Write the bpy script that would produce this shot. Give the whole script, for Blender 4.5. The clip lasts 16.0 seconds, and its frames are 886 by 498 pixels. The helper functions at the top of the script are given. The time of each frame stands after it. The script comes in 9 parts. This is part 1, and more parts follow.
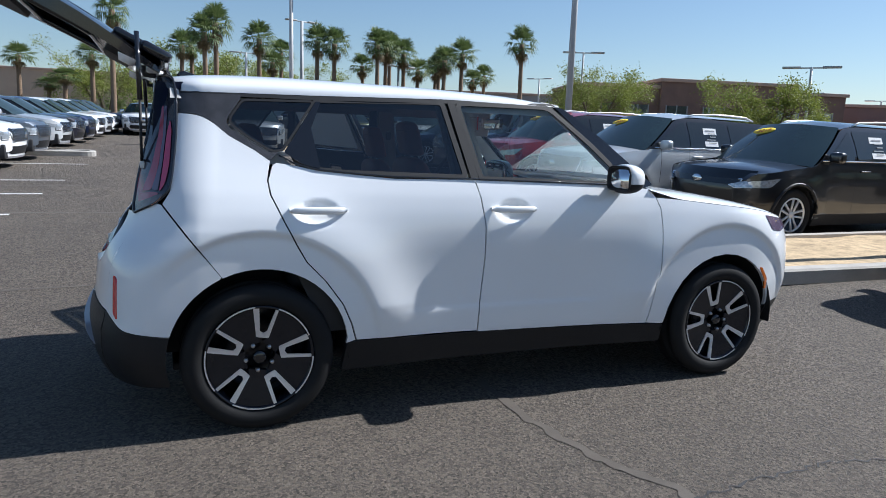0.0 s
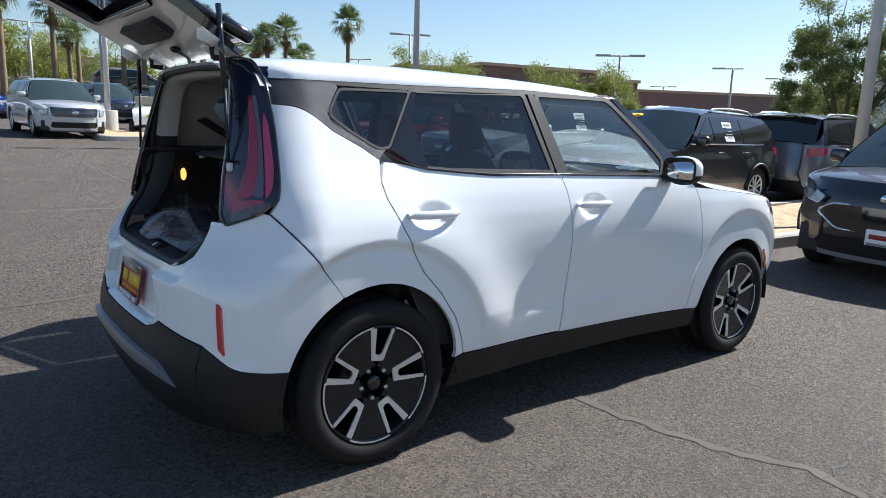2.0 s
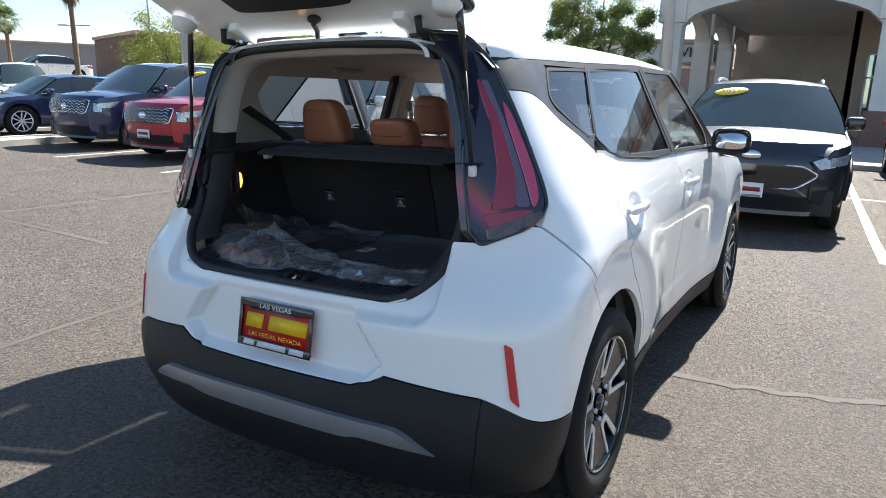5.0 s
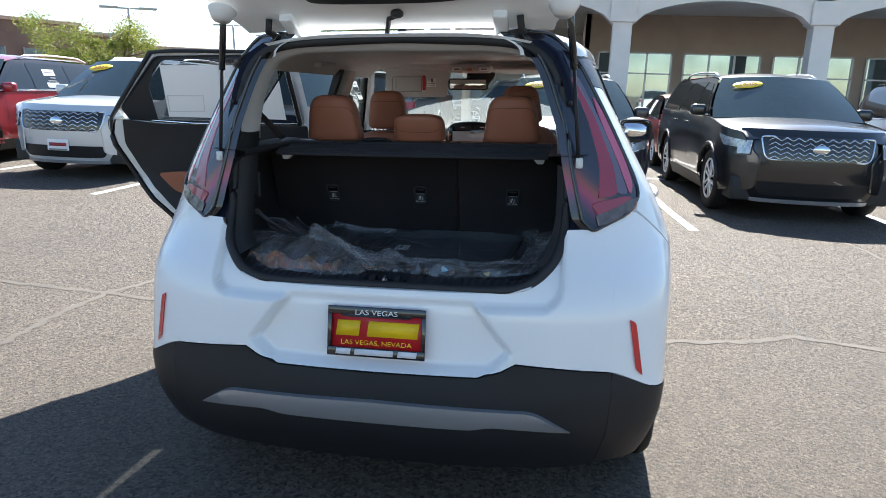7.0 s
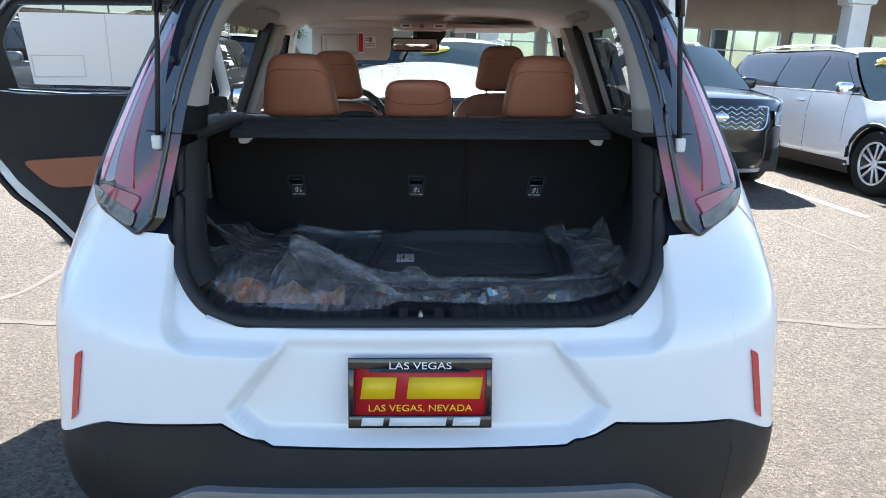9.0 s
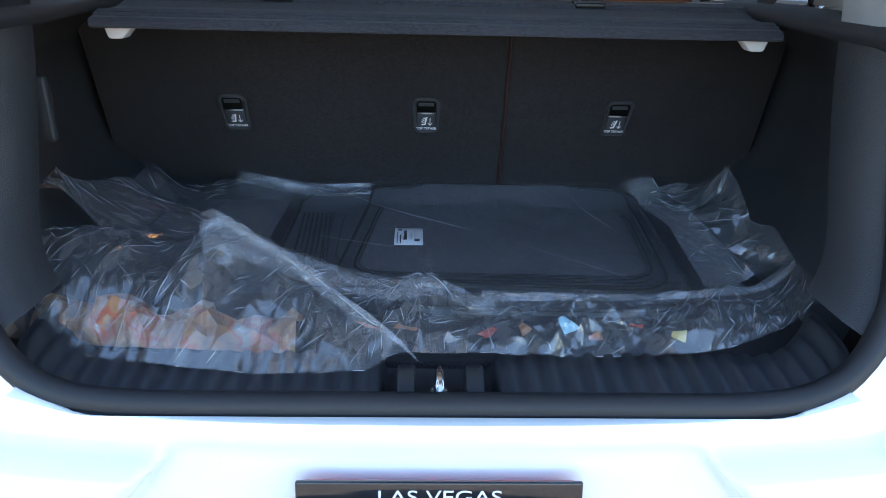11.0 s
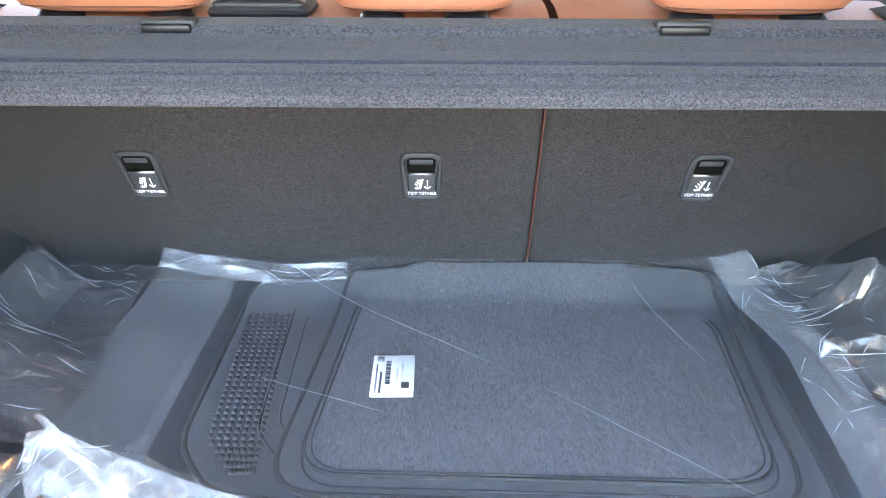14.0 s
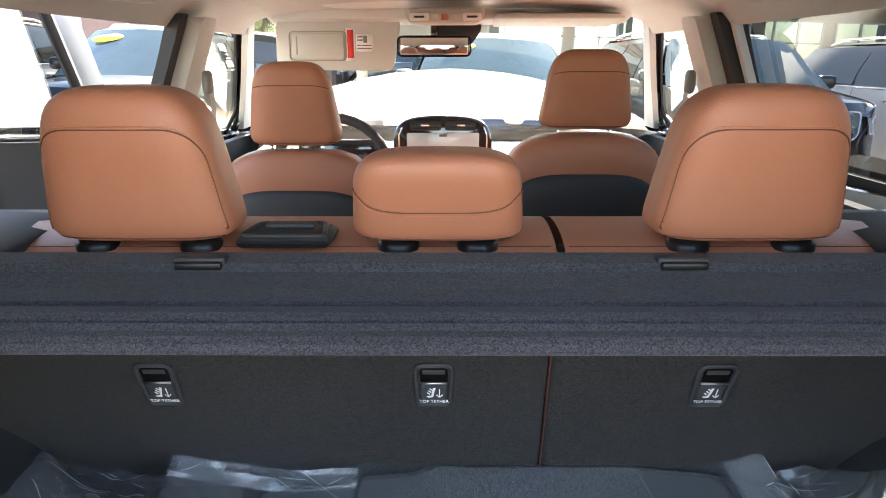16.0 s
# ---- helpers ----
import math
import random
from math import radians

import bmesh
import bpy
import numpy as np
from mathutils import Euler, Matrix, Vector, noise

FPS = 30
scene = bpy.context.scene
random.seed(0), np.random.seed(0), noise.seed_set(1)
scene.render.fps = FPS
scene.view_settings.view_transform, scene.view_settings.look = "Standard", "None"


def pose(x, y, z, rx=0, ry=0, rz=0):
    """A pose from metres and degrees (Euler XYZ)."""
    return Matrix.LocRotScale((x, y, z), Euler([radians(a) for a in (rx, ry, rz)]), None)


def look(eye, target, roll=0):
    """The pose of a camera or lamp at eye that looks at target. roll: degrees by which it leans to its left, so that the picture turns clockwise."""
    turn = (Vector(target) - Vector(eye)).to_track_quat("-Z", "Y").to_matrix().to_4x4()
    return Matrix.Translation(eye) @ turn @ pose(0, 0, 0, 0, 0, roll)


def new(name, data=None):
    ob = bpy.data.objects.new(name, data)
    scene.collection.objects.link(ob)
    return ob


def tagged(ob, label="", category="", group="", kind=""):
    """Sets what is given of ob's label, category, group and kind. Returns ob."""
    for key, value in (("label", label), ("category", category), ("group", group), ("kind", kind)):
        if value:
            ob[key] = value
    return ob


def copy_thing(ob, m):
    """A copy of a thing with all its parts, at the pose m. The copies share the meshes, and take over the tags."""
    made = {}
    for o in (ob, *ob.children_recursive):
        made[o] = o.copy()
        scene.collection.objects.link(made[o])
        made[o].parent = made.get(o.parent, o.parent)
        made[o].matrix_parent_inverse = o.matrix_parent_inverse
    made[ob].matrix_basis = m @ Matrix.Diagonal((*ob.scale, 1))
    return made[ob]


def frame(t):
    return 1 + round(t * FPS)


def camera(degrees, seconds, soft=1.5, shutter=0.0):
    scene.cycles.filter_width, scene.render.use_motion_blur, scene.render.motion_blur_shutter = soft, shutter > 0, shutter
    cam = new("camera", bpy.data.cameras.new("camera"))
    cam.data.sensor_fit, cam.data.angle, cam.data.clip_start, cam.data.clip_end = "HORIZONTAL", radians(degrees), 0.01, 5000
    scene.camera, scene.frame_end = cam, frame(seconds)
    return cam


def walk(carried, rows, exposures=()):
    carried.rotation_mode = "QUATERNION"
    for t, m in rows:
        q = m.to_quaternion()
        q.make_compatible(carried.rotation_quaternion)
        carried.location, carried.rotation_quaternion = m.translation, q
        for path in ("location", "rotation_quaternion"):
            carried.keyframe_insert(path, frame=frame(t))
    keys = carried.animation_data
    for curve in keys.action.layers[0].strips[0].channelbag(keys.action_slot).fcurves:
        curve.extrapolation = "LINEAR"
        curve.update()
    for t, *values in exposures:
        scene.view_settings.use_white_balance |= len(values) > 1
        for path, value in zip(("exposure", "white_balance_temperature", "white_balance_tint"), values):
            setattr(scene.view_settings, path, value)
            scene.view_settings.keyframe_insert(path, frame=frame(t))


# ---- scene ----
from mathutils import geometry

cam = camera(65.6, 16.0, 0.9)
PATH = [
    (0, (-0.368, -3.885, 1.326), (0.376, -2.056, 1.006), 2.1),
    (0.5, (-0.689, -3.747, 1.334), (0.191, -1.981, 1.009), 1.9),
    (1, (-0.903, -3.481, 1.323), (0.089, -1.777, 0.987), 2.4),
    (1.5, (-1.104, -3.253, 1.321), (-0.006, -1.617, 0.976), 2.1),
    (2, (-1.376, -3.037, 1.337), (-0.165, -1.485, 0.983), 2.1),
    (2.5, (-1.516, -2.773, 1.328), (-0.203, -1.308, 0.966), 1.9),
    (3, (-1.64, -2.528, 1.347), (-0.238, -1.157, 0.952), 1.8),
    (3.5, (-1.861, -2.288, 1.353), (-0.375, -1.01, 0.955), 0.8),
    (4, (-1.989, -2.065, 1.345), (-0.431, -0.879, 0.939), 0.9),
    (4.2, (-2.023, -1.945, 1.35), (-0.437, -0.797, 0.941), 0.5),
    (6.3, (-2.502, -0.94, 1.366), (-0.658, -0.303, 0.924), -0.1),
    (6.5, (-2.537, -0.834, 1.365), (-0.667, -0.281, 0.921), -0.7),
    (7, (-2.616, -0.562, 1.372), (-0.697, -0.213, 0.927), 0.2),
    (7.5, (-2.519, -0.349, 1.365), (-0.58, -0.151, 0.913), 1.0),
    (8, (-2.387, -0.214, 1.374), (-0.443, -0.129, 0.912), 1.8),
    (8.5, (-2.218, -0.076, 1.365), (-0.277, -0.079, 0.883), 1.1),
    (9, (-2.032, -0.013, 1.344), (-0.104, -0.061, 0.815), 0.5),
    (9.2, (-1.934, -0.006, 1.337), (-0.01, -0.048, 0.792), 0.4),
    (11.3, (-1.174, 0.021, 1.227), (0.651, -0.019, 0.409), 1.5),
    (12, (-1.012, -0.008, 1.201), (0.765, -0.002, 0.283), 1.4),
    (12.5, (-0.888, 0.005, 1.222), (0.844, -0.028, 0.222), 1.2),
    (13, (-0.818, 0.008, 1.247), (0.898, -0.015, 0.22), 1.3),
    (13.5, (-0.78, -0.002, 1.28), (0.936, 0.009, 0.252), 0.5),
    (14, (-0.769, -0.016, 1.305), (0.999, -0.002, 0.369), 0.2),
    (14.5, (-0.77, -0.019, 1.334), (1.05, -0.004, 0.503), -0.1),
    (15, (-0.764, -0.013, 1.356), (1.108, -0.013, 0.653), 0.0),
    (15.5, (-0.763, -0.007, 1.377), (1.146, 0.002, 0.781), 0.1),
    (16, (-0.76, 0.0, 1.39), (1.165, 0.015, 0.848), -0.1),
]
walk(cam, [(t, look(eye, target, roll)) for t, eye, target, roll in PATH], exposures=[(0, 0.58, 5850, 9), (2.0, 0.88, 6100, 9), (3.5, 1.2, 6300, 9), (4.2, 1.3, 6400, 9), (6.3, 1.8, 6400, 8), (8.0, 1.75, 6300, 8), (9.0, 2.35, 6400, 9), (11.3, 3.75, 6300, 10), (12.5, 5.5, 7800, 10), (14.0, 5.85, 8000, 12), (15.0, 5.15, 7900, 13), (15.5, 4.4, 7900, 13), (16.0, 4.2, 7900, 13)])

# ---- light ----
world = bpy.data.worlds.new("world")
scene.world = world
world.use_nodes = True
wn = world.node_tree.nodes
sky = wn.new("ShaderNodeTexSky")
sky.sky_type = "NISHITA"
sky.sun_disc = False
SUN_EL, SUN_AZ = 43.0, -2.6  # height above the horizon; turned from +x to +y
sky.sun_elevation, sky.sun_rotation = radians(SUN_EL), radians(90 - SUN_AZ)
sky.air_density, sky.dust_density, sky.ozone_density = 1.1, 0.35, 2.6
wn["Background"].inputs["Strength"].default_value = 0.070
world.node_tree.links.new(sky.outputs[0], wn["Background"].inputs["Color"])
sun = new("sun", bpy.data.lights.new("sun", "SUN"))
sun.data.energy, sun.data.angle, sun.data.color = 5.0, radians(0.53), (1.0, 0.955, 0.89)
sun_way = Vector((math.cos(radians(SUN_EL)) * math.cos(radians(SUN_AZ)), math.cos(radians(SUN_EL)) * math.sin(radians(SUN_AZ)), math.sin(radians(SUN_EL))))
sun.matrix_world = look(sun_way * 50, (0, 0, 0))


# ---- materials ----
def nodes_of(name):
    m = bpy.data.materials.new(name)
    m.use_nodes = True
    return m, m.node_tree.nodes, m.node_tree.links, m.node_tree.nodes["Principled BSDF"]


def surface(name, color, rough=0.5, metal=0.0, vary=0.12, scale=6.0, grain=0.0, grain_scale=300.0, coat=0.0, spec=0.5, sheen=0.0, tone=0.0):
    """A plain surface with blotches at one scale, grain and fine relief at another. tone: how much it differs from piece to piece."""
    m, n, l, b = nodes_of(name)
    b.inputs["Roughness"].default_value, b.inputs["Metallic"].default_value = rough, metal
    b.inputs["Coat Weight"].default_value, b.inputs["Coat Roughness"].default_value = coat, 0.03
    b.inputs["Specular IOR Level"].default_value = spec
    b.inputs["Sheen Weight"].default_value = sheen
    co = n.new("ShaderNodeTexCoord")
    big = n.new("ShaderNodeTexNoise")
    big.inputs["Scale"].default_value, big.inputs["Detail"].default_value = scale, 6
    fine = n.new("ShaderNodeTexNoise")
    fine.inputs["Scale"].default_value, fine.inputs["Detail"].default_value = grain_scale, 3
    mix = n.new("ShaderNodeMath")
    mix.operation = "ADD"
    half = n.new("ShaderNodeMath")
    half.operation, half.inputs[1].default_value = "MULTIPLY", 0.5
    l.new(co.outputs["Object"], big.inputs["Vector"]), l.new(co.outputs["Object"], fine.inputs["Vector"])
    l.new(fine.outputs["Fac"], half.inputs[0]), l.new(big.outputs["Fac"], mix.inputs[0]), l.new(half.outputs[0], mix.inputs[1])
    ramp = n.new("ShaderNodeMapRange")
    ramp.inputs["From Min"].default_value, ramp.inputs["From Max"].default_value = 0.45, 1.05
    ramp.inputs["To Min"].default_value, ramp.inputs["To Max"].default_value = 1 - vary, 1 + vary
    l.new(mix.outputs[0], ramp.inputs["Value"])
    tint = n.new("ShaderNodeVectorMath")
    tint.operation, tint.inputs[0].default_value = "SCALE", color[:3]
    value = ramp.outputs[0]
    if tone:
        info, wide, both = n.new("ShaderNodeObjectInfo"), n.new("ShaderNodeMapRange"), n.new("ShaderNodeMath")
        wide.inputs["To Min"].default_value, wide.inputs["To Max"].default_value = 1 - tone, 1 + tone
        both.operation = "MULTIPLY"
        l.new(info.outputs["Random"], wide.inputs["Value"]), l.new(wide.outputs[0], both.inputs[0]), l.new(value, both.inputs[1])
        value = both.outputs[0]
    l.new(value, tint.inputs["Scale"]), l.new(tint.outputs[0], b.inputs["Base Color"])
    if grain:
        bump = n.new("ShaderNodeBump")
        bump.inputs["Strength"].default_value, bump.inputs["Distance"].default_value = min(grain, 1), 0.002
        l.new(fine.outputs["Fac"], bump.inputs["Height"]), l.new(bump.outputs[0], b.inputs["Normal"])
    return m


def paint(name, color, flake=0.0, rough=0.35):
    m = surface(name, color, rough, flake, 0.03, 1.5, 0.0, 900, 1.0)
    return m


def slant(n, l, base=0.05, bump=None):
    """Share of light that a thin sheet mirrors: little when seen straight, all at a grazing slant."""
    face, power, wide = n.new("ShaderNodeLayerWeight"), n.new("ShaderNodeMath"), n.new("ShaderNodeMapRange")
    face.inputs["Blend"].default_value = 0.5
    power.operation, power.inputs[1].default_value = "POWER", 4.5
    wide.inputs["To Min"].default_value = base
    if bump:
        l.new(bump, face.inputs["Normal"])
    l.new(face.outputs["Facing"], power.inputs[0]), l.new(power.outputs[0], wide.inputs["Value"])
    return wide.outputs[0]


def pane(name, tint, gloss=0.02, mirror=1.0, base=0.07):
    """Thin glass: what lies behind shows through its tint, and it mirrors more at a slant."""
    m, n, l, b = nodes_of(name)
    n.remove(b)
    clear, shine, mix = n.new("ShaderNodeBsdfTransparent"), n.new("ShaderNodeBsdfGlossy"), n.new("ShaderNodeMixShader")
    clear.inputs["Color"].default_value = (*tint, 1)
    shine.inputs["Roughness"].default_value = gloss
    shine.inputs["Color"].default_value = (mirror, mirror, mirror, 1)
    l.new(slant(n, l, base), mix.inputs[0]), l.new(clear.outputs[0], mix.inputs[1]), l.new(shine.outputs[0], mix.inputs[2])
    l.new(mix.outputs[0], n["Material Output"].inputs["Surface"])
    return m


def glow(name, color, strength):
    m, n, l, b = nodes_of(name)
    b.inputs["Base Color"].default_value = (*color, 1)
    b.inputs["Emission Color"].default_value, b.inputs["Emission Strength"].default_value = (*color, 1), strength
    return m


def asphalt_material():
    """Old sun-bleached asphalt: pale stone chips in grey binder, with stains, patches and fine relief."""
    m, n, l, b = nodes_of("asphalt")
    b.inputs["Roughness"].default_value = 0.82
    co = n.new("ShaderNodeTexCoord")
    chips = n.new("ShaderNodeTexVoronoi")
    chips.inputs["Scale"].default_value = 82
    chip_tone = n.new("ShaderNodeMapRange")
    chip_tone.inputs["From Min"].default_value, chip_tone.inputs["From Max"].default_value = 0.1, 0.9
    chip_tone.inputs["To Min"].default_value, chip_tone.inputs["To Max"].default_value = 0.30, 1.95
    bw = n.new("ShaderNodeRGBToBW")
    stain = n.new("ShaderNodeTexNoise")
    stain.inputs["Scale"].default_value, stain.inputs["Detail"].default_value, stain.inputs["Roughness"].default_value = 0.45, 8, 0.62
    stain_tone = n.new("ShaderNodeMapRange")
    stain_tone.inputs["From Min"].default_value, stain_tone.inputs["From Max"].default_value = 0.3, 0.7
    stain_tone.inputs["To Min"].default_value, stain_tone.inputs["To Max"].default_value = 0.78, 1.2
    grit = n.new("ShaderNodeTexNoise")
    grit.inputs["Scale"].default_value, grit.inputs["Detail"].default_value = 210, 4
    grit_tone = n.new("ShaderNodeMapRange")
    grit_tone.inputs["From Min"].default_value, grit_tone.inputs["From Max"].default_value = 0.3, 0.7
    grit_tone.inputs["To Min"].default_value, grit_tone.inputs["To Max"].default_value = 0.55, 1.45
    for t in (chips, stain, grit):
        l.new(co.outputs["Object"], t.inputs["Vector"])
    l.new(chips.outputs["Color"], bw.inputs[0]), l.new(bw.outputs[0], chip_tone.inputs["Value"])
    l.new(stain.outputs["Fac"], stain_tone.inputs["Value"]), l.new(grit.outputs["Fac"], grit_tone.inputs["Value"])
    one, two, tint = n.new("ShaderNodeMath"), n.new("ShaderNodeMath"), n.new("ShaderNodeVectorMath")
    one.operation = two.operation = "MULTIPLY"
    l.new(chip_tone.outputs[0], one.inputs[0]), l.new(stain_tone.outputs[0], one.inputs[1])
    l.new(one.outputs[0], two.inputs[0]), l.new(grit_tone.outputs[0], two.inputs[1])
    tint.operation, tint.inputs[0].default_value = "SCALE", (0.102, 0.084, 0.067)
    l.new(two.outputs[0], tint.inputs["Scale"]), l.new(tint.outputs[0], b.inputs["Base Color"])
    bump = n.new("ShaderNodeBump")
    bump.inputs["Strength"].default_value, bump.inputs["Distance"].default_value = 1.0, 0.006
    l.new(two.outputs[0], bump.inputs["Height"]), l.new(bump.outputs[0], b.inputs["Normal"])
    return m


M = dict(
    asphalt=asphalt_material(),
    line=surface("worn_white_line_paint", (0.62, 0.61, 0.58), 0.7, vary=0.3, scale=9, grain=0.6, grain_scale=120),
    seal=surface("crack_sealant", (0.088, 0.074, 0.061), 0.85, vary=0.3, scale=4, grain=0.3, grain_scale=150),
    concrete=surface("kerb_concrete", (0.40, 0.375, 0.34), 0.85, vary=0.22, scale=2.5, grain=0.7, grain_scale=90),
    gravel=surface("tan_gravel", (0.47, 0.35, 0.21), 0.95, vary=0.45, scale=7, grain=1.0, grain_scale=38),
    white=paint("white_car_paint", (0.86, 0.87, 0.88)),
    seam=surface("panel_gap", (0.02, 0.02, 0.022), 0.7),
    clad=surface("black_plastic_cladding", (0.013, 0.0135, 0.0155), 0.5, vary=0.15, spec=0.35, grain=0.35, grain_scale=500),
    gloss=surface("gloss_black_trim", (0.012, 0.013, 0.016), 0.10, vary=0.05, coat=0.6),
    frame=surface("satin_black_frame", (0.022, 0.022, 0.024), 0.55, vary=0.1, spec=0.3),
    jamb=surface("dark_blue_grey_jamb", (0.007, 0.010, 0.025), 0.5, vary=0.12, scale=5, spec=0.12),
    rubber=surface("rubber_seal", (0.018, 0.018, 0.02), 0.6, vary=0.15),
    tyre=surface("tyre_rubber", (0.010, 0.010, 0.0105), 0.72, spec=0.3, vary=0.2, scale=12, grain=0.5, grain_scale=220),
    alloy=surface("machined_alloy", (0.80, 0.79, 0.79), 0.30, 0.55, vary=0.06, scale=40),
    pocket=surface("dark_grey_wheel_paint", (0.014, 0.015, 0.020), 0.22, 0.2, vary=0.1),
    steel=surface("bare_steel", (0.55, 0.55, 0.56), 0.3, 1.0, vary=0.1),
    skid=surface("silver_skid_plate", (0.42, 0.42, 0.44), 0.38, 0.6, vary=0.06),
    privacy=pane("privacy_glass", (0.22, 0.24, 0.25)),
    clear=pane("clear_glass", (0.78, 0.85, 0.83)),
    lens=pane("lamp_lens", (0.85, 0.86, 0.9)),
    red=surface("red_lamp", (0.30, 0.014, 0.04), 0.18, vary=0.1, coat=1.0),
    pink=surface("pale_red_lamp", (0.52, 0.05, 0.13), 0.2, vary=0.1, coat=1.0),
    smoke=surface("smoked_lamp", (0.12, 0.085, 0.13), 0.12, vary=0.1, coat=1.0),
    chrome=surface("chrome", (0.82, 0.83, 0.85), 0.08, 1.0, vary=0.03),
    amber=surface("amber_lens", (0.55, 0.13, 0.01), 0.25, vary=0.1, coat=1.0),
    mirror=surface("mirror_glass", (0.9, 0.9, 0.9), 0.01, 1.0, vary=0.0),
    dark_glass=surface("dark_car_glass", (0.015, 0.019, 0.02), 0.04, vary=0.02, spec=0.8),
    film_band=surface("droplet_frosted_film", (0.045, 0.045, 0.05), 0.34, vary=0.5, scale=14, grain=0.45, grain_scale=420),
    trunk=paint("navy_car_paint", (0.015, 0.03, 0.09), 0.3),
)


def lamp_lens():
    """Smoked lens; its tint and a painted iridescent sheen run from black at the trailing edge over rose and orange to
    blue-black.
    """
    m, n, l, b = nodes_of("tinted_tail_lamp_lens")
    b.inputs["Roughness"].default_value, b.inputs["Coat Weight"].default_value, b.inputs["Coat Roughness"].default_value = 0.18, 0.5, 0.04
    co, along, ramp = n.new("ShaderNodeTexCoord"), n.new("ShaderNodeVectorMath"), n.new("ShaderNodeValToRGB")
    along.operation, along.inputs[1].default_value = "DOT_PRODUCT", (5.9, 0.0, 1.2)
    shift = n.new("ShaderNodeMath")
    shift.operation, shift.inputs[1].default_value = "ADD", 5.9 * 0.497 - 1.2 * 0.985
    # the sheen that shifts with the view is fixed in these colour stops
    stops = ((0.0, (0.012, 0.012, 0.016)), (0.08, (0.03, 0.02, 0.04)), (0.16, (0.16, 0.03, 0.09)), (0.24, (0.36, 0.05, 0.09)), (0.32, (0.26, 0.07, 0.05)), (0.40, (0.09, 0.05, 0.06)), (0.50, (0.035, 0.038, 0.06)), (1.0, (0.02, 0.02, 0.03)))
    while len(ramp.color_ramp.elements) < len(stops):
        ramp.color_ramp.elements.new(0.5)
    for e, (at, c) in zip(ramp.color_ramp.elements, stops):
        e.position = at
    for e, (at, c) in zip(ramp.color_ramp.elements, stops):
        e.position, e.color = at, (*c, 1)
    l.new(co.outputs["Object"], along.inputs[0]), l.new(along.outputs["Value"], shift.inputs[0]), l.new(shift.outputs[0], ramp.inputs[0]), l.new(ramp.outputs[0], b.inputs["Base Color"])
    return m


M["lamp_base"] = lamp_lens()
M["lamp_clear"] = surface("smoked_clear_lens", (0.11, 0.085, 0.08), 0.12, 0.2, vary=0.5, scale=40, coat=0.6)
M["reflector"] = surface("red_reflector", (0.58, 0.012, 0.02), 0.2, vary=0.1, coat=1.0)
M["lens_solid"] = surface("clear_headlamp", (0.42, 0.46, 0.50), 0.08, 0.4, vary=0.5, scale=30, coat=1.0)


# ---- building blocks ----
def thing(name, label, category, at=None, group="", kind=""):
    e = new(name)
    e.empty_display_size = 0.2
    if at is not None:
        e.matrix_world = at
    return tagged(e, label, category, group, kind)


def mesh_of(bm, name, material, smooth=True):
    for f in bm.faces:
        f.smooth = smooth
    me = bpy.data.meshes.new(name)
    bm.to_mesh(me)
    bm.free()
    me.materials.append(material)
    return me


def part(name, bm, material, parent=None, label="", smooth=True):
    """One mesh object under a thing or a part; its coordinates are the thing's own."""
    ob = new(name, mesh_of(bm, name, material, smooth))
    if parent is not None:
        ob.parent = parent
        up = parent
        depth = Matrix.Identity(4)
        if parent.parent is not None and parent.type == "MESH":
            ob.matrix_parent_inverse = parent.matrix_basis.inverted() if parent.matrix_basis != depth else depth
    return tagged(ob, label)


def again(ob, parent, at):
    """Another object on the mesh of ob."""
    o = new(ob.name.split(".")[0], ob.data)
    o.parent = parent
    o.matrix_basis = at
    return o


def rounded(points, r=0.03, steps=4):
    """A closed outline with its corners rounded; a point may bring its own radius as a third number."""
    out, n = [], len(points)
    for i, p in enumerate(points):
        a, b, c = (Vector(points[(i + k) % n][:2]) for k in (-1, 0, 1))
        rad = p[2] if len(p) > 2 else r
        ra, rc = min(rad, (a - b).length * 0.45), min(rad, (c - b).length * 0.45)
        if rad <= 0.0005:
            out.append(tuple(b))
            continue
        p0, p1 = b + (a - b).normalized() * ra, b + (c - b).normalized() * rc
        for k in range(steps + 1):
            t = k / steps
            out.append(tuple(p0 * (1 - t) ** 2 + b * 2 * t * (1 - t) + p1 * t * t))
    return out


def sheet(outline, place, step=0.05, lip=0.012, inward=(0, 1, 0), bm=None):
    """A curved panel: a flat outline (u, v), cut into a grid and bent by place(u, v); its rim turns inward by lip."""
    own = bmesh.new()
    verts = [own.verts.new((u, v, 0)) for u, v in outline]
    own.faces.new(verts)
    us, vs = [p[0] for p in outline], [p[1] for p in outline]
    for axis, lo, hi in ((0, min(us), max(us)), (1, min(vs), max(vs))):
        count = max(1, int((hi - lo) / step))
        for k in range(1, count):
            co, no = [0, 0, 0], [0, 0, 0]
            co[axis], no[axis] = lo + (hi - lo) * k / count, 1
            bmesh.ops.bisect_plane(own, geom=own.verts[:] + own.edges[:] + own.faces[:], plane_co=co, plane_no=no, dist=1e-5)
    for v in own.verts:
        v.co = place(v.co.x, v.co.y)
    if lip:
        rim = [e for e in own.edges if e.is_boundary]
        made = bmesh.ops.extrude_edge_only(own, edges=rim)["geom"]
        for v in made:
            if isinstance(v, bmesh.types.BMVert):
                v.co += Vector(inward) * lip
        for e in rim:
            e.smooth = False
    if bm is None:
        return own
    me = bpy.data.meshes.new("tmp")
    own.to_mesh(me)
    own.free()
    bm.from_mesh(me)
    bpy.data.meshes.remove(me)
    return bm


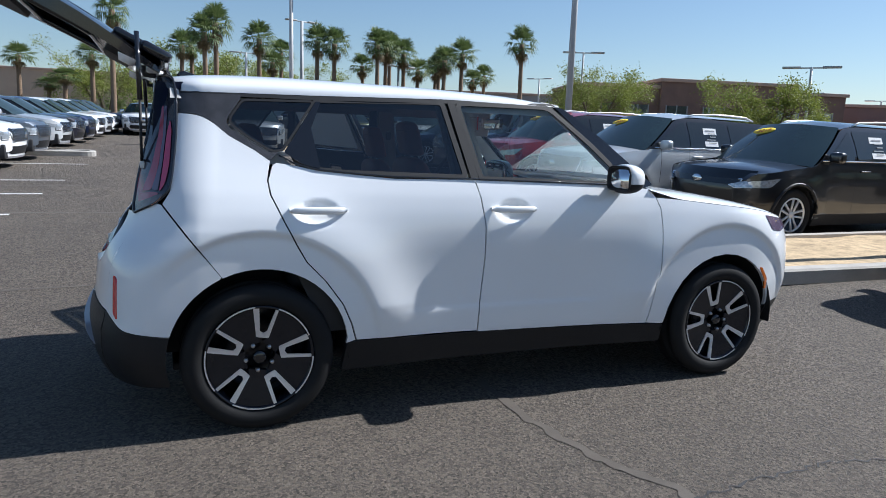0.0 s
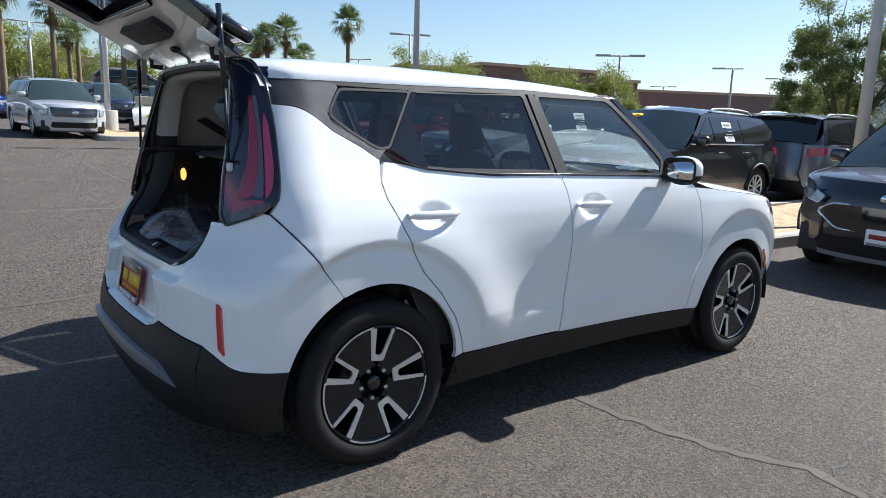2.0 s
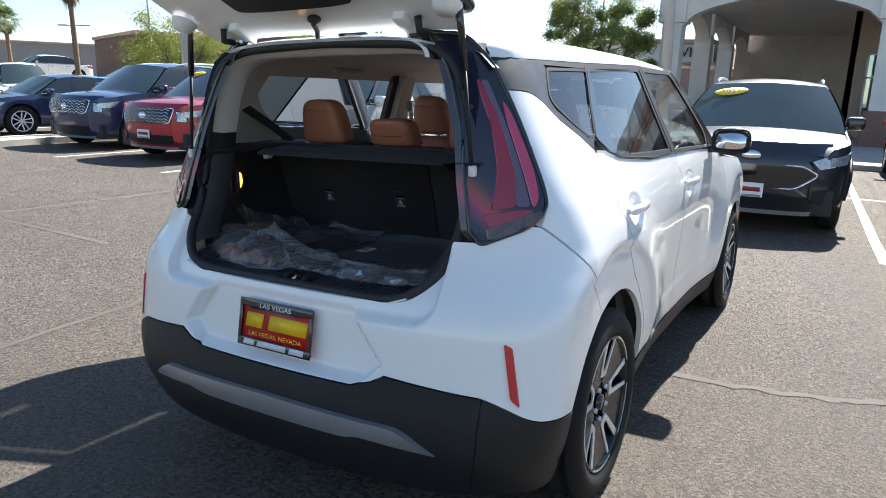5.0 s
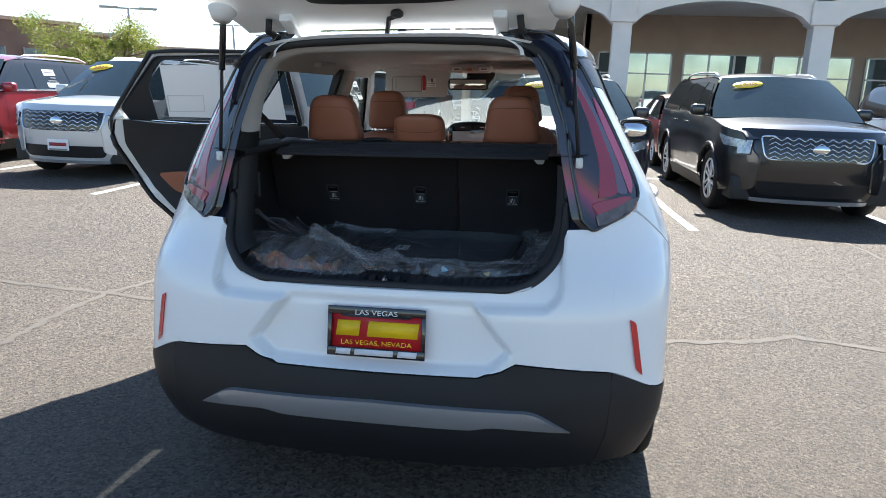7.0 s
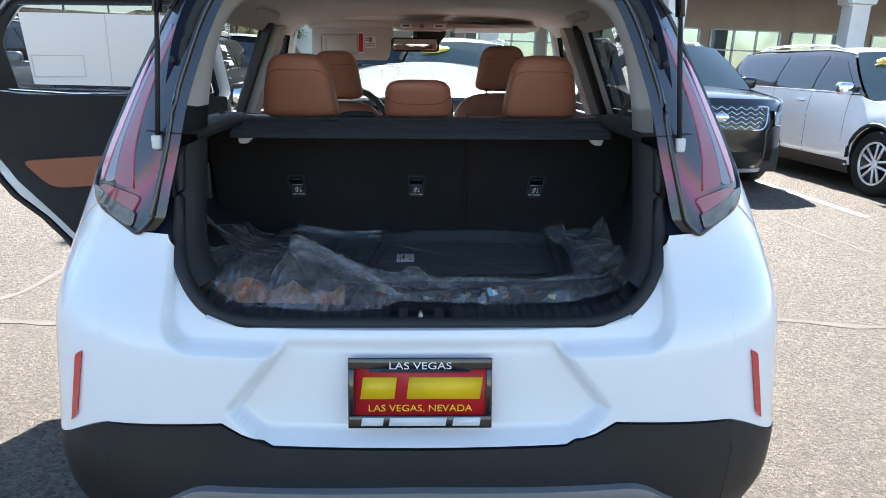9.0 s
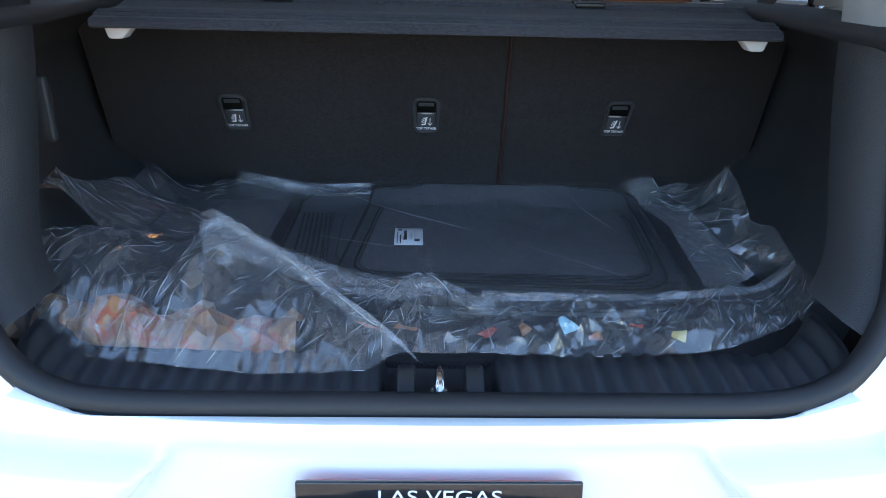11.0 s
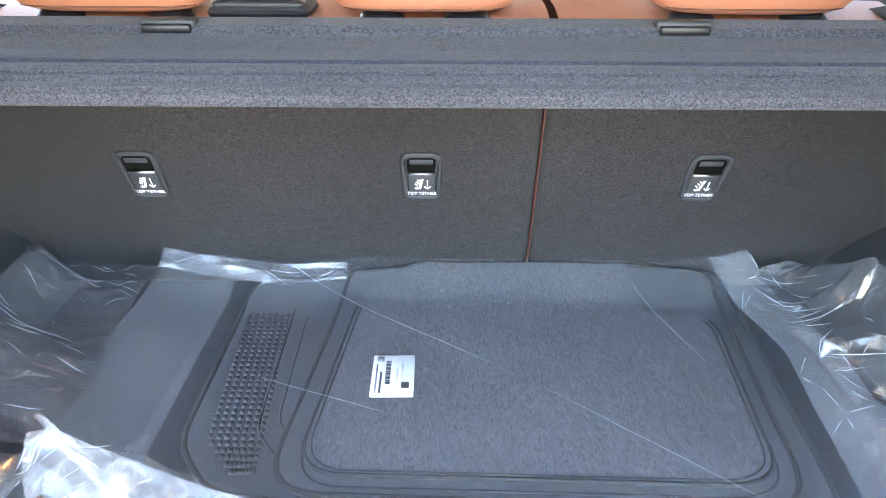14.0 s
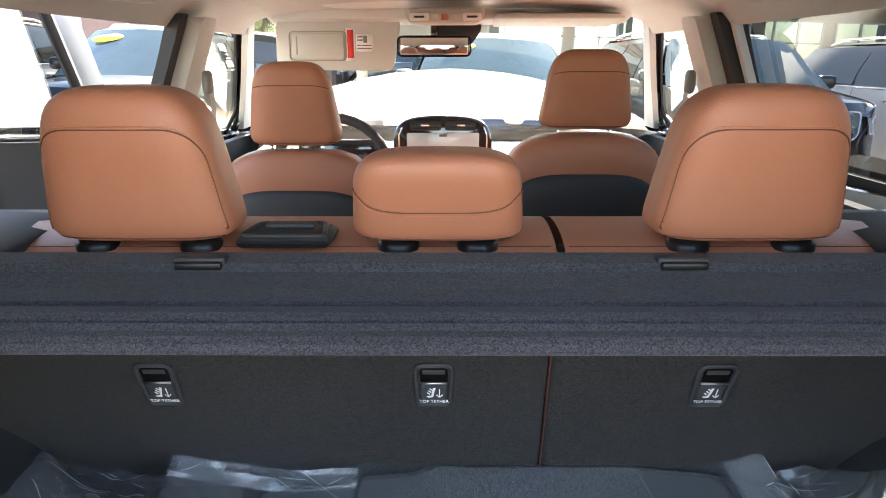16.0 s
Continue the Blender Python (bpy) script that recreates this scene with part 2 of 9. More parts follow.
def box(x0, x1, y0, y1, z0, z1, bevel=0.0, bm=None, at=None, segments=2):
    own = bmesh.new()
    bmesh.ops.create_cube(own, size=1)
    for v in own.verts:
        v.co = Vector(((x0 + x1) / 2 + v.co.x * (x1 - x0), (y0 + y1) / 2 + v.co.y * (y1 - y0), (z0 + z1) / 2 + v.co.z * (z1 - z0)))
    if bevel:
        bmesh.ops.bevel(own, geom=own.edges[:], offset=bevel, segments=segments, affect="EDGES", profile=0.5)
    if at is not None:
        own.transform(at)
    return joined(own, bm)


def joined(own, bm):
    if bm is None:
        return own
    me = bpy.data.meshes.new("tmp")
    own.to_mesh(me)
    own.free()
    bm.from_mesh(me)
    bpy.data.meshes.remove(me)
    return bm


def lathe(profile, count=48, axis="y", bm=None, at=None):
    """A turned shape from (radius, along) pairs."""
    own = bmesh.new()
    rings = []
    for r, a in profile:
        ring = []
        for k in range(count):
            c, s = math.cos(2 * math.pi * k / count), math.sin(2 * math.pi * k / count)
            co = {"y": (r * c, a, r * s), "z": (r * c, r * s, a), "x": (a, r * c, r * s)}[axis]
            ring.append(own.verts.new(co))
        rings.append(ring)
    for a, b in zip(rings, rings[1:]):
        for k in range(count):
            own.faces.new((a[k], a[(k + 1) % count], b[(k + 1) % count], b[k]))
    bmesh.ops.remove_doubles(own, verts=own.verts[:], dist=1e-5)
    bmesh.ops.recalc_face_normals(own, faces=own.faces[:])
    if at is not None:
        own.transform(at)
    return joined(own, bm)


def tube(points, radius, sides=8, bm=None, closed=False):
    """A round bar along points; radius may be one number or one for each point."""
    own = bmesh.new()
    pts = [Vector(p) for p in points]
    rings = []
    for i, p in enumerate(pts):
        before, after = pts[i - 1] if i or closed else p, pts[(i + 1) % len(pts)] if i < len(pts) - 1 or closed else p
        d = (after - before).normalized()
        u = d.cross(Vector((0, 0, 1)) if abs(d.z) < 0.95 else Vector((1, 0, 0))).normalized()
        w = d.cross(u)
        r = radius[i] if isinstance(radius, (list, tuple)) else radius
        rings.append([own.verts.new(p + (u * math.cos(2 * math.pi * k / sides) + w * math.sin(2 * math.pi * k / sides)) * r) for k in range(sides)])
    pairs = list(zip(rings, rings[1:])) + ([(rings[-1], rings[0])] if closed else [])
    for a, b in pairs:
        for k in range(sides):
            own.faces.new((a[k], a[(k + 1) % sides], b[(k + 1) % sides], b[k]))
    if not closed:
        own.faces.new(rings[0][::-1]), own.faces.new(rings[-1])
    bmesh.ops.recalc_face_normals(own, faces=own.faces[:])
    return joined(own, bm)


def loft(sections, bm=None, caps=False):
    """A skin over rows of points of equal count."""
    own = bmesh.new()
    rows = [[own.verts.new(p) for p in row] for row in sections]
    for a, b in zip(rows, rows[1:]):
        for k in range(len(a) - 1):
            own.faces.new((a[k], a[k + 1], b[k + 1], b[k]))
    if caps:
        own.faces.new(rows[0]), own.faces.new(rows[-1][::-1])
    return joined(own, bm)


def prism(outline, y0, y1, bevel=0.0, bm=None, at=None, plane="xz"):
    """An outline drawn out to a solid."""
    own = bmesh.new()
    put = {"xz": lambda u, v, d: (u, d, v), "yz": lambda u, v, d: (d, u, v), "xy": lambda u, v, d: (u, v, d)}[plane]
    a, b = [own.verts.new(put(u, v, y0)) for u, v in outline], [own.verts.new(put(u, v, y1)) for u, v in outline]
    own.faces.new(a), own.faces.new(b[::-1])
    for k in range(len(a)):
        own.faces.new((a[k], b[k], b[(k + 1) % len(a)], a[(k + 1) % len(a)]))
    bmesh.ops.recalc_face_normals(own, faces=own.faces[:])
    if bevel:
        edges = [e for e in own.edges if abs((e.verts[0].co - e.verts[1].co).dot(Vector(put(0, 0, 1)))) < 1e-6]
        bmesh.ops.bevel(own, geom=edges, offset=bevel, segments=2, affect="EDGES", profile=0.5)
    if at is not None:
        own.transform(at)
    return joined(own, bm)


def shell(bm, thick):
    """Gives an open sheet a thickness."""
    bmesh.ops.recalc_face_normals(bm, faces=bm.faces[:])
    bmesh.ops.solidify(bm, geom=bm.faces[:], thickness=thick)
    return bm


def lettering(text, size, material, parent, at, label="", depth=0.0008, align="CENTER", stretch=1.0, shear=0.0, name="lettering"):
    """Words in the built-in face, turned into a mesh. They lie in the x-y plane of at."""
    cu = bpy.data.curves.new(name, "FONT")
    cu.body, cu.size, cu.align_x, cu.align_y, cu.extrude, cu.shear = text, size, align, "CENTER", depth, shear
    tmp = bpy.data.objects.new(name, cu)
    scene.collection.objects.link(tmp)
    dg = bpy.context.evaluated_depsgraph_get()
    me = bpy.data.meshes.new_from_object(tmp.evaluated_get(dg))
    bpy.data.objects.remove(tmp)
    me.materials.clear()
    me.materials.append(material)
    me.transform(at @ Matrix.Diagonal((stretch, 1, 1, 1)))
    ob = new(name, me)
    ob.parent = parent
    return tagged(ob, label)


# ---- the shape of the white car: x forward from the rear axle, y to its left, z up ----
def table(pairs):
    """A smooth curve through (position, value) pairs, as a function."""
    xs, ys = np.array([p[0] for p in pairs], float), np.array([p[1] for p in pairs], float)
    h, d = np.diff(xs), np.diff(ys) / np.diff(xs)
    m = np.concatenate(([d[0]], [0 if a * b <= 0 else 2 * a * b / (a + b) for a, b in zip(d, d[1:])], [d[-1]]))

    def f(x):
        x = min(max(x, xs[0]), xs[-1])
        i = int(min(max(np.searchsorted(xs, x) - 1, 0), len(h) - 1))
        t = (x - xs[i]) / h[i]
        return float(ys[i] * (2 * t**3 - 3 * t * t + 1) + m[i] * h[i] * (t**3 - 2 * t * t + t) + ys[i + 1] * (3 * t * t - 2 * t**3) + m[i + 1] * h[i] * (t**3 - t * t))

    return f

WIDE = table([(.15,.80),(.22,.835),(.30,.862),(.40,.886),(.55,.895),(.75,.893),(.95,.876),(1.04,.858),(1.10,.838),(1.2,.797),(1.35,.733),(1.5,.668),(1.545,.640),(1.58,.585)])
REAR = table([(.20,-.66),(.28,-.70),(.37,-.725),(.46,-.725),(.52,-.71),(.60,-.70),(.72,-.685),(.80,-.66),(.90,-.605),(.98,-.578),(1.1,-.556),(1.3,-.52),(1.45,-.485),(1.60,-.43)])
FRONT = table([(.20,3.36),(.35,3.42),(.5,3.46),(.7,3.47),(.85,3.44),(.95,3.38),(1.0,3.25),(1.08,2.6),(1.12,2.2),(1.6,.9)])
DEPTH = table([(.5,.30),(.75,.31),(.95,.40),(1.6,.34)])
POW = 2.5
def base_width(x, z):
    w = WIDE(z)
    if z > .9 and x < 1.0:
        w -= .05 * ((1 - x) / 1.1) ** 2 * (z - .9) / .5
    return w
def flare(x, z):
    """The haunches over the wheels stand proud, with a clear edge."""
    out = 0
    for cx in (0.0, 2.6):
        r = np.hypot(x - cx, (z - .345))
        up = min(max((z - .36) / .18, 0), 1)
        if x < 0:
            up *= min(max((x + .47) / .22, 0), 1)
        out += .026 * up * math.exp(-((max(r, .555) - .555) / .17) ** 2) * (.30 + .70 / (1 + math.exp(-(r - .543) / .0045)))
    return out
def side(x, z):
    xr, c = REAR(z), DEPTH(z)
    w = base_width(max(x, xr + c), z) 
    d = (x - xr) / c
    if d < 1:
        w *= max(1 - max(1 - d, 0) ** POW, 0) ** (1 / POW)
    e = (FRONT(min(z,.98)) - x) / .85
    if e < 1:
        w *= max(1 - max(1 - e, 0) ** 2.7, 0) ** (1 / 2.7)
    # doors fall away below the shoulder, between the haunches, with a crease above the sill
    mid = math.exp(-(((x - 1.32) / 0.70) ** 4)) * SCOOP(z)
    crease = math.exp(-(((x - 1.28) / 0.56) ** 8)) / (1 + math.exp(-(z - 0.508) / 0.004)) * max(0, 1 - max(z - 0.508, 0) / 0.16)
    return w - 0.030 * mid - 0.0065 * crease + flare(x, z)


SCOOP = table([(0.30, 1.30), (0.42, 1.20), (0.52, 1.05), (0.64, 0.92), (0.74, 0.64), (0.84, 0.22), (0.90, 0.04), (0.94, 0.0), (1.6, 0.0)])
HANDLES = (0.255, 1.2285)


def door_side(x, z):
    """The side with the dished recess behind each handle."""
    y = side(x, z)
    for mid in HANDLES:
        far = math.hypot((x - mid) / 0.108, (z - 0.978) / (0.060 if z > 0.978 else 0.066))
        y -= 0.019 * smooth01((1 - far) / 0.45)
    return y


def rear(y, z):
    xr, c = REAR(z), DEPTH(z)
    w = base_width(xr + c, z)
    k = min(abs(y) / w, 1)
    return xr + c * (1 - max(1 - k ** POW, 0) ** (1 / POW))


# ---- setting ----
BG = Matrix.Rotation(math.atan(0.031), 4, "X")  # the lot falls gently to one side


def fall(x, y):
    """Height of the asphalt: level round the white car, falling to one side further off."""
    d = math.hypot(max(abs(x - 1.3) - 2.3, 0), max(abs(y) - 1.1, 0))
    return 0.031 * y * min(max(d / 2.5, 0), 1)


def ground():
    cuts = lambda fine, far: sorted(set([round(v, 3) for v in np.arange(-fine, fine + 0.01, 0.2)] + [s * f for s in (-1, 1) for f in far]))
    xs, ys = cuts(9.0, (12, 18, 30, 60, 120, 250, 480)), cuts(8.0, (12, 18, 30, 60, 120, 250, 480))
    rows = [[(x, y, fall(x, y)) for y in ys] for x in xs]
    return tagged(part("ground", loft(rows), M["asphalt"]), "sun-bleached grey asphalt of a dealership car park", "ground", kind="structure")


def strip(name, points, width, material, label, z=0.004, category="marking", wobble=0.0):
    rows = []
    for i, p in enumerate(points):
        a, b = Vector(points[max(i - 1, 0)]), Vector(points[min(i + 1, len(points) - 1)])
        side_way = Vector((-(b - a).y, (b - a).x)).normalized()
        w = width / 2 * (1 + wobble * math.sin(i * 2.3) + wobble * 0.6 * math.sin(i * 5.1))
        rows.append([(p[0] + side_way.x * w * k, p[1] + side_way.y * w * k, z + fall(p[0] + side_way.x * w * k, p[1] + side_way.y * w * k)) for k in (-1, 1)])
    return tagged(part(name, loft(rows), material, smooth=False), label, category, kind="structure")


ground()
for a, b in (((4.8, -1.88), (14.6, -1.35)), ((4.6, -4.42), (14.4, -3.9)), ((4.4, -7.15), (14.2, -6.6)), ((4.7, 5.05), (11.0, 5.25)), ((4.69, 7.60), (11.0, 7.85)), ((4.8, 10.6), (11.0, 10.9)), ((5.2, 17.6), (11.0, 17.8)), ((-2.18, 6.0), (-7.5, 5.7)), ((-2.12, 8.15), (-7.5, 7.85)), ((-2.05, 10.2), (-7.5, 9.9)), ((-2.0, 13.8), (-7.5, 13.5)), ((5.6, 24.6), (12.0, 25.6)), ((0.2, 20.6), (0.9, 26.0)), ((9.5, -6.6), (9.6, -1.45))):
    strip("parking_line", [tuple(Vector(a).lerp(Vector(b), k / 8)) for k in range(9)], 0.10, M["line"], "worn white painted parking bay line on asphalt")

def wavy(points, n=6, jitter=0.02, seed=1):
    """Points along a line, with small wanderings."""
    r, out = random.Random(seed), []
    for a, b in zip(points, points[1:]):
        for k in range(n):
            p = Vector(a).lerp(Vector(b), k / n)
            out.append((p.x + r.uniform(-jitter, jitter), p.y + r.uniform(-jitter, jitter)))
    return out + [tuple(points[-1])]


SEAL_TEXT = "pale strip of crack sealant across the asphalt"
strip("crack_seal", wavy([(1.22, -0.6), (1.22, -1.155), (1.30, -1.45), (1.36, -1.70), (1.50, -1.90), (1.43, -2.2), (1.38, -3.0), (1.5, -5.0)], 6, 0.018, 2), 0.05, M["seal"], SEAL_TEXT, 0.003, "crack seal", 0.25)
strip("crack_seal", wavy([(1.33, 12.0), (1.34, 3.28), (1.36, 2.47), (1.28, 1.4)], 10, 0.02, 3), 0.05, M["seal"], SEAL_TEXT, 0.003, "crack seal", 0.25)
strip("crack_seal", wavy([(-3.5, 2.0), (0.38, 2.40), (0.78, 2.46), (1.36, 2.47), (1.75, 2.33), (3.5, 2.2)], 8, 0.02, 4), 0.045, M["seal"], SEAL_TEXT, 0.003, "crack seal", 0.25)
strip("crack_seal", wavy([(-4.0, 6.2), (3.0, 6.0), (5.0, 5.9)], 14, 0.02, 6), 0.06, M["seal"], SEAL_TEXT, 0.003, "crack seal", 0.25)
strip("crack_seal", wavy([(-9.0, 9.0), (-2.0, 9.3), (5.0, 9.0)], 14, 0.02, 7), 0.06, M["seal"], SEAL_TEXT, 0.003, "crack seal", 0.25)
strip("crack_seal", wavy([(2.6, -3.6), (5.2, -3.3)], 10, 0.03, 8), 0.04, M["seal"], SEAL_TEXT, 0.003, "crack seal", 0.25)
strip("crack", wavy([(1.44, -1.98), (1.60, -1.955), (1.88, -1.93), (2.08, -1.915), (2.30, -1.914), (2.58, -1.97), (3.3, -2.0), (4.0, -1.9)], 9, 0.016, 5), 0.009, M["seam"], "thin dark crack in the asphalt", 0.003, "crack", 0.5)


# ---- the white car ----
def on_side(s, out=0.0):
    return lambda x, z: Vector((x, s * (side(x, z) + out), z))


def smooth01(t):
    t = min(max(t, 0), 1)
    return t * t * (3 - 2 * t)


def on_rear(out=0.0, plate=False):
    def f(y, z):
        x = rear(y, z) - out
        if plate:  # the recess round the number plate
            wide = np.interp(z, (0.53, 0.605, 0.755), (0.335, 0.415, 0.297))
            edge = math.hypot(max(abs(y) - 0.495, 0), max(0.802 - z, 0))
            step = 0.036 * smooth01((0.070 - edge) / 0.011)  # down to the flange that the gate closes on
            dip = 0.044 * smooth01((wide - abs(y)) / 0.022 + 0.3) * smooth01((z - 0.535) / 0.02) * smooth01((0.762 - z) / 0.018)
            x += max(step, dip)
        return Vector((x, y, z))

    return f


def seam_x(z):
    return rear(0.8 * base_width(REAR(z) + DEPTH(z), z), z)


def arch(cx, cz, r, a0, a1, n=14):
    return [(cx + r * math.cos(radians(a0 + (a1 - a0) * k / n)), cz + r * math.sin(radians(a0 + (a1 - a0) * k / n)), 0) for k in range(n + 1)]


def ring(outline, width, place, thick=0.008, s=1):
    """A flat frame that runs round an outline, outside it."""
    n, rows = len(outline), []
    area = sum(outline[i][0] * outline[(i + 1) % n][1] - outline[(i + 1) % n][0] * outline[i][1] for i in range(n))
    turn = 1 if area > 0 else -1
    for i in list(range(n)) + [0]:
        a, b = Vector(outline[i - 1]), Vector(outline[(i + 1) % n])
        d = (b - a).normalized()
        no = Vector((d.y, -d.x)) * turn
        p = Vector(outline[i])
        q = p + no * width
        top0, top1 = place(p.x, p.y), place(q.x, q.y)
        rows.append([top0 + Vector((0, -s * thick, 0)), top0, top1, top1 + Vector((0, -s * thick, 0))])
    return loft(rows)


DOOR_GAP = [(0.048, 1.114, 0), (0.056, 1.054, 0), (0.111, 0.935, 0), (0.169, 0.825, 0), (0.205, 0.762, 0), (0.293, 0.669, 0), (0.371, 0.561, 0), (0.414, 0.464, 0), (0.438, 0.385, 0)]
B_GAP = [(1.067, 0.374, 0), (1.067, 0.514, 0), (1.078, 0.741, 0), (1.073, 0.909, 0), (1.050, 1.045, 0), (1.026, 1.128, 0)]
A_GAP = [(2.090, 0.350, 0), (2.104, 0.458, 0), (2.126, 0.647, 0), (2.131, 0.894, 0), (2.123, 0.986, 0), (2.098, 1.046, 0), (2.055, 1.091, 0)]
REAR_DOOR = [(0.075, 1.19, 0.02)] + DOOR_GAP + B_GAP + [(0.626, 1.128, 0), (0.262, 1.158, 0.05), (0.163, 1.180, 0.03)]
FRONT_DOOR = [(x + 0.007, z, 0) for x, z, _ in B_GAP[::-1]] + [(1.073, 0.368, 0)] + A_GAP + [(1.834, 1.108, 0.0)]
FRONT_DOOR[0] = (1.034, 1.126, 0)
QUARTER = (
    [(-0.318, 1.390, 0), (-0.23, 1.386, 0.04), (-0.173, 1.357, 0.03), (-0.106, 1.299, 0), (-0.003, 1.241, 0), (0.060, 1.196, 0)]
    + [(x - 0.007, z, 0) for x, z, _ in DOOR_GAP]
    + [(0.388, 0.372, 0)]
    + arch(0.005, 0.345, 0.393, 8, 114)
    + [(-0.268, 0.858, 0), (-0.383, 1.008, 0), (-0.352, 1.060, 0), (-0.340, 1.115, 0), (-0.317, 1.304, 0)]
)
FENDER = (
    [(x + 0.007, z, 0) for x, z, _ in A_GAP[::-1][1:]]
    + [(2.203, 0.340, 0)]
    + arch(2.6, 0.335, 0.393, 178, 5)
    + [(3.02, 0.365, 0.02), (3.20, 0.40, 0), (3.25, 0.60, 0), (3.24, 0.80, 0), (3.10, 0.925, 0), (2.93, 0.960, 0), (2.75, 0.985, 0), (2.5, 1.010, 0), (2.25, 1.035, 0)]
)
SILL = [(0.392, 0.368, 0), (0.434, 0.379, 0), (1.07, 0.366, 0), (2.09, 0.344, 0), (2.203, 0.335, 0), (2.215, 0.23, 0.02), (0.375, 0.23, 0.02)]
QUARTER_GLASS = rounded([(-0.103, 1.363, 0.03), (-0.037, 1.456, 0.02), (0.266, 1.463, 0.01), (0.118, 1.250, 0.01), (0.072, 1.243, 0.03), (-0.023, 1.302, 0)], 0.01)
REAR_GLASS = rounded([(0.296, 1.464, 0.01), (0.895, 1.484, 0.015), (0.970, 1.152, 0.01), (0.40, 1.164, 0), (0.272, 1.174, 0.02), (0.244, 1.340, 0.01)], 0.01)
REAR_POST = [(0.284, 1.468, 0), (0.306, 1.468, 0), (0.252, 1.345, 0.01), (0.280, 1.168, 0.01), (0.200, 1.186, 0.02), (0.124, 1.236, 0.01)]
FRONT_GLASS = rounded([(1.000, 1.486, 0.02), (1.500, 1.489, 0.04), (1.725, 1.306, 0.05), (1.842, 1.192, 0.03), (1.80, 1.128, 0.01), (1.078, 1.146, 0.01)], 0.01)
C_BAND = [(-0.318, 1.393, 0), (-0.40, 1.40, 0), (-0.385, 1.476, 0), (-0.047, 1.483, 0), (-0.048, 1.462, 0), (-0.118, 1.366, 0.03), (-0.10, 1.332, 0), (0.052, 1.236, 0), (0.10, 1.236, 0), (0.06, 1.200, 0), (-0.003, 1.245, 0), (-0.106, 1.303, 0), (-0.173, 1.361, 0.03), (-0.23, 1.390, 0.04)]
TAIL = [(-0.330, 1.556, 0.02), (-0.314, 1.473, 0.05), (-0.321, 1.304, 0.1), (-0.345, 1.115, 0.05), (-0.360, 1.060, 0.03), (-0.406, 1.014, 0.03), (-0.498, 0.958, 0.008), (-0.500, 0.991, 0.01), (-0.478, 1.112, 0.05), (-0.445, 1.251, 0.05), (-0.405, 1.445, 0.05), (-0.385, 1.556, 0.01)]
OPENING = [(0.0, 0.779), (0.396, 0.779), (0.474, 0.806), (0.536, 0.868), (0.563, 0.95), (0.564, 1.13), (0.556, 1.25), (0.524, 1.40), (0.474, 1.490), (0.37, 1.528), (0.0, 1.542)]
OPEN_X = table([(0.77, -0.60), (0.80, -0.585), (0.87, -0.535), (0.98, -0.46), (1.13, -0.417), (1.48, -0.385), (1.56, -0.375)])


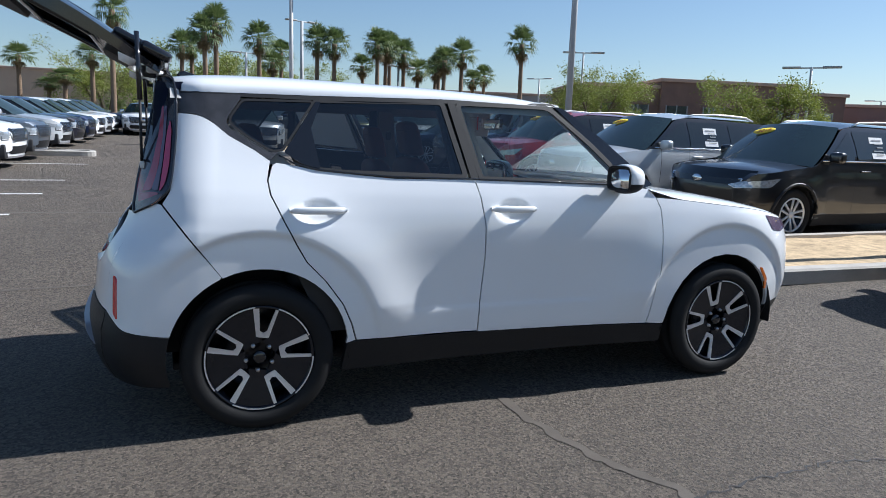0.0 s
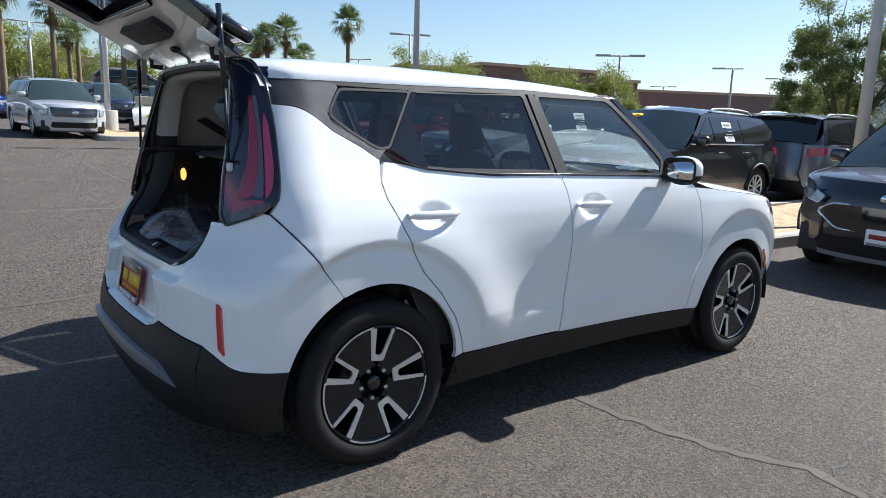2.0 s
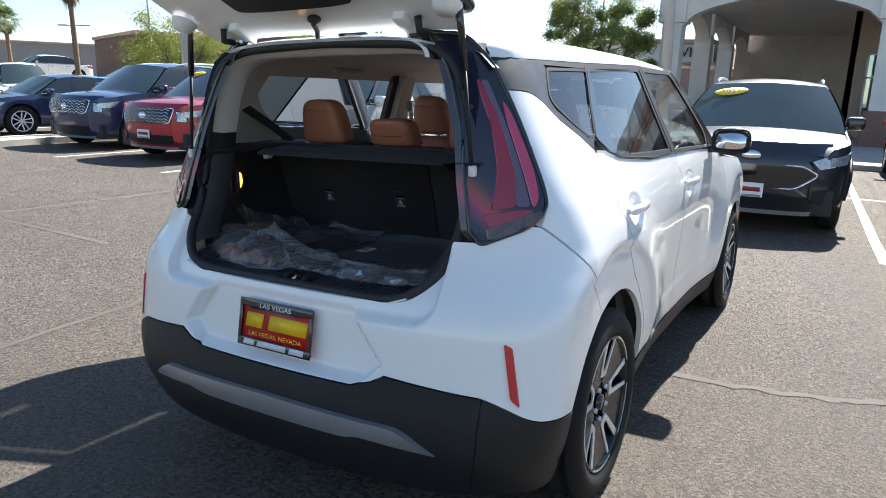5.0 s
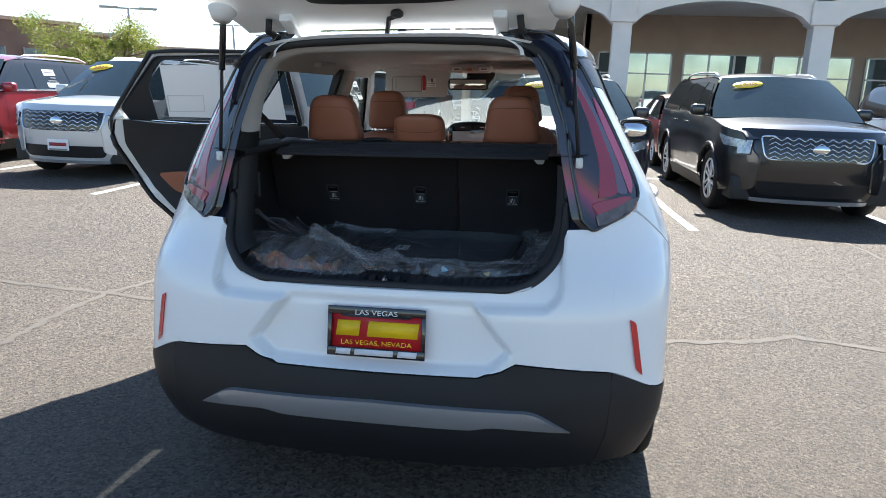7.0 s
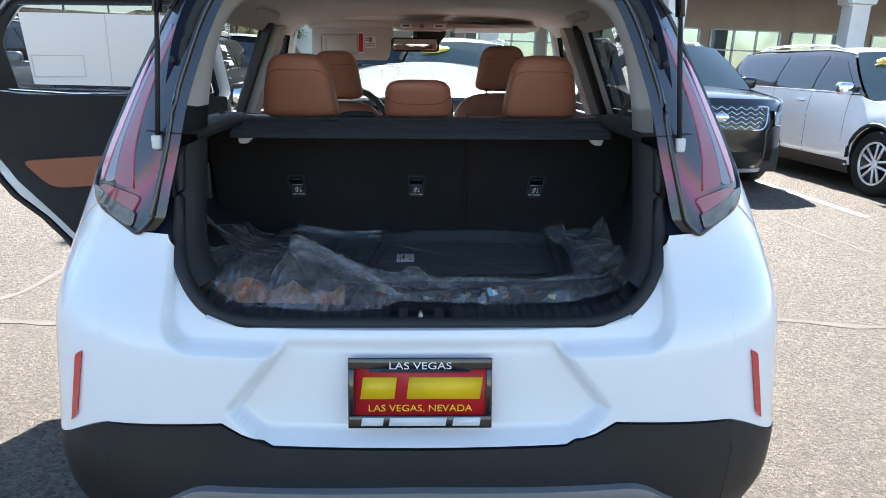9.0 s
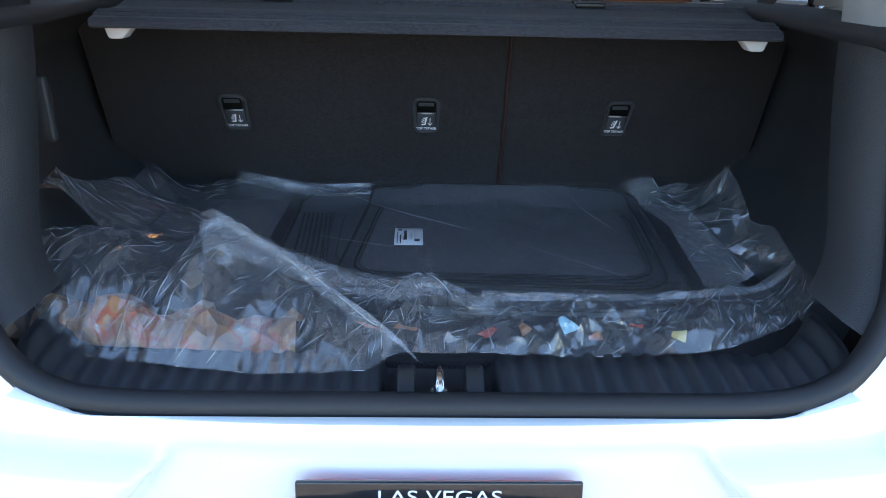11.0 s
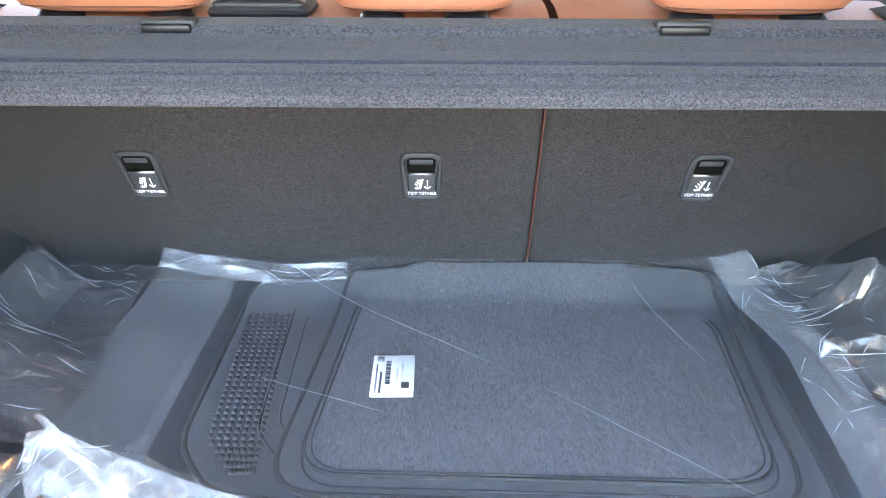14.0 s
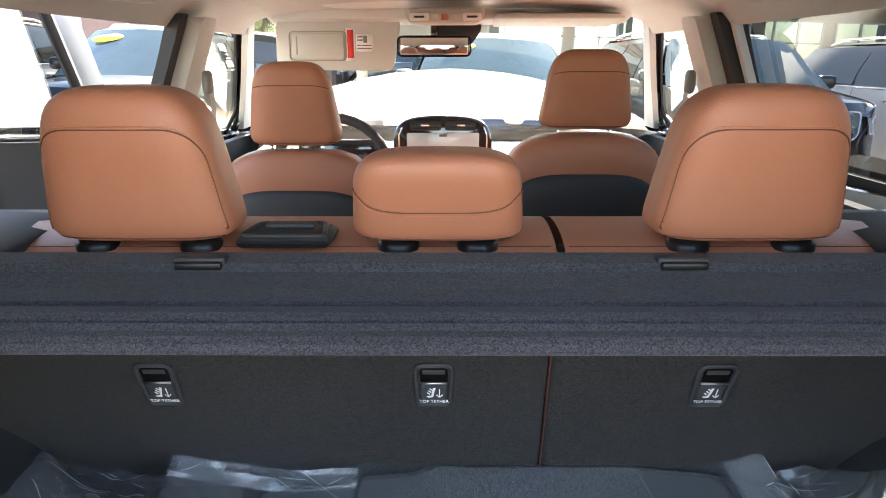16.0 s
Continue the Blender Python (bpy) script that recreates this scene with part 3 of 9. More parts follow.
def white_car():
    car = thing("hatchback_car", "white boxy hatchback, tailgate raised and rear door open, on asphalt", "car")
    skins = {}
    for s, way in ((-1, (0, 1, 0)), (1, (0, -1, 0))):
        f = on_side(s)
        dished = lambda x, z: Vector((x, s * door_side(x, z), z))
        door_r = None
        if s < 0:  # the left rear door stands open and is built apart
            door_r = part("rear_door", sheet(rounded(REAR_DOOR), dished, 0.0115, 0.02, way), M["white"], car, "closed white rear door with a flush pull handle")
            part("window", sheet(REAR_GLASS, on_side(s, -0.006), 0.06, 0.0), M["privacy"], door_r, "dark privacy-tinted window")
            part("window_frame", ring(REAR_GLASS, 0.026, on_side(s, -0.001), 0.008, s), M["frame"], door_r, smooth=False)
            door_handle(door_r, s, 0.126, 0.384)
        door_f = part("front_door", sheet(rounded(FRONT_DOOR), dished, 0.0115, 0.02, way), M["white"], car, "closed white front door with a flush pull handle")
        part("window", sheet(FRONT_GLASS, on_side(s, -0.006), 0.06, 0.0), M["clear"], door_f, "clear side window")
        part("window_frame", ring(FRONT_GLASS, 0.026, on_side(s, -0.001), 0.008, s), M["frame"], door_f, smooth=False)
        door_handle(door_f, s, 1.103, 1.354)
        part("quarter_panel", sheet(rounded(QUARTER), f, 0.011, 0.02, way), M["white"], car)
        part("fender", sheet(rounded(FENDER), f, 0.011, 0.02, way), M["white"], car)
        part("sill", sheet(rounded(SILL), on_side(s, 0.004), 0.05, 0.04, way), M["clad"], car, "black plastic sill cladding")
        part("quarter_window", sheet(QUARTER_GLASS, on_side(s, -0.004), 0.06, 0.0), M["privacy"], car, "dark privacy-tinted quarter window")
        part("quarter_frame", ring(QUARTER_GLASS, 0.010, on_side(s, 0.0005), 0.004, s), M["frame"], car, smooth=False)
        part("pillar_trim", sheet(rounded(C_BAND), on_side(s, 0.0), 0.04, 0.012, way), M["film_band"], car, "black rear pillar trim under frosted film")
        if s < 0:
            part("centre_pillar", sheet(rounded([(0.935, 1.497, 0), (0.974, 1.499, 0), (1.052, 1.138, 0), (1.012, 1.136, 0)]), on_side(s, -0.001), 0.06, 0.03, way), M["frame"], car)
            part("rear_pillar", sheet(rounded(REAR_POST), on_side(s, 0.001), 0.04, 0.008, way), M["gloss"], car, "gloss black post behind the rear door window")
        part("roof_rail", sheet(rounded([(-0.385, 1.474, 0), (-0.385, 1.486, 0), (0.28, 1.497, 0), (0.92, 1.514, 0), (1.53, 1.520, 0), (1.56, 1.506, 0), (1.50, 1.490, 0), (0.915, 1.492, 0), (0.28, 1.474, 0)]), on_side(s, -0.002), 0.05, 0.02, way), M["frame"], car)
        # belt moulding and A pillar
        part("belt_moulding", tube([on_side(s, 0.004)(x, z) for x, z in ((0.10, 1.222), (0.165, 1.188), (0.262, 1.164), (0.45, 1.148), (0.626, 1.138), (1.03, 1.132), (1.40, 1.124), (1.83, 1.114))] if s < 0 else [on_side(s, 0.004)(x, z) for x, z in ((1.05, 1.132), (1.40, 1.124), (1.83, 1.114))], 0.004), M["gloss"], car)
        part("windscreen_pillar", sheet(rounded([(1.54, 1.512, 0), (1.60, 1.497, 0), (1.81, 1.350, 0), (2.09, 1.115, 0), (2.04, 1.098, 0), (1.86, 1.108, 0), (1.87, 1.185, 0), (1.745, 1.312, 0)]), on_side(s, -0.002), 0.05, 0.03, way), M["gloss"], car)
        # corner of the rear bumper
        zs = np.linspace(0.552, 0.945, 12)
        bump = [(-0.389, 1.004, 0), (-0.274, 0.855, 0), (-0.160, 0.708, 0)] + arch(0.005, 0.345, 0.393, 116, 163, 8) + [(-0.40, 0.462, 0), (-0.558, 0.488, 0.03)] + [(seam_x(z), z, 0) for z in zs] + [(-0.49, 0.955, 0), (-0.408, 1.008, 0)]
        part("bumper_corner", sheet(rounded(bump), f, 0.012, 0.015, way), M["white"], car)
        zs = np.linspace(0.23, 0.548, 8)[::-1]
        low = [(-0.40, 0.459, 0)] + arch(0.005, 0.345, 0.393, 163.5, 195, 6) + [(-0.37, 0.22, 0.02)] + [(seam_x(z), z, 0) for z in zs[::-1]] + [(-0.558, 0.485, 0.03)]
        part("lower_corner", sheet(rounded(low), on_side(s, 0.004), 0.03, 0.02, way), M["clad"], car, "black plastic bumper cladding")
        tail_lamp(car, s, way)
        part("front_lower_corner", sheet(rounded([(2.975, 0.215, 0.01), (2.985, 0.40, 0.01), (3.10, 0.415, 0.02), (3.37, 0.42, 0.02), (3.33, 0.23, 0.03)]), on_side(s, 0.004), 0.03, 0.02, way), M["clad"], car, "black plastic front bumper cladding")
        mirror(car, s)
        # dark wheel housings
        for cx in (0.0, 2.6):
            bm = bmesh.new()
            rows = [[Vector((cx + 0.405 * math.cos(a), s * y, 0.345 + 0.405 * math.sin(a))) for y in (0.875, 0.80, 0.58)] for a in np.linspace(-0.12, math.pi + 0.12, 22)]
            bm = loft(rows)
            box(cx - 0.41, cx + 0.41, s * 0.58 - 0.005, s * 0.58 + 0.005, 0.30, 0.75, bm=bm)
            part("wheel_housing", bm, M["rubber"], car)
        part("turn_lamp", sheet(rounded([(2.868, 0.640, 0.01), (2.89, 0.638, 0.01), (2.945, 0.57, 0.01), (2.948, 0.505, 0.01), (2.93, 0.505, 0.01), (2.925, 0.56, 0.01)]), on_side(s, 0.004), 0.03, 0.01, way), M["amber"], car, "amber side marker lamp")
        part("headlamp", sheet(rounded([(2.90, 0.945, 0.01), (3.12, 0.915, 0.02), (3.20, 0.86, 0.02), (3.05, 0.845, 0.02), (2.955, 0.86, 0.02)]), on_side(s, 0.004), 0.03, 0.01, way), M["smoke"], car, "headlamp under clear plastic")
    # across the tail
    ys = lambda z: 0.8 * base_width(REAR(z) + DEPTH(z), z)
    edge = [(ys(z), z) for z in np.linspace(0.552, 0.95, 12)]
    half = [(0.0, 0.533), (0.318, 0.535), (0.387, 0.556), (0.431, 0.580)] + edge + [(0.62, 0.962), (0.568, 0.962)] + [(0.564, 0.95), (0.538, 0.868), (0.476, 0.804), (0.398, 0.776), (0.0, 0.776)]
    part("rear_bumper", sheet(half, on_rear(0, True), 0.0085, 0.0), M["white"], car, "white rear bumper with a recess for the plate")
    part("rear_bumper", sheet([(-y, z) for y, z in half][::-1], on_rear(0, True), 0.0085, 0.0), M["white"], car)
    edge = [(ys(z), z) for z in np.linspace(0.23, 0.548, 9)]
    half = [(0.0, 0.22), (0.60, 0.22)] + edge + [(0.431, 0.576), (0.389, 0.553), (0.318, 0.531), (0.0, 0.529)]
    part("lower_bumper", sheet(half, on_rear(0.004), 0.04, 0.02, (1, 0, 0)), M["clad"], car, "black plastic lower bumper")
    part("lower_bumper", sheet([(-y, z) for y, z in half][::-1], on_rear(0.004), 0.04, 0.02, (1, 0, 0)), M["clad"], car)
    skid = rounded([(0.605, 0.368, 0.01), (0.490, 0.441, 0.04), (0.0, 0.450, 0), (-0.490, 0.441, 0.04), (-0.605, 0.368, 0.01), (-0.36, 0.390, 0.03), (-0.31, 0.372, 0.03), (0.31, 0.372, 0.03), (0.36, 0.390, 0.03)])
    part("skid_plate", sheet(skid, lambda y, z: Vector((rear(y, z) - 0.004 - 0.022 * smooth01((z - 0.36) / 0.05), y, z)), 0.03, 0.03, (1, 0, 0)), M["skid"], car, "silver skid plate")
    for s in (-1, 1):
        part("reflector", sheet(rounded([(s * 0.764, 0.706, 0.003), (s * 0.784, 0.696, 0.01), (s * 0.812, 0.530, 0.003), (s * 0.790, 0.552, 0.01)]), on_rear(0.006), 0.03, 0.012, (1, 0, 0)), M["reflector"], car, "slim red bumper reflector")
    # roof
    top = table([(-0.45, 1.545), (-0.3, 1.570), (-0.098, 1.586), (0.152, 1.590), (0.693, 1.584), (1.295, 1.563), (1.57, 1.525)])
    rows = []
    for x in np.linspace(-0.41, 1.575, 30):
        zt, ze = top(x), np.interp(x, (-0.43, 0.28, 0.92, 1.575), (1.484, 1.495, 1.512, 1.505))
        w = side(max(x, -0.385), ze) - 0.001 - 0.070 * smooth01((-0.30 - x) / 0.08)
        rows.append([(x, w * t, ze + (zt - ze) * max(1 - abs(t) ** 4.5, 0) ** 0.45) for t in np.sin(np.linspace(-math.pi / 2, math.pi / 2, 27))])
    part("roof", loft(rows), M["white"], car, "white roof panel")
    rows = []
    for k in np.linspace(0, 1, 12):
        xs, zs = 1.575 + 0.49 * k, 1.512 - 0.400 * k
        w = side(min(xs, 2.08), zs) - 0.02
        rows.append([(xs + (0.02 + 0.22 * k) * (1 - t * t), w * t, zs + 0.012 * (1 - t * t)) for t in np.linspace(-1, 1, 15)])
    part("windscreen", loft(rows), M["clear"], car, "laminated windscreen")
    rows = []
    for x in np.linspace(2.06, 3.30, 18):
        ze = np.interp(x, (2.06, 2.25, 2.5, 2.75, 2.93, 3.1, 3.3), (1.085, 1.038, 1.013, 0.988, 0.963, 0.928, 0.87))
        zc = np.interp(x, (2.06, 2.22, 2.49, 2.75, 2.95, 3.15, 3.3), (1.118, 1.102, 1.066, 1.028, 0.990, 0.935, 0.88))
        w = side(x, min(ze, 1.04))
        rows.append([(x + 0.12 * (1 - t * t) * (x - 2.06) / 1.24, w * t, ze + (zc - ze) * max(1 - abs(t) ** 3, 0) ** 0.6) for t in np.sin(np.linspace(-math.pi / 2, math.pi / 2, 19))])
    part("bonnet", loft(rows), M["white"], car, "white bonnet")
    rows = []
    for z in np.linspace(0.38, 0.90, 9):
        w = side(3.22, z)
        rows.append([(3.22 + (FRONT(z) - 3.22) * (1 - abs(t) ** 2.4), w * t, z) for t in np.linspace(-1, 1, 15)])
    part("front_bumper", loft(rows), M["white"], car)
    rows = []
    for z in np.linspace(0.20, 0.385, 4):
        w = side(3.0, z)
        rows.append([(3.0 + (FRONT(z) - 2.98) * (1 - abs(t) ** 2.8), (w + 0.005) * t, z) for t in np.linspace(-1, 1, 15)])
    part("front_lower_bumper", loft(rows), M["clad"], car)
    # floor pan
    part("floor_pan", box(-0.36, 3.0, -0.60, 0.60, 0.215, 0.25, 0.01), M["rubber"], car)
    part("front_bulkhead", box(2.05, 2.10, -0.72, 0.72, 0.25, 1.04, 0.01), M["rubber"], car)
    part("antenna_fin", prism(rounded([(-0.13, 1.575, 0), (-0.30, 1.565, 0), (-0.30, 1.600, 0.01), (-0.27, 1.618, 0.01)]), -0.016, 0.016, 0.005), M["gloss"], car, "dark shark-fin antenna")
    return car


def door_handle(door, s, x0, x1):
    zc = 0.990
    rows = []
    for k in np.linspace(0, 1, 13):
        x = x0 + (x1 - x0) * k
        bow = 0.008 + 0.022 * max(math.sin(math.pi * min(max((k - 0.02) / 0.96, 0), 1)), 0) ** 0.4
        h = 0.016 * (1 - 0.50 * abs(2 * k - 1) ** 6)
        y = side(x, zc)
        rows.append([(x, s * (y + bow + dy), zc + dz) for dy, dz in ((-0.012, -h), (0.0, -h * 1.05), (0.006, -h * 0.5), (0.006, h * 0.5), (0.0, h * 1.05), (-0.012, h), (-0.012, -h))])
    part("handle", loft(rows, caps=True), M["white"], door, "white pull handle")


def tail_lamp(car, s, way):
    lamp = part("tail_lamp", sheet(rounded(TAIL), on_side(s, 0.010), 0.03, 0.03, way), M["lamp_base"], car, "tall boomerang tail lamp with red light bars")
    part("lamp_border", tube([on_side(s, 0.009)(x, z) for x, z in rounded(TAIL)], 0.007, 6, closed=True), M["gloss"], lamp)
    bars = (
        ([(-0.462, 1.055, 0), (-0.425, 1.060, 0.02), (-0.395, 1.16, 0.03), (-0.372, 1.30, 0.03), (-0.366, 1.42, 0.01), (-0.374, 1.42, 0.01), (-0.390, 1.30, 0.03), (-0.420, 1.17, 0.03)], "red"),
        ([(-0.425, 1.064, 0.01), (-0.400, 1.062, 0.01), (-0.380, 1.17, 0.03), (-0.362, 1.30, 0.03), (-0.352, 1.42, 0.01), (-0.364, 1.42, 0.01), (-0.372, 1.30, 0.03), (-0.394, 1.16, 0.03)], "smoke"),
        ([(-0.395, 1.058, 0.01), (-0.372, 1.09, 0.02), (-0.352, 1.17, 0.03), (-0.338, 1.32, 0.02), (-0.343, 1.36, 0.005), (-0.358, 1.30, 0.03), (-0.376, 1.17, 0.03)], "pink"),
        ([(-0.478, 1.000, 0.005), (-0.412, 1.034, 0.02), (-0.396, 1.054, 0.01), (-0.425, 1.056, 0.01), (-0.478, 1.040, 0.01)], "red"),
        ([(-0.430, 0.998, 0.004), (-0.400, 1.020, 0.008), (-0.384, 1.040, 0.008), (-0.405, 1.034, 0.008)], "amber"),
        ([(-0.488, 0.970, 0.005), (-0.408, 1.018, 0.02), (-0.378, 1.052, 0.01), (-0.405, 1.046, 0.01), (-0.482, 1.004, 0.005)], "lamp_clear"),
    )
    for k, (outline, look_of) in enumerate(bars):
        part("light_bar", sheet(rounded(outline, 0.01, 3), on_side(s, 0.0135 + 0.0012 * k), 0.03, 0.004, way), M[look_of], lamp)


def mirror(car, s):
    """Door mirror: black foot and lower half, white cap, a glass that looks back."""
    at = pose(1.80, s * 0.955, 1.150, 0, 0, 0)
    bm = bmesh.new()
    bmesh.ops.create_icosphere(bm, subdivisions=3, radius=1)
    for v in bm.verts:
        c = v.co
        c.x = max(c.x, -0.35)
        v.co = Vector((c.x * 0.095 + 0.02, c.y * 0.098, (abs(c.z) ** 0.75) * math.copysign(0.076, c.z)))
    bm.transform(at)
    low = bm.copy()
    bmesh.ops.bisect_plane(bm, geom=bm.verts[:] + bm.edges[:] + bm.faces[:], plane_co=(0, 0, 1.128), plane_no=(0, 0, 1), clear_inner=True)
    bmesh.ops.bisect_plane(low, geom=low.verts[:] + low.edges[:] + low.faces[:], plane_co=(0, 0, 1.127), plane_no=(0, 0, 1), clear_outer=True)
    head = part("mirror_cap", bm, M["white"], car, "white door mirror cap with black underside")
    part("mirror_base", low, M["frame"], head)
    part("mirror_glass", prism(rounded([(s * 0.955 - 0.088, 1.10, 0.03), (s * 0.955 + 0.088, 1.10, 0.03), (s * 0.955 + 0.088, 1.205, 0.04), (s * 0.955 - 0.088, 1.205, 0.04)]), 1.776, 1.781, plane="yz"), M["mirror"], head)
    part("mirror_rim", tube([(1.778, y, z) for y, z in rounded([(s * 0.955 - 0.092, 1.094, 0.03), (s * 0.955 + 0.092, 1.094, 0.03), (s * 0.955 + 0.092, 1.211, 0.04), (s * 0.955 - 0.092, 1.211, 0.04)])], 0.006, closed=True), M["frame"], head)
    part("mirror_foot", box(1.80, 1.90, min(s * 0.80, s * 0.93), max(s * 0.80, s * 0.93), 1.085, 1.125, 0.015), M["gloss"], head)


def road_wheel(name, parent, at, outer, spokes="double"):
    """Tyre and rim; the wheel's face looks to -y of its own frame."""
    wheel = new(name)
    wheel.parent = parent
    wheel.matrix_basis = at
    if outer.get("tyre") is None:
        R, r, w = outer["R"], outer["r"], outer["w"]
        prof = [(r - 0.004, -w * 0.40), (r + 0.006, -w * 0.47), (r + (R - r) * 0.35, -w * 0.52), (r + (R - r) * 0.72, -w * 0.50), (R - 0.012, -w * 0.44), (R - 0.002, -w * 0.36)]
        for k in (-0.30, -0.295, -0.12, -0.115, 0.115, 0.12, 0.295, 0.30):
            groove = abs(k) in (0.295, 0.12)
            prof.append((R - (0.008 if groove else 0), w * k))
        prof += [(R - 0.002, w * 0.36), (R - 0.012, w * 0.44), (r + (R - r) * 0.6, w * 0.5), (r - 0.004, w * 0.40)]
        outer["tyre"] = mesh_of(lathe(prof, 64), "tyre", M["tyre"])
        bm = lathe([(r - 0.003, -w * 0.42), (r, -w * 0.46), (r - 0.010, -w * 0.465), (r - 0.016, -w * 0.42), (r - 0.03, 0.0), (r - 0.03, w * 0.40)], 64)
        outer["lip"] = mesh_of(bm, "rim_lip", M["pocket"])
        bm = lathe([(r - 0.02, w * 0.15), (0.05, w * 0.12), (0.0, w * 0.12)], 40)
        lathe([(r * 0.72, w * 0.02), (r * 0.72, w * 0.07), (0.06, w * 0.06)], 40, bm=bm)
        outer["back"] = mesh_of(bm, "brake", M["pocket"])
        arms, faces, bolts = bmesh.new(), bmesh.new(), bmesh.new()
        for turn in (Matrix.Identity(4),):
            a0 = math.pi / 2
            pt = lambda rad, deg, y: Vector((rad * math.cos(a0 + radians(deg)), y, rad * math.sin(a0 + radians(deg))))
            f0, f1 = -w * 0.36, -w * 0.445
            # a broad dark spoke, then a bright U-shaped edge round the gap beside it
            spoke = [pt(r * 0.30, 36 - 34, f0 + 0.004), pt(r * 0.42, 36 - 19, f0 + 0.002), pt(r * 0.96, 36 - 22.5, f1 + 0.006), pt(r * 0.965, 36, f1 + 0.006), pt(r * 0.96, 36 + 22.5, f1 + 0.006), pt(r * 0.42, 36 + 19, f0 + 0.002), pt(r * 0.30, 36 + 34, f0 + 0.004)]
            solid(spoke, 0.028, arms, turn)
            bright = [
                [pt(r * 0.97, -9.6, f1), pt(r * 0.97, -13.0, f1), pt(r * 0.395, -17, f0), pt(r * 0.50, -7.5, f0 - 0.003)],
                [pt(r * 0.395, -17, f0), pt(r * 0.375, -9, f0), pt(r * 0.375, 9, f0), pt(r * 0.395, 17, f0), pt(r * 0.50, 7.5, f0 - 0.003), pt(r * 0.462, 0, f0 - 0.003), pt(r * 0.50, -7.5, f0 - 0.003)],
                [pt(r * 0.97, 8.6, f1), pt(r * 0.50, 7.5, f0 - 0.003), pt(r * 0.395, 17, f0), pt(r * 0.97, 15.2, f1)],
            ]
            for piece in bright:
                solid(piece, 0.006, faces, turn)
            for a in np.linspace(13.0, 59.8, 9)[:-1]:
                solid([pt(r * 0.960, a, f1 - 0.006), pt(r * 0.986, a, f1 - 0.006), pt(r * 0.986, a + 5.85, f1 - 0.006), pt(r * 0.960, a + 5.85, f1 - 0.006)], 0.004, faces, turn)
            b = pt(r * 0.25, 36, f0 + 0.002)
            lathe([(0.0, -0.010), (0.008, -0.010), (0.010, 0.0), (0.010, 0.012)], 10, bm=bolts, at=turn @ Matrix.Translation(b))
        outer["arms"], outer["faces"] = mesh_of(arms, "spoke", M["pocket"], False), mesh_of(faces, "machined_edge", M["alloy"], False)
        outer["bolts"] = mesh_of(bolts, "wheel_nut", M["steel"])
        cap = lathe([(0.0, -w * 0.36 - 0.008), (0.020, -w * 0.36 - 0.008), (0.028, -w * 0.36 - 0.004), (0.030, -w * 0.36 + 0.01)], 24)
        outer["cap"] = mesh_of(cap, "centre_cap", M["gloss"])
    for key in ("tyre", "lip", "back", "cap"):
        o = new(outer[key].name.split(".")[0], outer[key])
        o.parent = wheel
    for key in ("arms", "faces", "bolts"):
        for k in range(5):
            o = new(outer[key].name.split(".")[0], outer[key])
            o.parent = wheel
            o.matrix_basis = Matrix.Rotation(2 * math.pi * k / 5, 4, "Y")
    return wheel


def solid(points, thick, bm, at):
    own = bmesh.new()
    a = [own.verts.new(p) for p in points]
    b = [own.verts.new(p + Vector((0, thick, 0))) for p in points]
    own.faces.new(a), own.faces.new(b[::-1])
    for k in range(len(a)):
        own.faces.new((a[k], b[k], b[(k + 1) % len(a)], a[(k + 1) % len(a)]))
    bmesh.ops.recalc_face_normals(own, faces=own.faces[:])
    own.transform(at)
    return joined(own, bm)


car = white_car()
HERO_WHEEL = dict(R=0.334, r=0.240, w=0.225)
for s in (-1, 1):
    for x, turn in ((0.0, 8), (2.6, -14)):
        road_wheel("wheel", car, pose(x, s * 0.785, 0.334, 0, turn, 0 if s < 0 else 180), HERO_WHEEL)


# ---- parked cars ----
PAINTS = dict(
    white=M["white"],
    black=paint("black_car_paint", (0.004, 0.0045, 0.006), 0.0, 0.3),
    navy=M["trunk"],
    blue=paint("blue_car_paint", (0.01, 0.05, 0.22), 0.4),
    slate=paint("slate_grey_car_paint", (0.13, 0.155, 0.19), 0.6),
    charcoal=paint("charcoal_car_paint", (0.016, 0.0155, 0.024), 0.15),
    silver=paint("silver_car_paint", (0.60, 0.62, 0.64), 0.35),
    red=paint("red_car_paint", (0.36, 0.012, 0.025), 0.3),
    rust=paint("rust_red_car_paint", (0.33, 0.035, 0.012), 0.3),
    sky=paint("light_blue_car_paint", (0.02, 0.32, 0.62), 0.3),
    olive=paint("olive_car_paint", (0.105, 0.115, 0.055), 0.4),
)
M["paper"] = surface("white_paper", (0.8, 0.8, 0.8), 0.8, vary=0.04)
M["ink"] = surface("grey_ink", (0.25, 0.26, 0.28), 0.8)
M["yellow"] = surface("yellow_sticker", (0.85, 0.62, 0.03), 0.5, vary=0.05)
M["maroon"] = surface("dark_red_ink", (0.30, 0.03, 0.03), 0.6)
LOT_WHEELS = {}


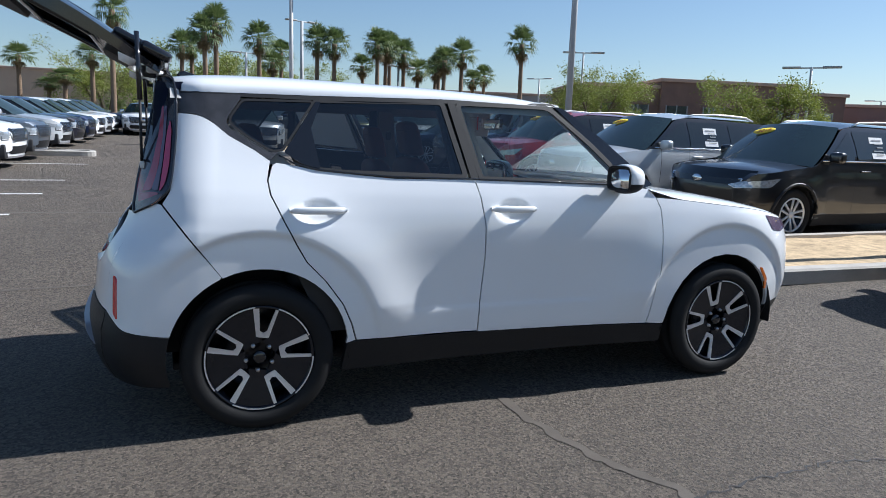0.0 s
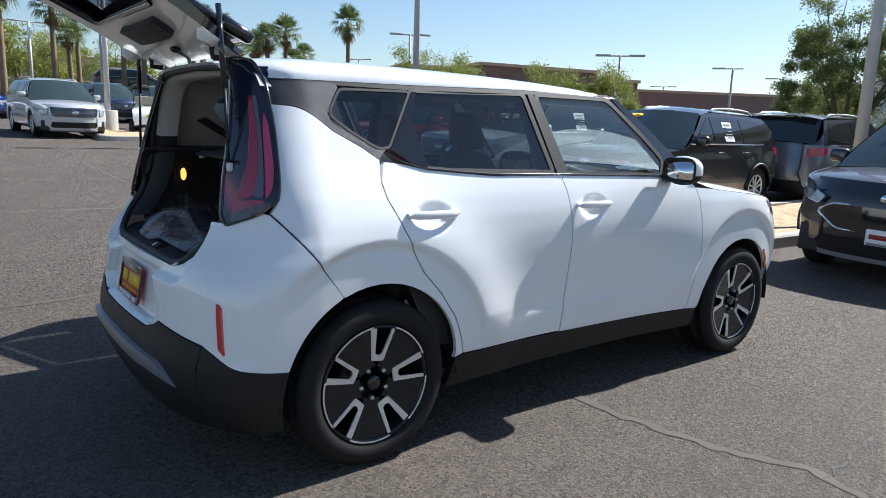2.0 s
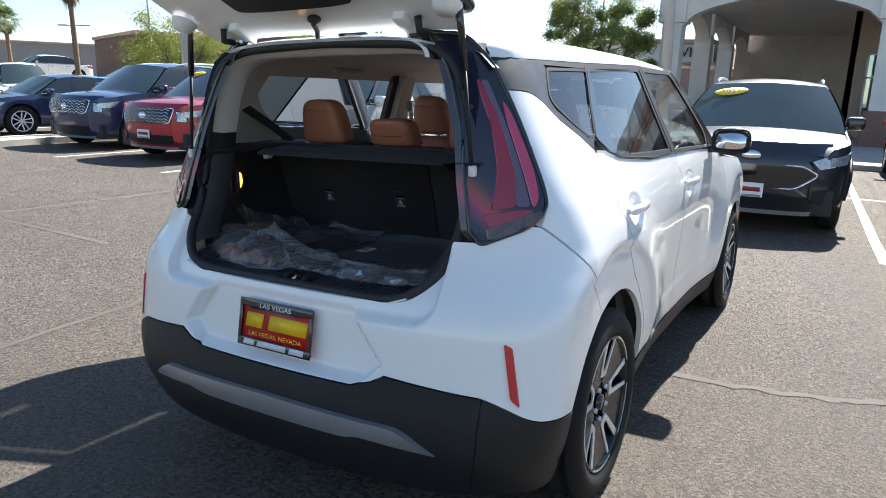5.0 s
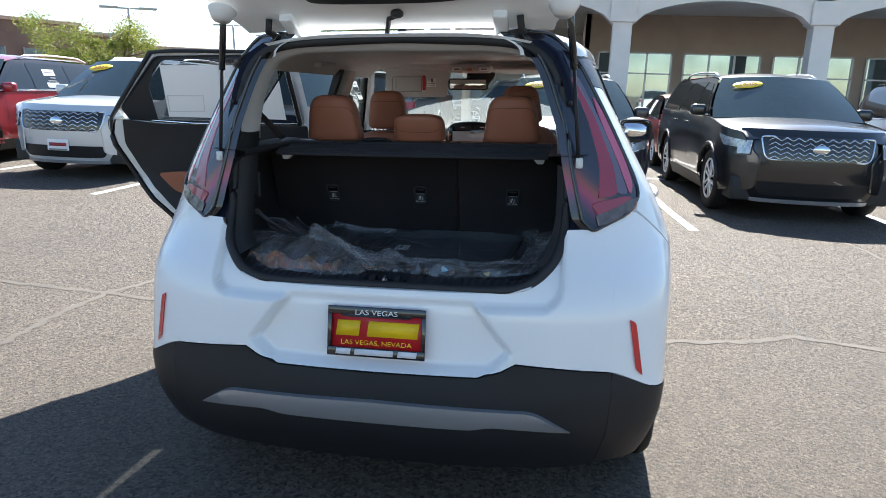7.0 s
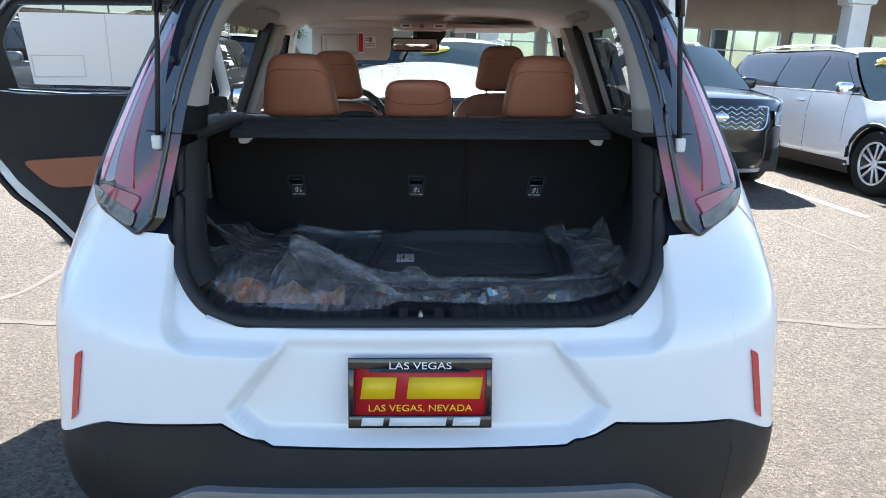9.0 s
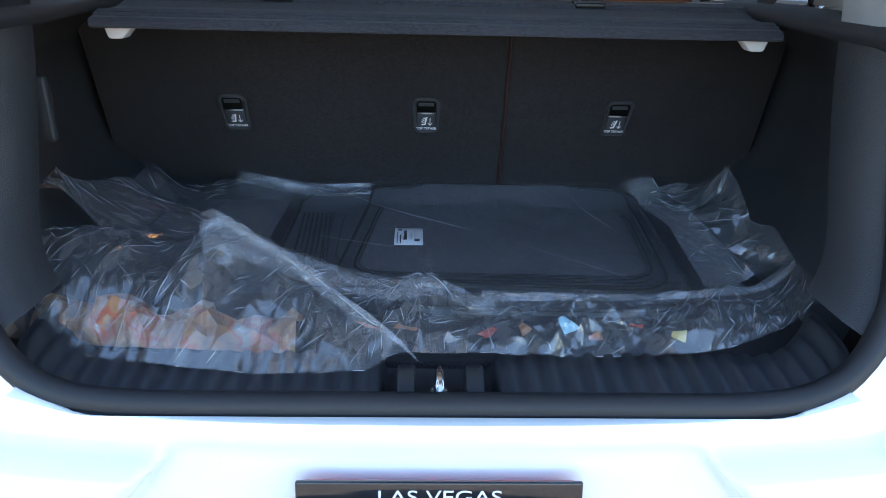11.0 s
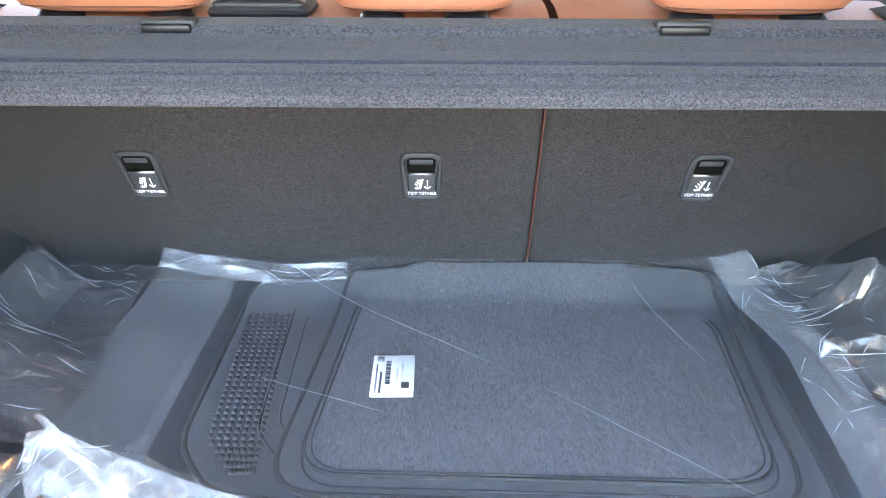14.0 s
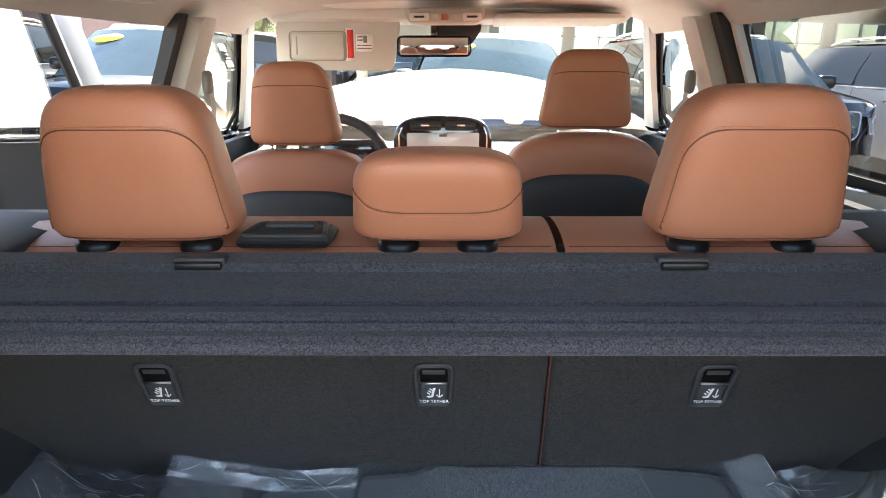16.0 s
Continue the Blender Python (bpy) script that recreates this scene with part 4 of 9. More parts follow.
def lot_wheel(R):
    """A plainer ten-spoke wheel for the cars further off, shared by all of one size."""
    if R in LOT_WHEELS:
        return LOT_WHEELS[R]
    r, w = R * 0.66, 0.22
    tyre = lathe([(r, -w * 0.42), (r + (R - r) * 0.4, -w * 0.52), (R - 0.015, -w * 0.46), (R, -w * 0.34), (R, w * 0.34), (R - 0.015, w * 0.46), (r, w * 0.4)], 36)
    back = lathe([(r, -w * 0.36), (r - 0.02, -w * 0.1), (0.04, -w * 0.02), (0, -w * 0.02)], 30)
    rim = lathe([(r + 0.002, -w * 0.43), (r, -w * 0.47), (r - 0.018, -w * 0.46), (r - 0.022, -w * 0.40)], 36)
    for k in range(5):
        turn = Matrix.Rotation(2 * math.pi * k / 5, 4, "Y")
        for sgn in (-1, 1):
            pts = [Vector((0.018 * sgn - 0.012, -w * 0.40, 0.02)), Vector((0.018 * sgn + 0.012, -w * 0.40, 0.02)), Vector((0.055 * sgn + 0.014, -w * 0.45, r - 0.008)), Vector((0.055 * sgn - 0.014, -w * 0.45, r - 0.008))]
            solid(pts, 0.02, rim, turn)
    lathe([(0, -w * 0.44), (0.04, -w * 0.44), (0.05, -w * 0.38)], 16, bm=rim)
    LOT_WHEELS[R] = (mesh_of(tyre, "tyre", M["tyre"]), mesh_of(back, "brake", M["pocket"]), mesh_of(rim, "rim", M["alloy"]))
    return LOT_WHEELS[R]


def lot_car(name, label, at, colour, L=4.7, W=1.88, H=1.70, wb=2.75, R=0.36, hood=1.02, belt=1.10, boxy=0.5, grille="mesh", sedan=False, sticker=True, year="", plate=True, rails=True, group="cars parked on the lot", lower=True, sill_clad=True):
    """A parked car: x forward, the origin on the ground under its middle."""
    car = thing(name, label, "car", BG @ at, group)
    body = PAINTS[colour]
    f, h = L / 2, W / 2
    fa, ra = f - 0.90, f - 0.90 - wb
    wide = table([(0.18, h * 0.90), (0.35, h * 0.97), (0.6, h), (0.85, h * 0.995), (belt, h * 0.955), (H - 0.12, h * 0.74), (H, h * 0.62)])

    def flank(x, z):
        w = wide(z)
        for end, c, p in ((f - x, 0.62, 2.3), (x + f, 0.42, 2.6)):
            tilt = 0.10 * max(z - 0.75, 0) if end is not None else 0
            d = (end - tilt * 0.6) / c
            if d < 1:
                w *= max(1 - max(1 - d, 0) ** p, 0.02) ** (1 / p)
        for cx in (fa, ra):
            w += 0.018 * math.exp(-((math.hypot(x - cx, z - R) - R - 0.10) / 0.09) ** 2)
        return w - 0.015 * math.exp(-((x / 0.8) ** 2)) * math.exp(-(((z - 0.62) / 0.16) ** 2))

    tail_top = belt if not sedan else belt - 0.02
    cowl, wtop = f - 1.22, f - 1.98 if not sedan else f - 1.95
    rtop = -f + (0.38 + 0.4 * (1 - boxy) if not sedan else 1.30)
    for s in (-1, 1):
        g = lambda x, z, s=s: Vector((x, s * flank(x, z), z))
        way = (0, -s, 0)
        outline = [(-f + 0.10, tail_top, 0.03), (-f + 0.06, 0.62, 0.05), (-f + 0.10, 0.36, 0.05), (ra - R - 0.05, 0.30, 0)]
        outline += arch(ra, R, R + 0.045, 190, -10, 12)
        outline += [(ra + R + 0.10, 0.30, 0), (fa - R - 0.10, 0.30, 0)]
        outline += arch(fa, R, R + 0.045, 190, -10, 12)
        outline += [(fa + R + 0.05, 0.30, 0), (f - 0.12, 0.36, 0.05), (f - 0.10, 0.72, 0.05), (f - 0.25, hood - 0.10, 0.05), (f - 0.65, hood - 0.04, 0.1), (cowl, hood + 0.02, 0.1), (cowl - 0.10, belt - 0.02, 0.03)]
        part("body_side", sheet(rounded(outline), g, 0.09, 0.02, way), body, car)
        upper = [(cowl + 0.02, hood, 0), (wtop + 0.08, H - 0.115, 0.1), (0.0, H - 0.07, 0.3), (rtop, H - 0.12, 0.1), (-f + 0.14 if not sedan else -f + 0.62, tail_top - 0.01, 0.02)]
        part("cabin_side", sheet(rounded(upper), lambda x, z, s=s: Vector((x, s * (flank(x, z) - 0.004), z)), 0.10, 0.0), M["gloss"], car)
        lo, hi = belt + 0.015, H - 0.17
        a0 = cowl - 0.20
        slope = (wtop - cowl) / (H - 0.115 - hood)
        xa = lambda z: cowl + 0.02 + (z - hood) * slope - 0.10
        end = rtop + 0.10
        mid1, mid2 = 0.18, 0.18 - 0.92
        q_end = -f + 0.55 if not sedan else -f + 0.95
        for win in ([(mid1 + 0.03, lo), (mid1 + 0.03, hi + 0.02), (min(xa(hi), mid1 + 0.9), hi), (xa(lo), lo)], [(mid2 + 0.03, lo), (mid2 + 0.05, hi + 0.03), (mid1 - 0.03, hi + 0.03), (mid1 - 0.03, lo)], [(q_end, lo + 0.08), (end + 0.06, hi - 0.01), (mid2 - 0.02, hi + 0.02), (mid2 - 0.03, lo)]):
            part("window", sheet(rounded(win, 0.04), lambda x, z, s=s: Vector((x, s * (flank(x, z) + 0.003), z)), 0.12, 0.004, way), M["dark_glass"], car)
        for gx in (mid1, mid2 + 0.02, cowl - 0.30):
            part("door_gap", sheet([(gx - 0.004, 0.36), (gx + 0.004, 0.36), (gx + 0.004, belt), (gx - 0.004, belt)], lambda x, z, s=s: Vector((x, s * (flank(x, z) + 0.001), z)), 0.10, 0.0), M["seam"], car)
        for hx in (mid1 - 0.16, mid2 - 0.10):
            part("door_handle", box(hx - 0.10, hx + 0.10, -0.02, 0.02, belt - 0.15, belt - 0.12, 0.01, at=Matrix.Translation((0, s * (flank(hx, belt - 0.13) + 0.012), 0))), body if colour != "white" else M["chrome"], car)
        part("belt_trim", tube([(x, s * (flank(x, belt) + 0.006), belt + 0.002) for x in np.linspace(cowl - 0.15, q_end, 10)], 0.010, 6), M["chrome"], car)
        if sill_clad:
            part("sill", sheet([(ra + R + 0.06, 0.20), (ra + R + 0.06, 0.36), (fa - R - 0.06, 0.36), (fa - R - 0.06, 0.20)], lambda x, z, s=s: Vector((x, s * (flank(x, z) + 0.008), z)), 0.2, 0.04, way), M["clad"], car)
            for cx in (fa, ra):
                pts = [(cx + (R + 0.065) * math.cos(a), s * (flank(cx + (R + 0.065) * math.cos(a), R + (R + 0.065) * math.sin(a)) + 0.004), R + (R + 0.065) * math.sin(a)) for a in np.linspace(0.05, math.pi - 0.05, 14)]
                part("arch_trim", tube(pts, 0.024, 6), M["clad"], car)
        # mirrors
        mx = cowl - 0.32
        part("door_mirror", box(mx - 0.06, mx + 0.08, s * (flank(mx, belt) + 0.10) - 0.10, s * (flank(mx, belt) + 0.10) + 0.10, belt - 0.02, belt + 0.13, 0.045, segments=3), body if colour != "white" else M["chrome"], car)
        # lamps
        lamp = [(f - 0.58, hood - 0.14, 0.02), (f - 0.20, hood - 0.20, 0.03), (f - 0.17, hood - 0.29, 0.03), (f - 0.42, hood - 0.27, 0.03)]
        part("headlamp", sheet(rounded(lamp), lambda x, z, s=s: Vector((x, s * (flank(x, z) + 0.006), z)), 0.05, 0.01, way), M["lens_solid"], car)
        tl = [(-f + 0.11, belt - 0.06, 0.02), (-f + 0.50, belt - 0.02, 0.03), (-f + 0.42, belt - 0.15, 0.03), (-f + 0.10, belt - 0.22, 0.03)]
        part("tail_lamp", sheet(rounded(tl), lambda x, z, s=s: Vector((x, s * (flank(x, z) + 0.006), z)), 0.05, 0.01, way), M["red"], car)
        for cx in (fa, ra):
            wheel = new("wheel")
            wheel.parent = car
            wheel.matrix_basis = pose(cx, s * (h - 0.125), R, 0, 11 * cx, 0 if s < 0 else 180)
            for me in lot_wheel(R):
                o = new(me.name.split(".")[0], me)
                o.parent = wheel
            part("wheel_housing", loft([[(cx + (R + 0.05) * math.cos(a), s * y, R + (R + 0.05) * math.sin(a)) for y in (h - 0.03, h - 0.35)] for a in np.linspace(-0.2, math.pi + 0.2, 14)]), M["rubber"], car)
        if rails:
            part("roof_rail", tube([(x, s * (h * 0.66), H - 0.03 + 0.035 * math.sin(math.pi * k / 9) - (0.05 if k in (0, 9) else 0)) for k, x in enumerate(np.linspace(wtop - 0.2, rtop + 0.25, 10))], 0.016, 6), M["alloy"], car)
    # front face: bumper, grille, lamps
    def nose(y, z):
        lean = table([(0.2, 0.10), (0.45, 0.02), (0.7, 0.0), (hood - 0.12, 0.06), (hood, 0.22)])(z)
        k = min(abs(y) / (h * 0.97), 1)
        return Vector((f - lean - 0.62 * (1 - max(1 - k**2.3, 0) ** (1 / 2.3)), y, z))

    ny = h * 0.80
    part("front_bumper", sheet([(-ny, 0.24), (ny, 0.24), (ny, hood - 0.06), (-ny, hood - 0.06)], nose, 0.09, 0.0), body, car)
    off = lambda d: (lambda y, z: nose(y, z) + Vector((d, 0, 0)))
    g0, g1, gw = hood - 0.40, hood - 0.14, 0.62
    if grille == "mesh":
        gr = rounded([(-gw, g1, 0.05), (gw, g1, 0.05), (gw - 0.05, g0, 0.08), (-gw + 0.05, g0, 0.08)])
    elif grille == "hex":
        g0, g1 = 0.50, 0.74
        gr = rounded([(-0.50, g1, 0.05), (0.50, g1, 0.05), (0.66, (g0 + g1) / 2 + 0.03, 0.05), (0.44, g0, 0.06), (-0.44, g0, 0.06), (-0.66, (g0 + g1) / 2 + 0.03, 0.05)])
    else:
        g0, g1 = hood - 0.26, hood - 0.18
        gr = rounded([(-0.66, g1, 0.02), (0.66, g1, 0.02), (0.60, g0, 0.02), (-0.60, g0, 0.02)])
    gp = part("grille", sheet(gr, off(0.008), 0.06, 0.02, (-1, 0, 0)), M["gloss"], car, "black grille with bright surround")
    part("grille_surround", tube([off(0.012)(y, z) for y, z in gr], 0.012, 6, closed=True), M["chrome"], gp)
    if grille == "mesh":
        for k in range(5):
            z = g0 + (g1 - g0) * (k + 0.5) / 5
            pts = [off(0.014)(y, z + 0.018 * (1 if i % 2 else -1)) for i, y in enumerate(np.linspace(-gw + 0.08, gw - 0.08, 19))]
            part("grille_bar", tube(pts, 0.007, 4), M["chrome"], gp)
    part("badge", lathe([(0, 0.010), (0.055, 0.010), (0.065, 0.0)], 24, axis="x", at=Matrix.Translation(off(0.014)(0, (g0 + g1) / 2 if grille != "hex" else hood - 0.20)) @ Matrix.Diagonal((1, 1.4, 0.8, 1))), M["chrome"], car, "plain oval badge")
    if lower:
        part("lower_grille", sheet(rounded([(-0.66, 0.46, 0.03), (0.66, 0.46, 0.03), (0.56, 0.30, 0.05), (-0.56, 0.30, 0.05)]) if grille != "hex" else rounded([(-0.70, 0.42, 0.03), (0.70, 0.42, 0.03), (0.6, 0.27, 0.05), (-0.6, 0.27, 0.05)]), off(0.008), 0.08, 0.01, (-1, 0, 0)), M["clad"], car)
        part("chin", sheet(rounded([(-0.75, 0.26, 0.02), (0.75, 0.26, 0.02), (0.62, 0.215, 0.02), (-0.62, 0.215, 0.02)]), off(0.014), 0.1, 0.02, (-1, 0, 0)), M["skid"], car)
        for s in (-1, 1):
            part("fog_lamp", sheet(rounded([(s * 0.70, 0.60, 0.02), (s * 0.77, 0.60, 0.02), (s * 0.77, 0.42, 0.02), (s * 0.70, 0.42, 0.02)]), off(0.008), 0.05, 0.01, (-1, 0, 0)), M["lens_solid"], car)
    for s in (-1, 1):
        if grille == "mesh":
            out = [(s * 0.660, hood - 0.175), (s * 0.800, hood - 0.190), (s * 0.815, hood - 0.375), (s * 0.680, hood - 0.365)]
        elif grille == "hex":
            out = [(s * 0.560, hood - 0.235), (s * 0.700, hood - 0.180), (s * 0.815, hood - 0.180), (s * 0.815, hood - 0.300), (s * 0.640, hood - 0.325)]
        else:
            out = [(s * 0.500, hood - 0.265), (s * 0.690, hood - 0.195), (s * 0.815, hood - 0.185), (s * 0.815, hood - 0.290), (s * 0.600, hood - 0.310)]
        out = [(y * h / 0.94, z) for y, z in out]
        cy, cz = sum(p[0] for p in out) / len(out), sum(p[1] for p in out) / len(out)
        fit_in = lambda k: rounded([(cy + (y - cy) * k, cz + (z - cz) * k, 0.015) for y, z in out][::s], 0.015, 3)
        hl = part("headlamp", sheet(fit_in(1.0), off(0.030), 0.05, 0.03, (-1, 0, 0)), M["gloss"], car, "clear headlamp in a dark housing")
        part("lens", sheet(fit_in(0.84), off(0.034), 0.04, 0.008, (-1, 0, 0)), M["lens_solid"], hl)
        part("running_light", tube([off(0.038)(cy + (y - cy) * 0.80, cz + (z - cz) * 0.80) for y, z in out[-2:] + out[:1]], 0.007, 5), M["paper"], hl)
    if plate:
        c = off(0.02)(0, 0.47)
        p = part("plate", box(c.x - 0.006, c.x + 0.006, -0.155, 0.155, 0.395, 0.545, 0.004), M["paper"], car, "white dealer plate with printed bars")
        part("printed_bar", box(c.x + 0.0065, c.x + 0.0085, -0.125, 0.125, 0.455, 0.50), M["maroon"], p)
        part("printed_bar", box(c.x + 0.0065, c.x + 0.0085, -0.135, 0.135, 0.40, 0.42), M["ink"], p)
    # top skins
    def across(points, mat, name, label="", crown=0.04, bow=0.0, n=15):
        rows = []
        for x, z, w in points:
            rows.append([(x + bow * (1 - t * t), w * t, z + crown * (1 - t * t) - 0.0) for t in np.linspace(-1, 1, n)])
        return part(name, loft(rows), mat, car, label)

    wv = lambda x, z: flank(x, z) - 0.004
    across([(x, z, wv(min(x, f - 0.14), min(z, hood - 0.02))) for x, z in ((cowl + 0.03, hood + 0.0), (f - 0.9, hood - 0.025), (f - 0.55, hood - 0.06), (f - 0.30, hood - 0.11), (f - 0.17, hood - 0.19))], body, "bonnet", crown=0.055, bow=0.08)
    ws = across([(cowl + 0.02 + (wtop + 0.08 - cowl - 0.02) * k, hood + 0.015 + (H - 0.11 - hood) * k, wv(cowl + (wtop - cowl) * k, hood + 0.02 + (H - 0.12 - hood) * k) - 0.02) for k in np.linspace(0, 1, 8)], M["screen_glass"], "windscreen", "tinted windscreen with sky reflected in it", 0.03, 0.14)
    across([(x, z, wv(x, z - 0.02) - 0.02) for x, z in ((wtop + 0.10, H - 0.12), (wtop - 0.1, H - 0.085), (0.0, H - 0.06), (rtop + 0.3, H - 0.075), (rtop - 0.02, H - 0.12))], body, "roof", crown=0.06, bow=0.05)
    if sedan:
        across([(rtop, H - 0.12, wv(rtop, H - 0.13) - 0.03), (-f + 0.62, tail_top, wv(-f + 0.7, tail_top) - 0.06)], M["dark_glass"], "rear_window", crown=0.04, bow=-0.08)
        across([(-f + 0.64, tail_top - 0.005, wv(-f + 0.6, tail_top) - 0.02), (-f + 0.30, tail_top - 0.01, wv(-f + 0.35, tail_top) - 0.01), (-f + 0.12, tail_top - 0.05, wv(-f + 0.2, tail_top - 0.05))], body, "boot_lid", crown=0.03, bow=-0.10)
    else:
        across([(rtop - 0.02, H - 0.12, wv(rtop, H - 0.13) - 0.02), (-f + 0.16, tail_top + 0.02, wv(-f + 0.25, tail_top) - 0.06)], M["dark_glass"], "rear_window", crown=0.02, bow=-0.10)
        across([(rtop + 0.05, H - 0.07, wv(rtop, H - 0.13) - 0.06), (rtop - 0.16, H - 0.09, wv(rtop, H - 0.13) - 0.08)], body, "roof_spoiler", crown=0.05, bow=-0.04)
    rows = []
    for z in np.linspace(0.24, tail_top + 0.02, 9):
        lean = np.interp(z, (0.24, 0.5, 0.7, tail_top), (0.10, 0.0, 0.02, 0.12))
        w = h * 0.86 if z < 0.9 else h * 0.84
        rows.append([(-f + lean + 0.30 * abs(t) ** 3.2, w * t, z) for t in np.linspace(-1, 1, 15)])
    part("tailgate", loft(rows), body, car)
    rows = [[Vector(p) + Vector((-0.012, 0, 0)) for p in row] for row in rows[:3]]
    part("rear_bumper", loft(rows), M["clad"], car)
    part("underbody", box(-f + 0.2, f - 0.2, -h + 0.12, h - 0.12, 0.22, 0.5, 0.02), M["rubber"], car)
    if year:
        k = 0.78
        cx, cz = cowl + 0.02 + (wtop + 0.08 - cowl - 0.02) * k, hood + 0.015 + (H - 0.11 - hood) * k
        t = 0.55
        wy = (wv(cx, cz) - 0.02) * t
        nx = Vector((cx + 0.14 * (1 - t * t) + 0.006, -wy, cz + 0.03 * (1 - t * t) + 0.006))
        up = Vector((wtop - cowl, 0, H - 0.11 - hood)).normalized()
        across_way = Vector((0.12, 1, 0)).normalized()
        out = across_way.cross(up).normalized()
        m = Matrix((( across_way.x, up.x, out.x, nx.x), (across_way.y, up.y, out.y, nx.y), (across_way.z, up.z, out.z, nx.z), (0, 0, 0, 1)))
        oval = prism([(0.20 * math.cos(a), 0.075 * math.sin(a)) for a in np.linspace(0, 2 * math.pi, 24, endpoint=False)], 0.0, 0.002, plane="xy", at=m @ pose(0, 0, 0.006, 0, 0, 12))
        st = part("year_sticker", oval, M["yellow"], car, "yellow oval year sticker on the windscreen")
        lettering(year, 0.12, M["maroon"], st, m @ pose(0, 0, 0.0095, 0, 0, 12))
    if sticker:
        sx, sz = mid2 + 0.45, belt + 0.20
        for s in (-1, 1):
            pts = [(sx - 0.17, sz - 0.15), (sx + 0.12, sz - 0.15), (sx + 0.12, sz + 0.15), (sx - 0.17, sz + 0.15)]
            p = part("window_label", sheet(pts, lambda x, z, s=s: Vector((x, s * (flank(x, z) + 0.010), z)), 0.2, 0.0), M["paper"], car, "white price sheet in the side window")
            for k in range(5):
                z = sz + 0.11 - 0.05 * k
                part("printed_bar", sheet([(sx - 0.13, z - 0.008), (sx + 0.08 - 0.04 * (k % 3), z - 0.008), (sx + 0.08 - 0.04 * (k % 3), z + 0.008), (sx - 0.13, z + 0.008)], lambda x, z, s=s: Vector((x, s * (flank(x, z) + 0.012), z)), 0.3, 0.0), M["ink"], p)
    return car


M["screen_glass"] = surface("windscreen_glass", (0.035, 0.055, 0.055), 0.05, vary=0.25, scale=1.2, spec=1.0)

lot_car("red_suv", "bright red mid-size SUV parked nose out in its bay", pose(7.95, 9.25, 0, 0, 0, 182), "red", 4.8, 1.90, 1.70, 2.81, 0.37, 1.06, 1.12, grille="mesh", year="2022")
lot_car("silver_suv", "silver-white compact SUV with black cladding, parked nose out", pose(7.95, 6.32, 0, 0, 0, 182), "silver", 4.6, 1.86, 1.70, 2.69, 0.36, 1.06, 1.12, grille="mesh", year="2022")
lot_car("black_suv", "glossy black compact SUV parked beside the gravel island", pose(8.85, 3.95, 0, 0, 0, 182), "black", 4.48, 1.85, 1.66, 2.67, 0.36, 1.0, 1.10, grille="slim", year="2018")
lot_car("dark_suv", "dark plum-grey compact SUV parked nose out", pose(7.95, -0.42, 0, 0, 0, 184), "charcoal", 4.60, 1.88, 1.66, 2.71, 0.355, 1.03, 1.10, grille="hex", year="2022", sticker=False)
lot_car("black_suv", "large black SUV with a bright honeycomb grille", pose(8.30, -3.2, 0, 0, 0, 183), "black", 5.0, 1.98, 1.75, 2.90, 0.385, 1.12, 1.17, 0.8, "mesh", year="2020", plate=False, sticker=False)
lot_car("white_suv", "large white SUV with multi-spoke alloy wheels", pose(7.50, -6.05, 0, 0, 0, 184), "white", 4.98, 1.97, 1.75, 2.90, 0.385, 1.08, 1.16, 0.8, "slim", year="2022", sticker=False)
lot_car("white_suv", "white SUV beyond the large white one", pose(7.3, -8.9, 0, 0, 0, 184), "white", 4.7, 1.9, 1.70)
lot_car("grey_suv", "slate grey SUV parked with its tail out", pose(13.85, 3.75, 0, 0, 0, 3), "slate", 4.95, 1.93, 1.72, 2.85, 0.37, 1.05, 1.14)
lot_car("red_saloon", "small rust-red saloon in the second row", pose(13.3, -3.0, 0, 0, 0, 3), "rust", 4.4, 1.78, 1.46, 2.6, 0.32, 0.92, 0.95, sedan=True, rails=False, sill_clad=False)
row = ("white", "slate", "silver", "charcoal", "navy", "white", "silver", "white", "navy", "charcoal")
kinds = dict(white="white", navy="dark blue", silver="silver", charcoal="charcoal grey", slate="slate blue-grey")
for k, c in enumerate(row):
    lot_car("parked_saloon", f"{kinds[c]} saloon in the long row of parked cars", pose(-5.35 + 0.12 * k, 12.95 + 2.35 * k + (0.9 if k > 1 else 0), 0, 0, 0, -3), c, 4.6, 1.8, 1.46, 2.7, 0.33, 0.95, 0.98, sedan=True, rails=False, sticker=False, plate=False, sill_clad=False)
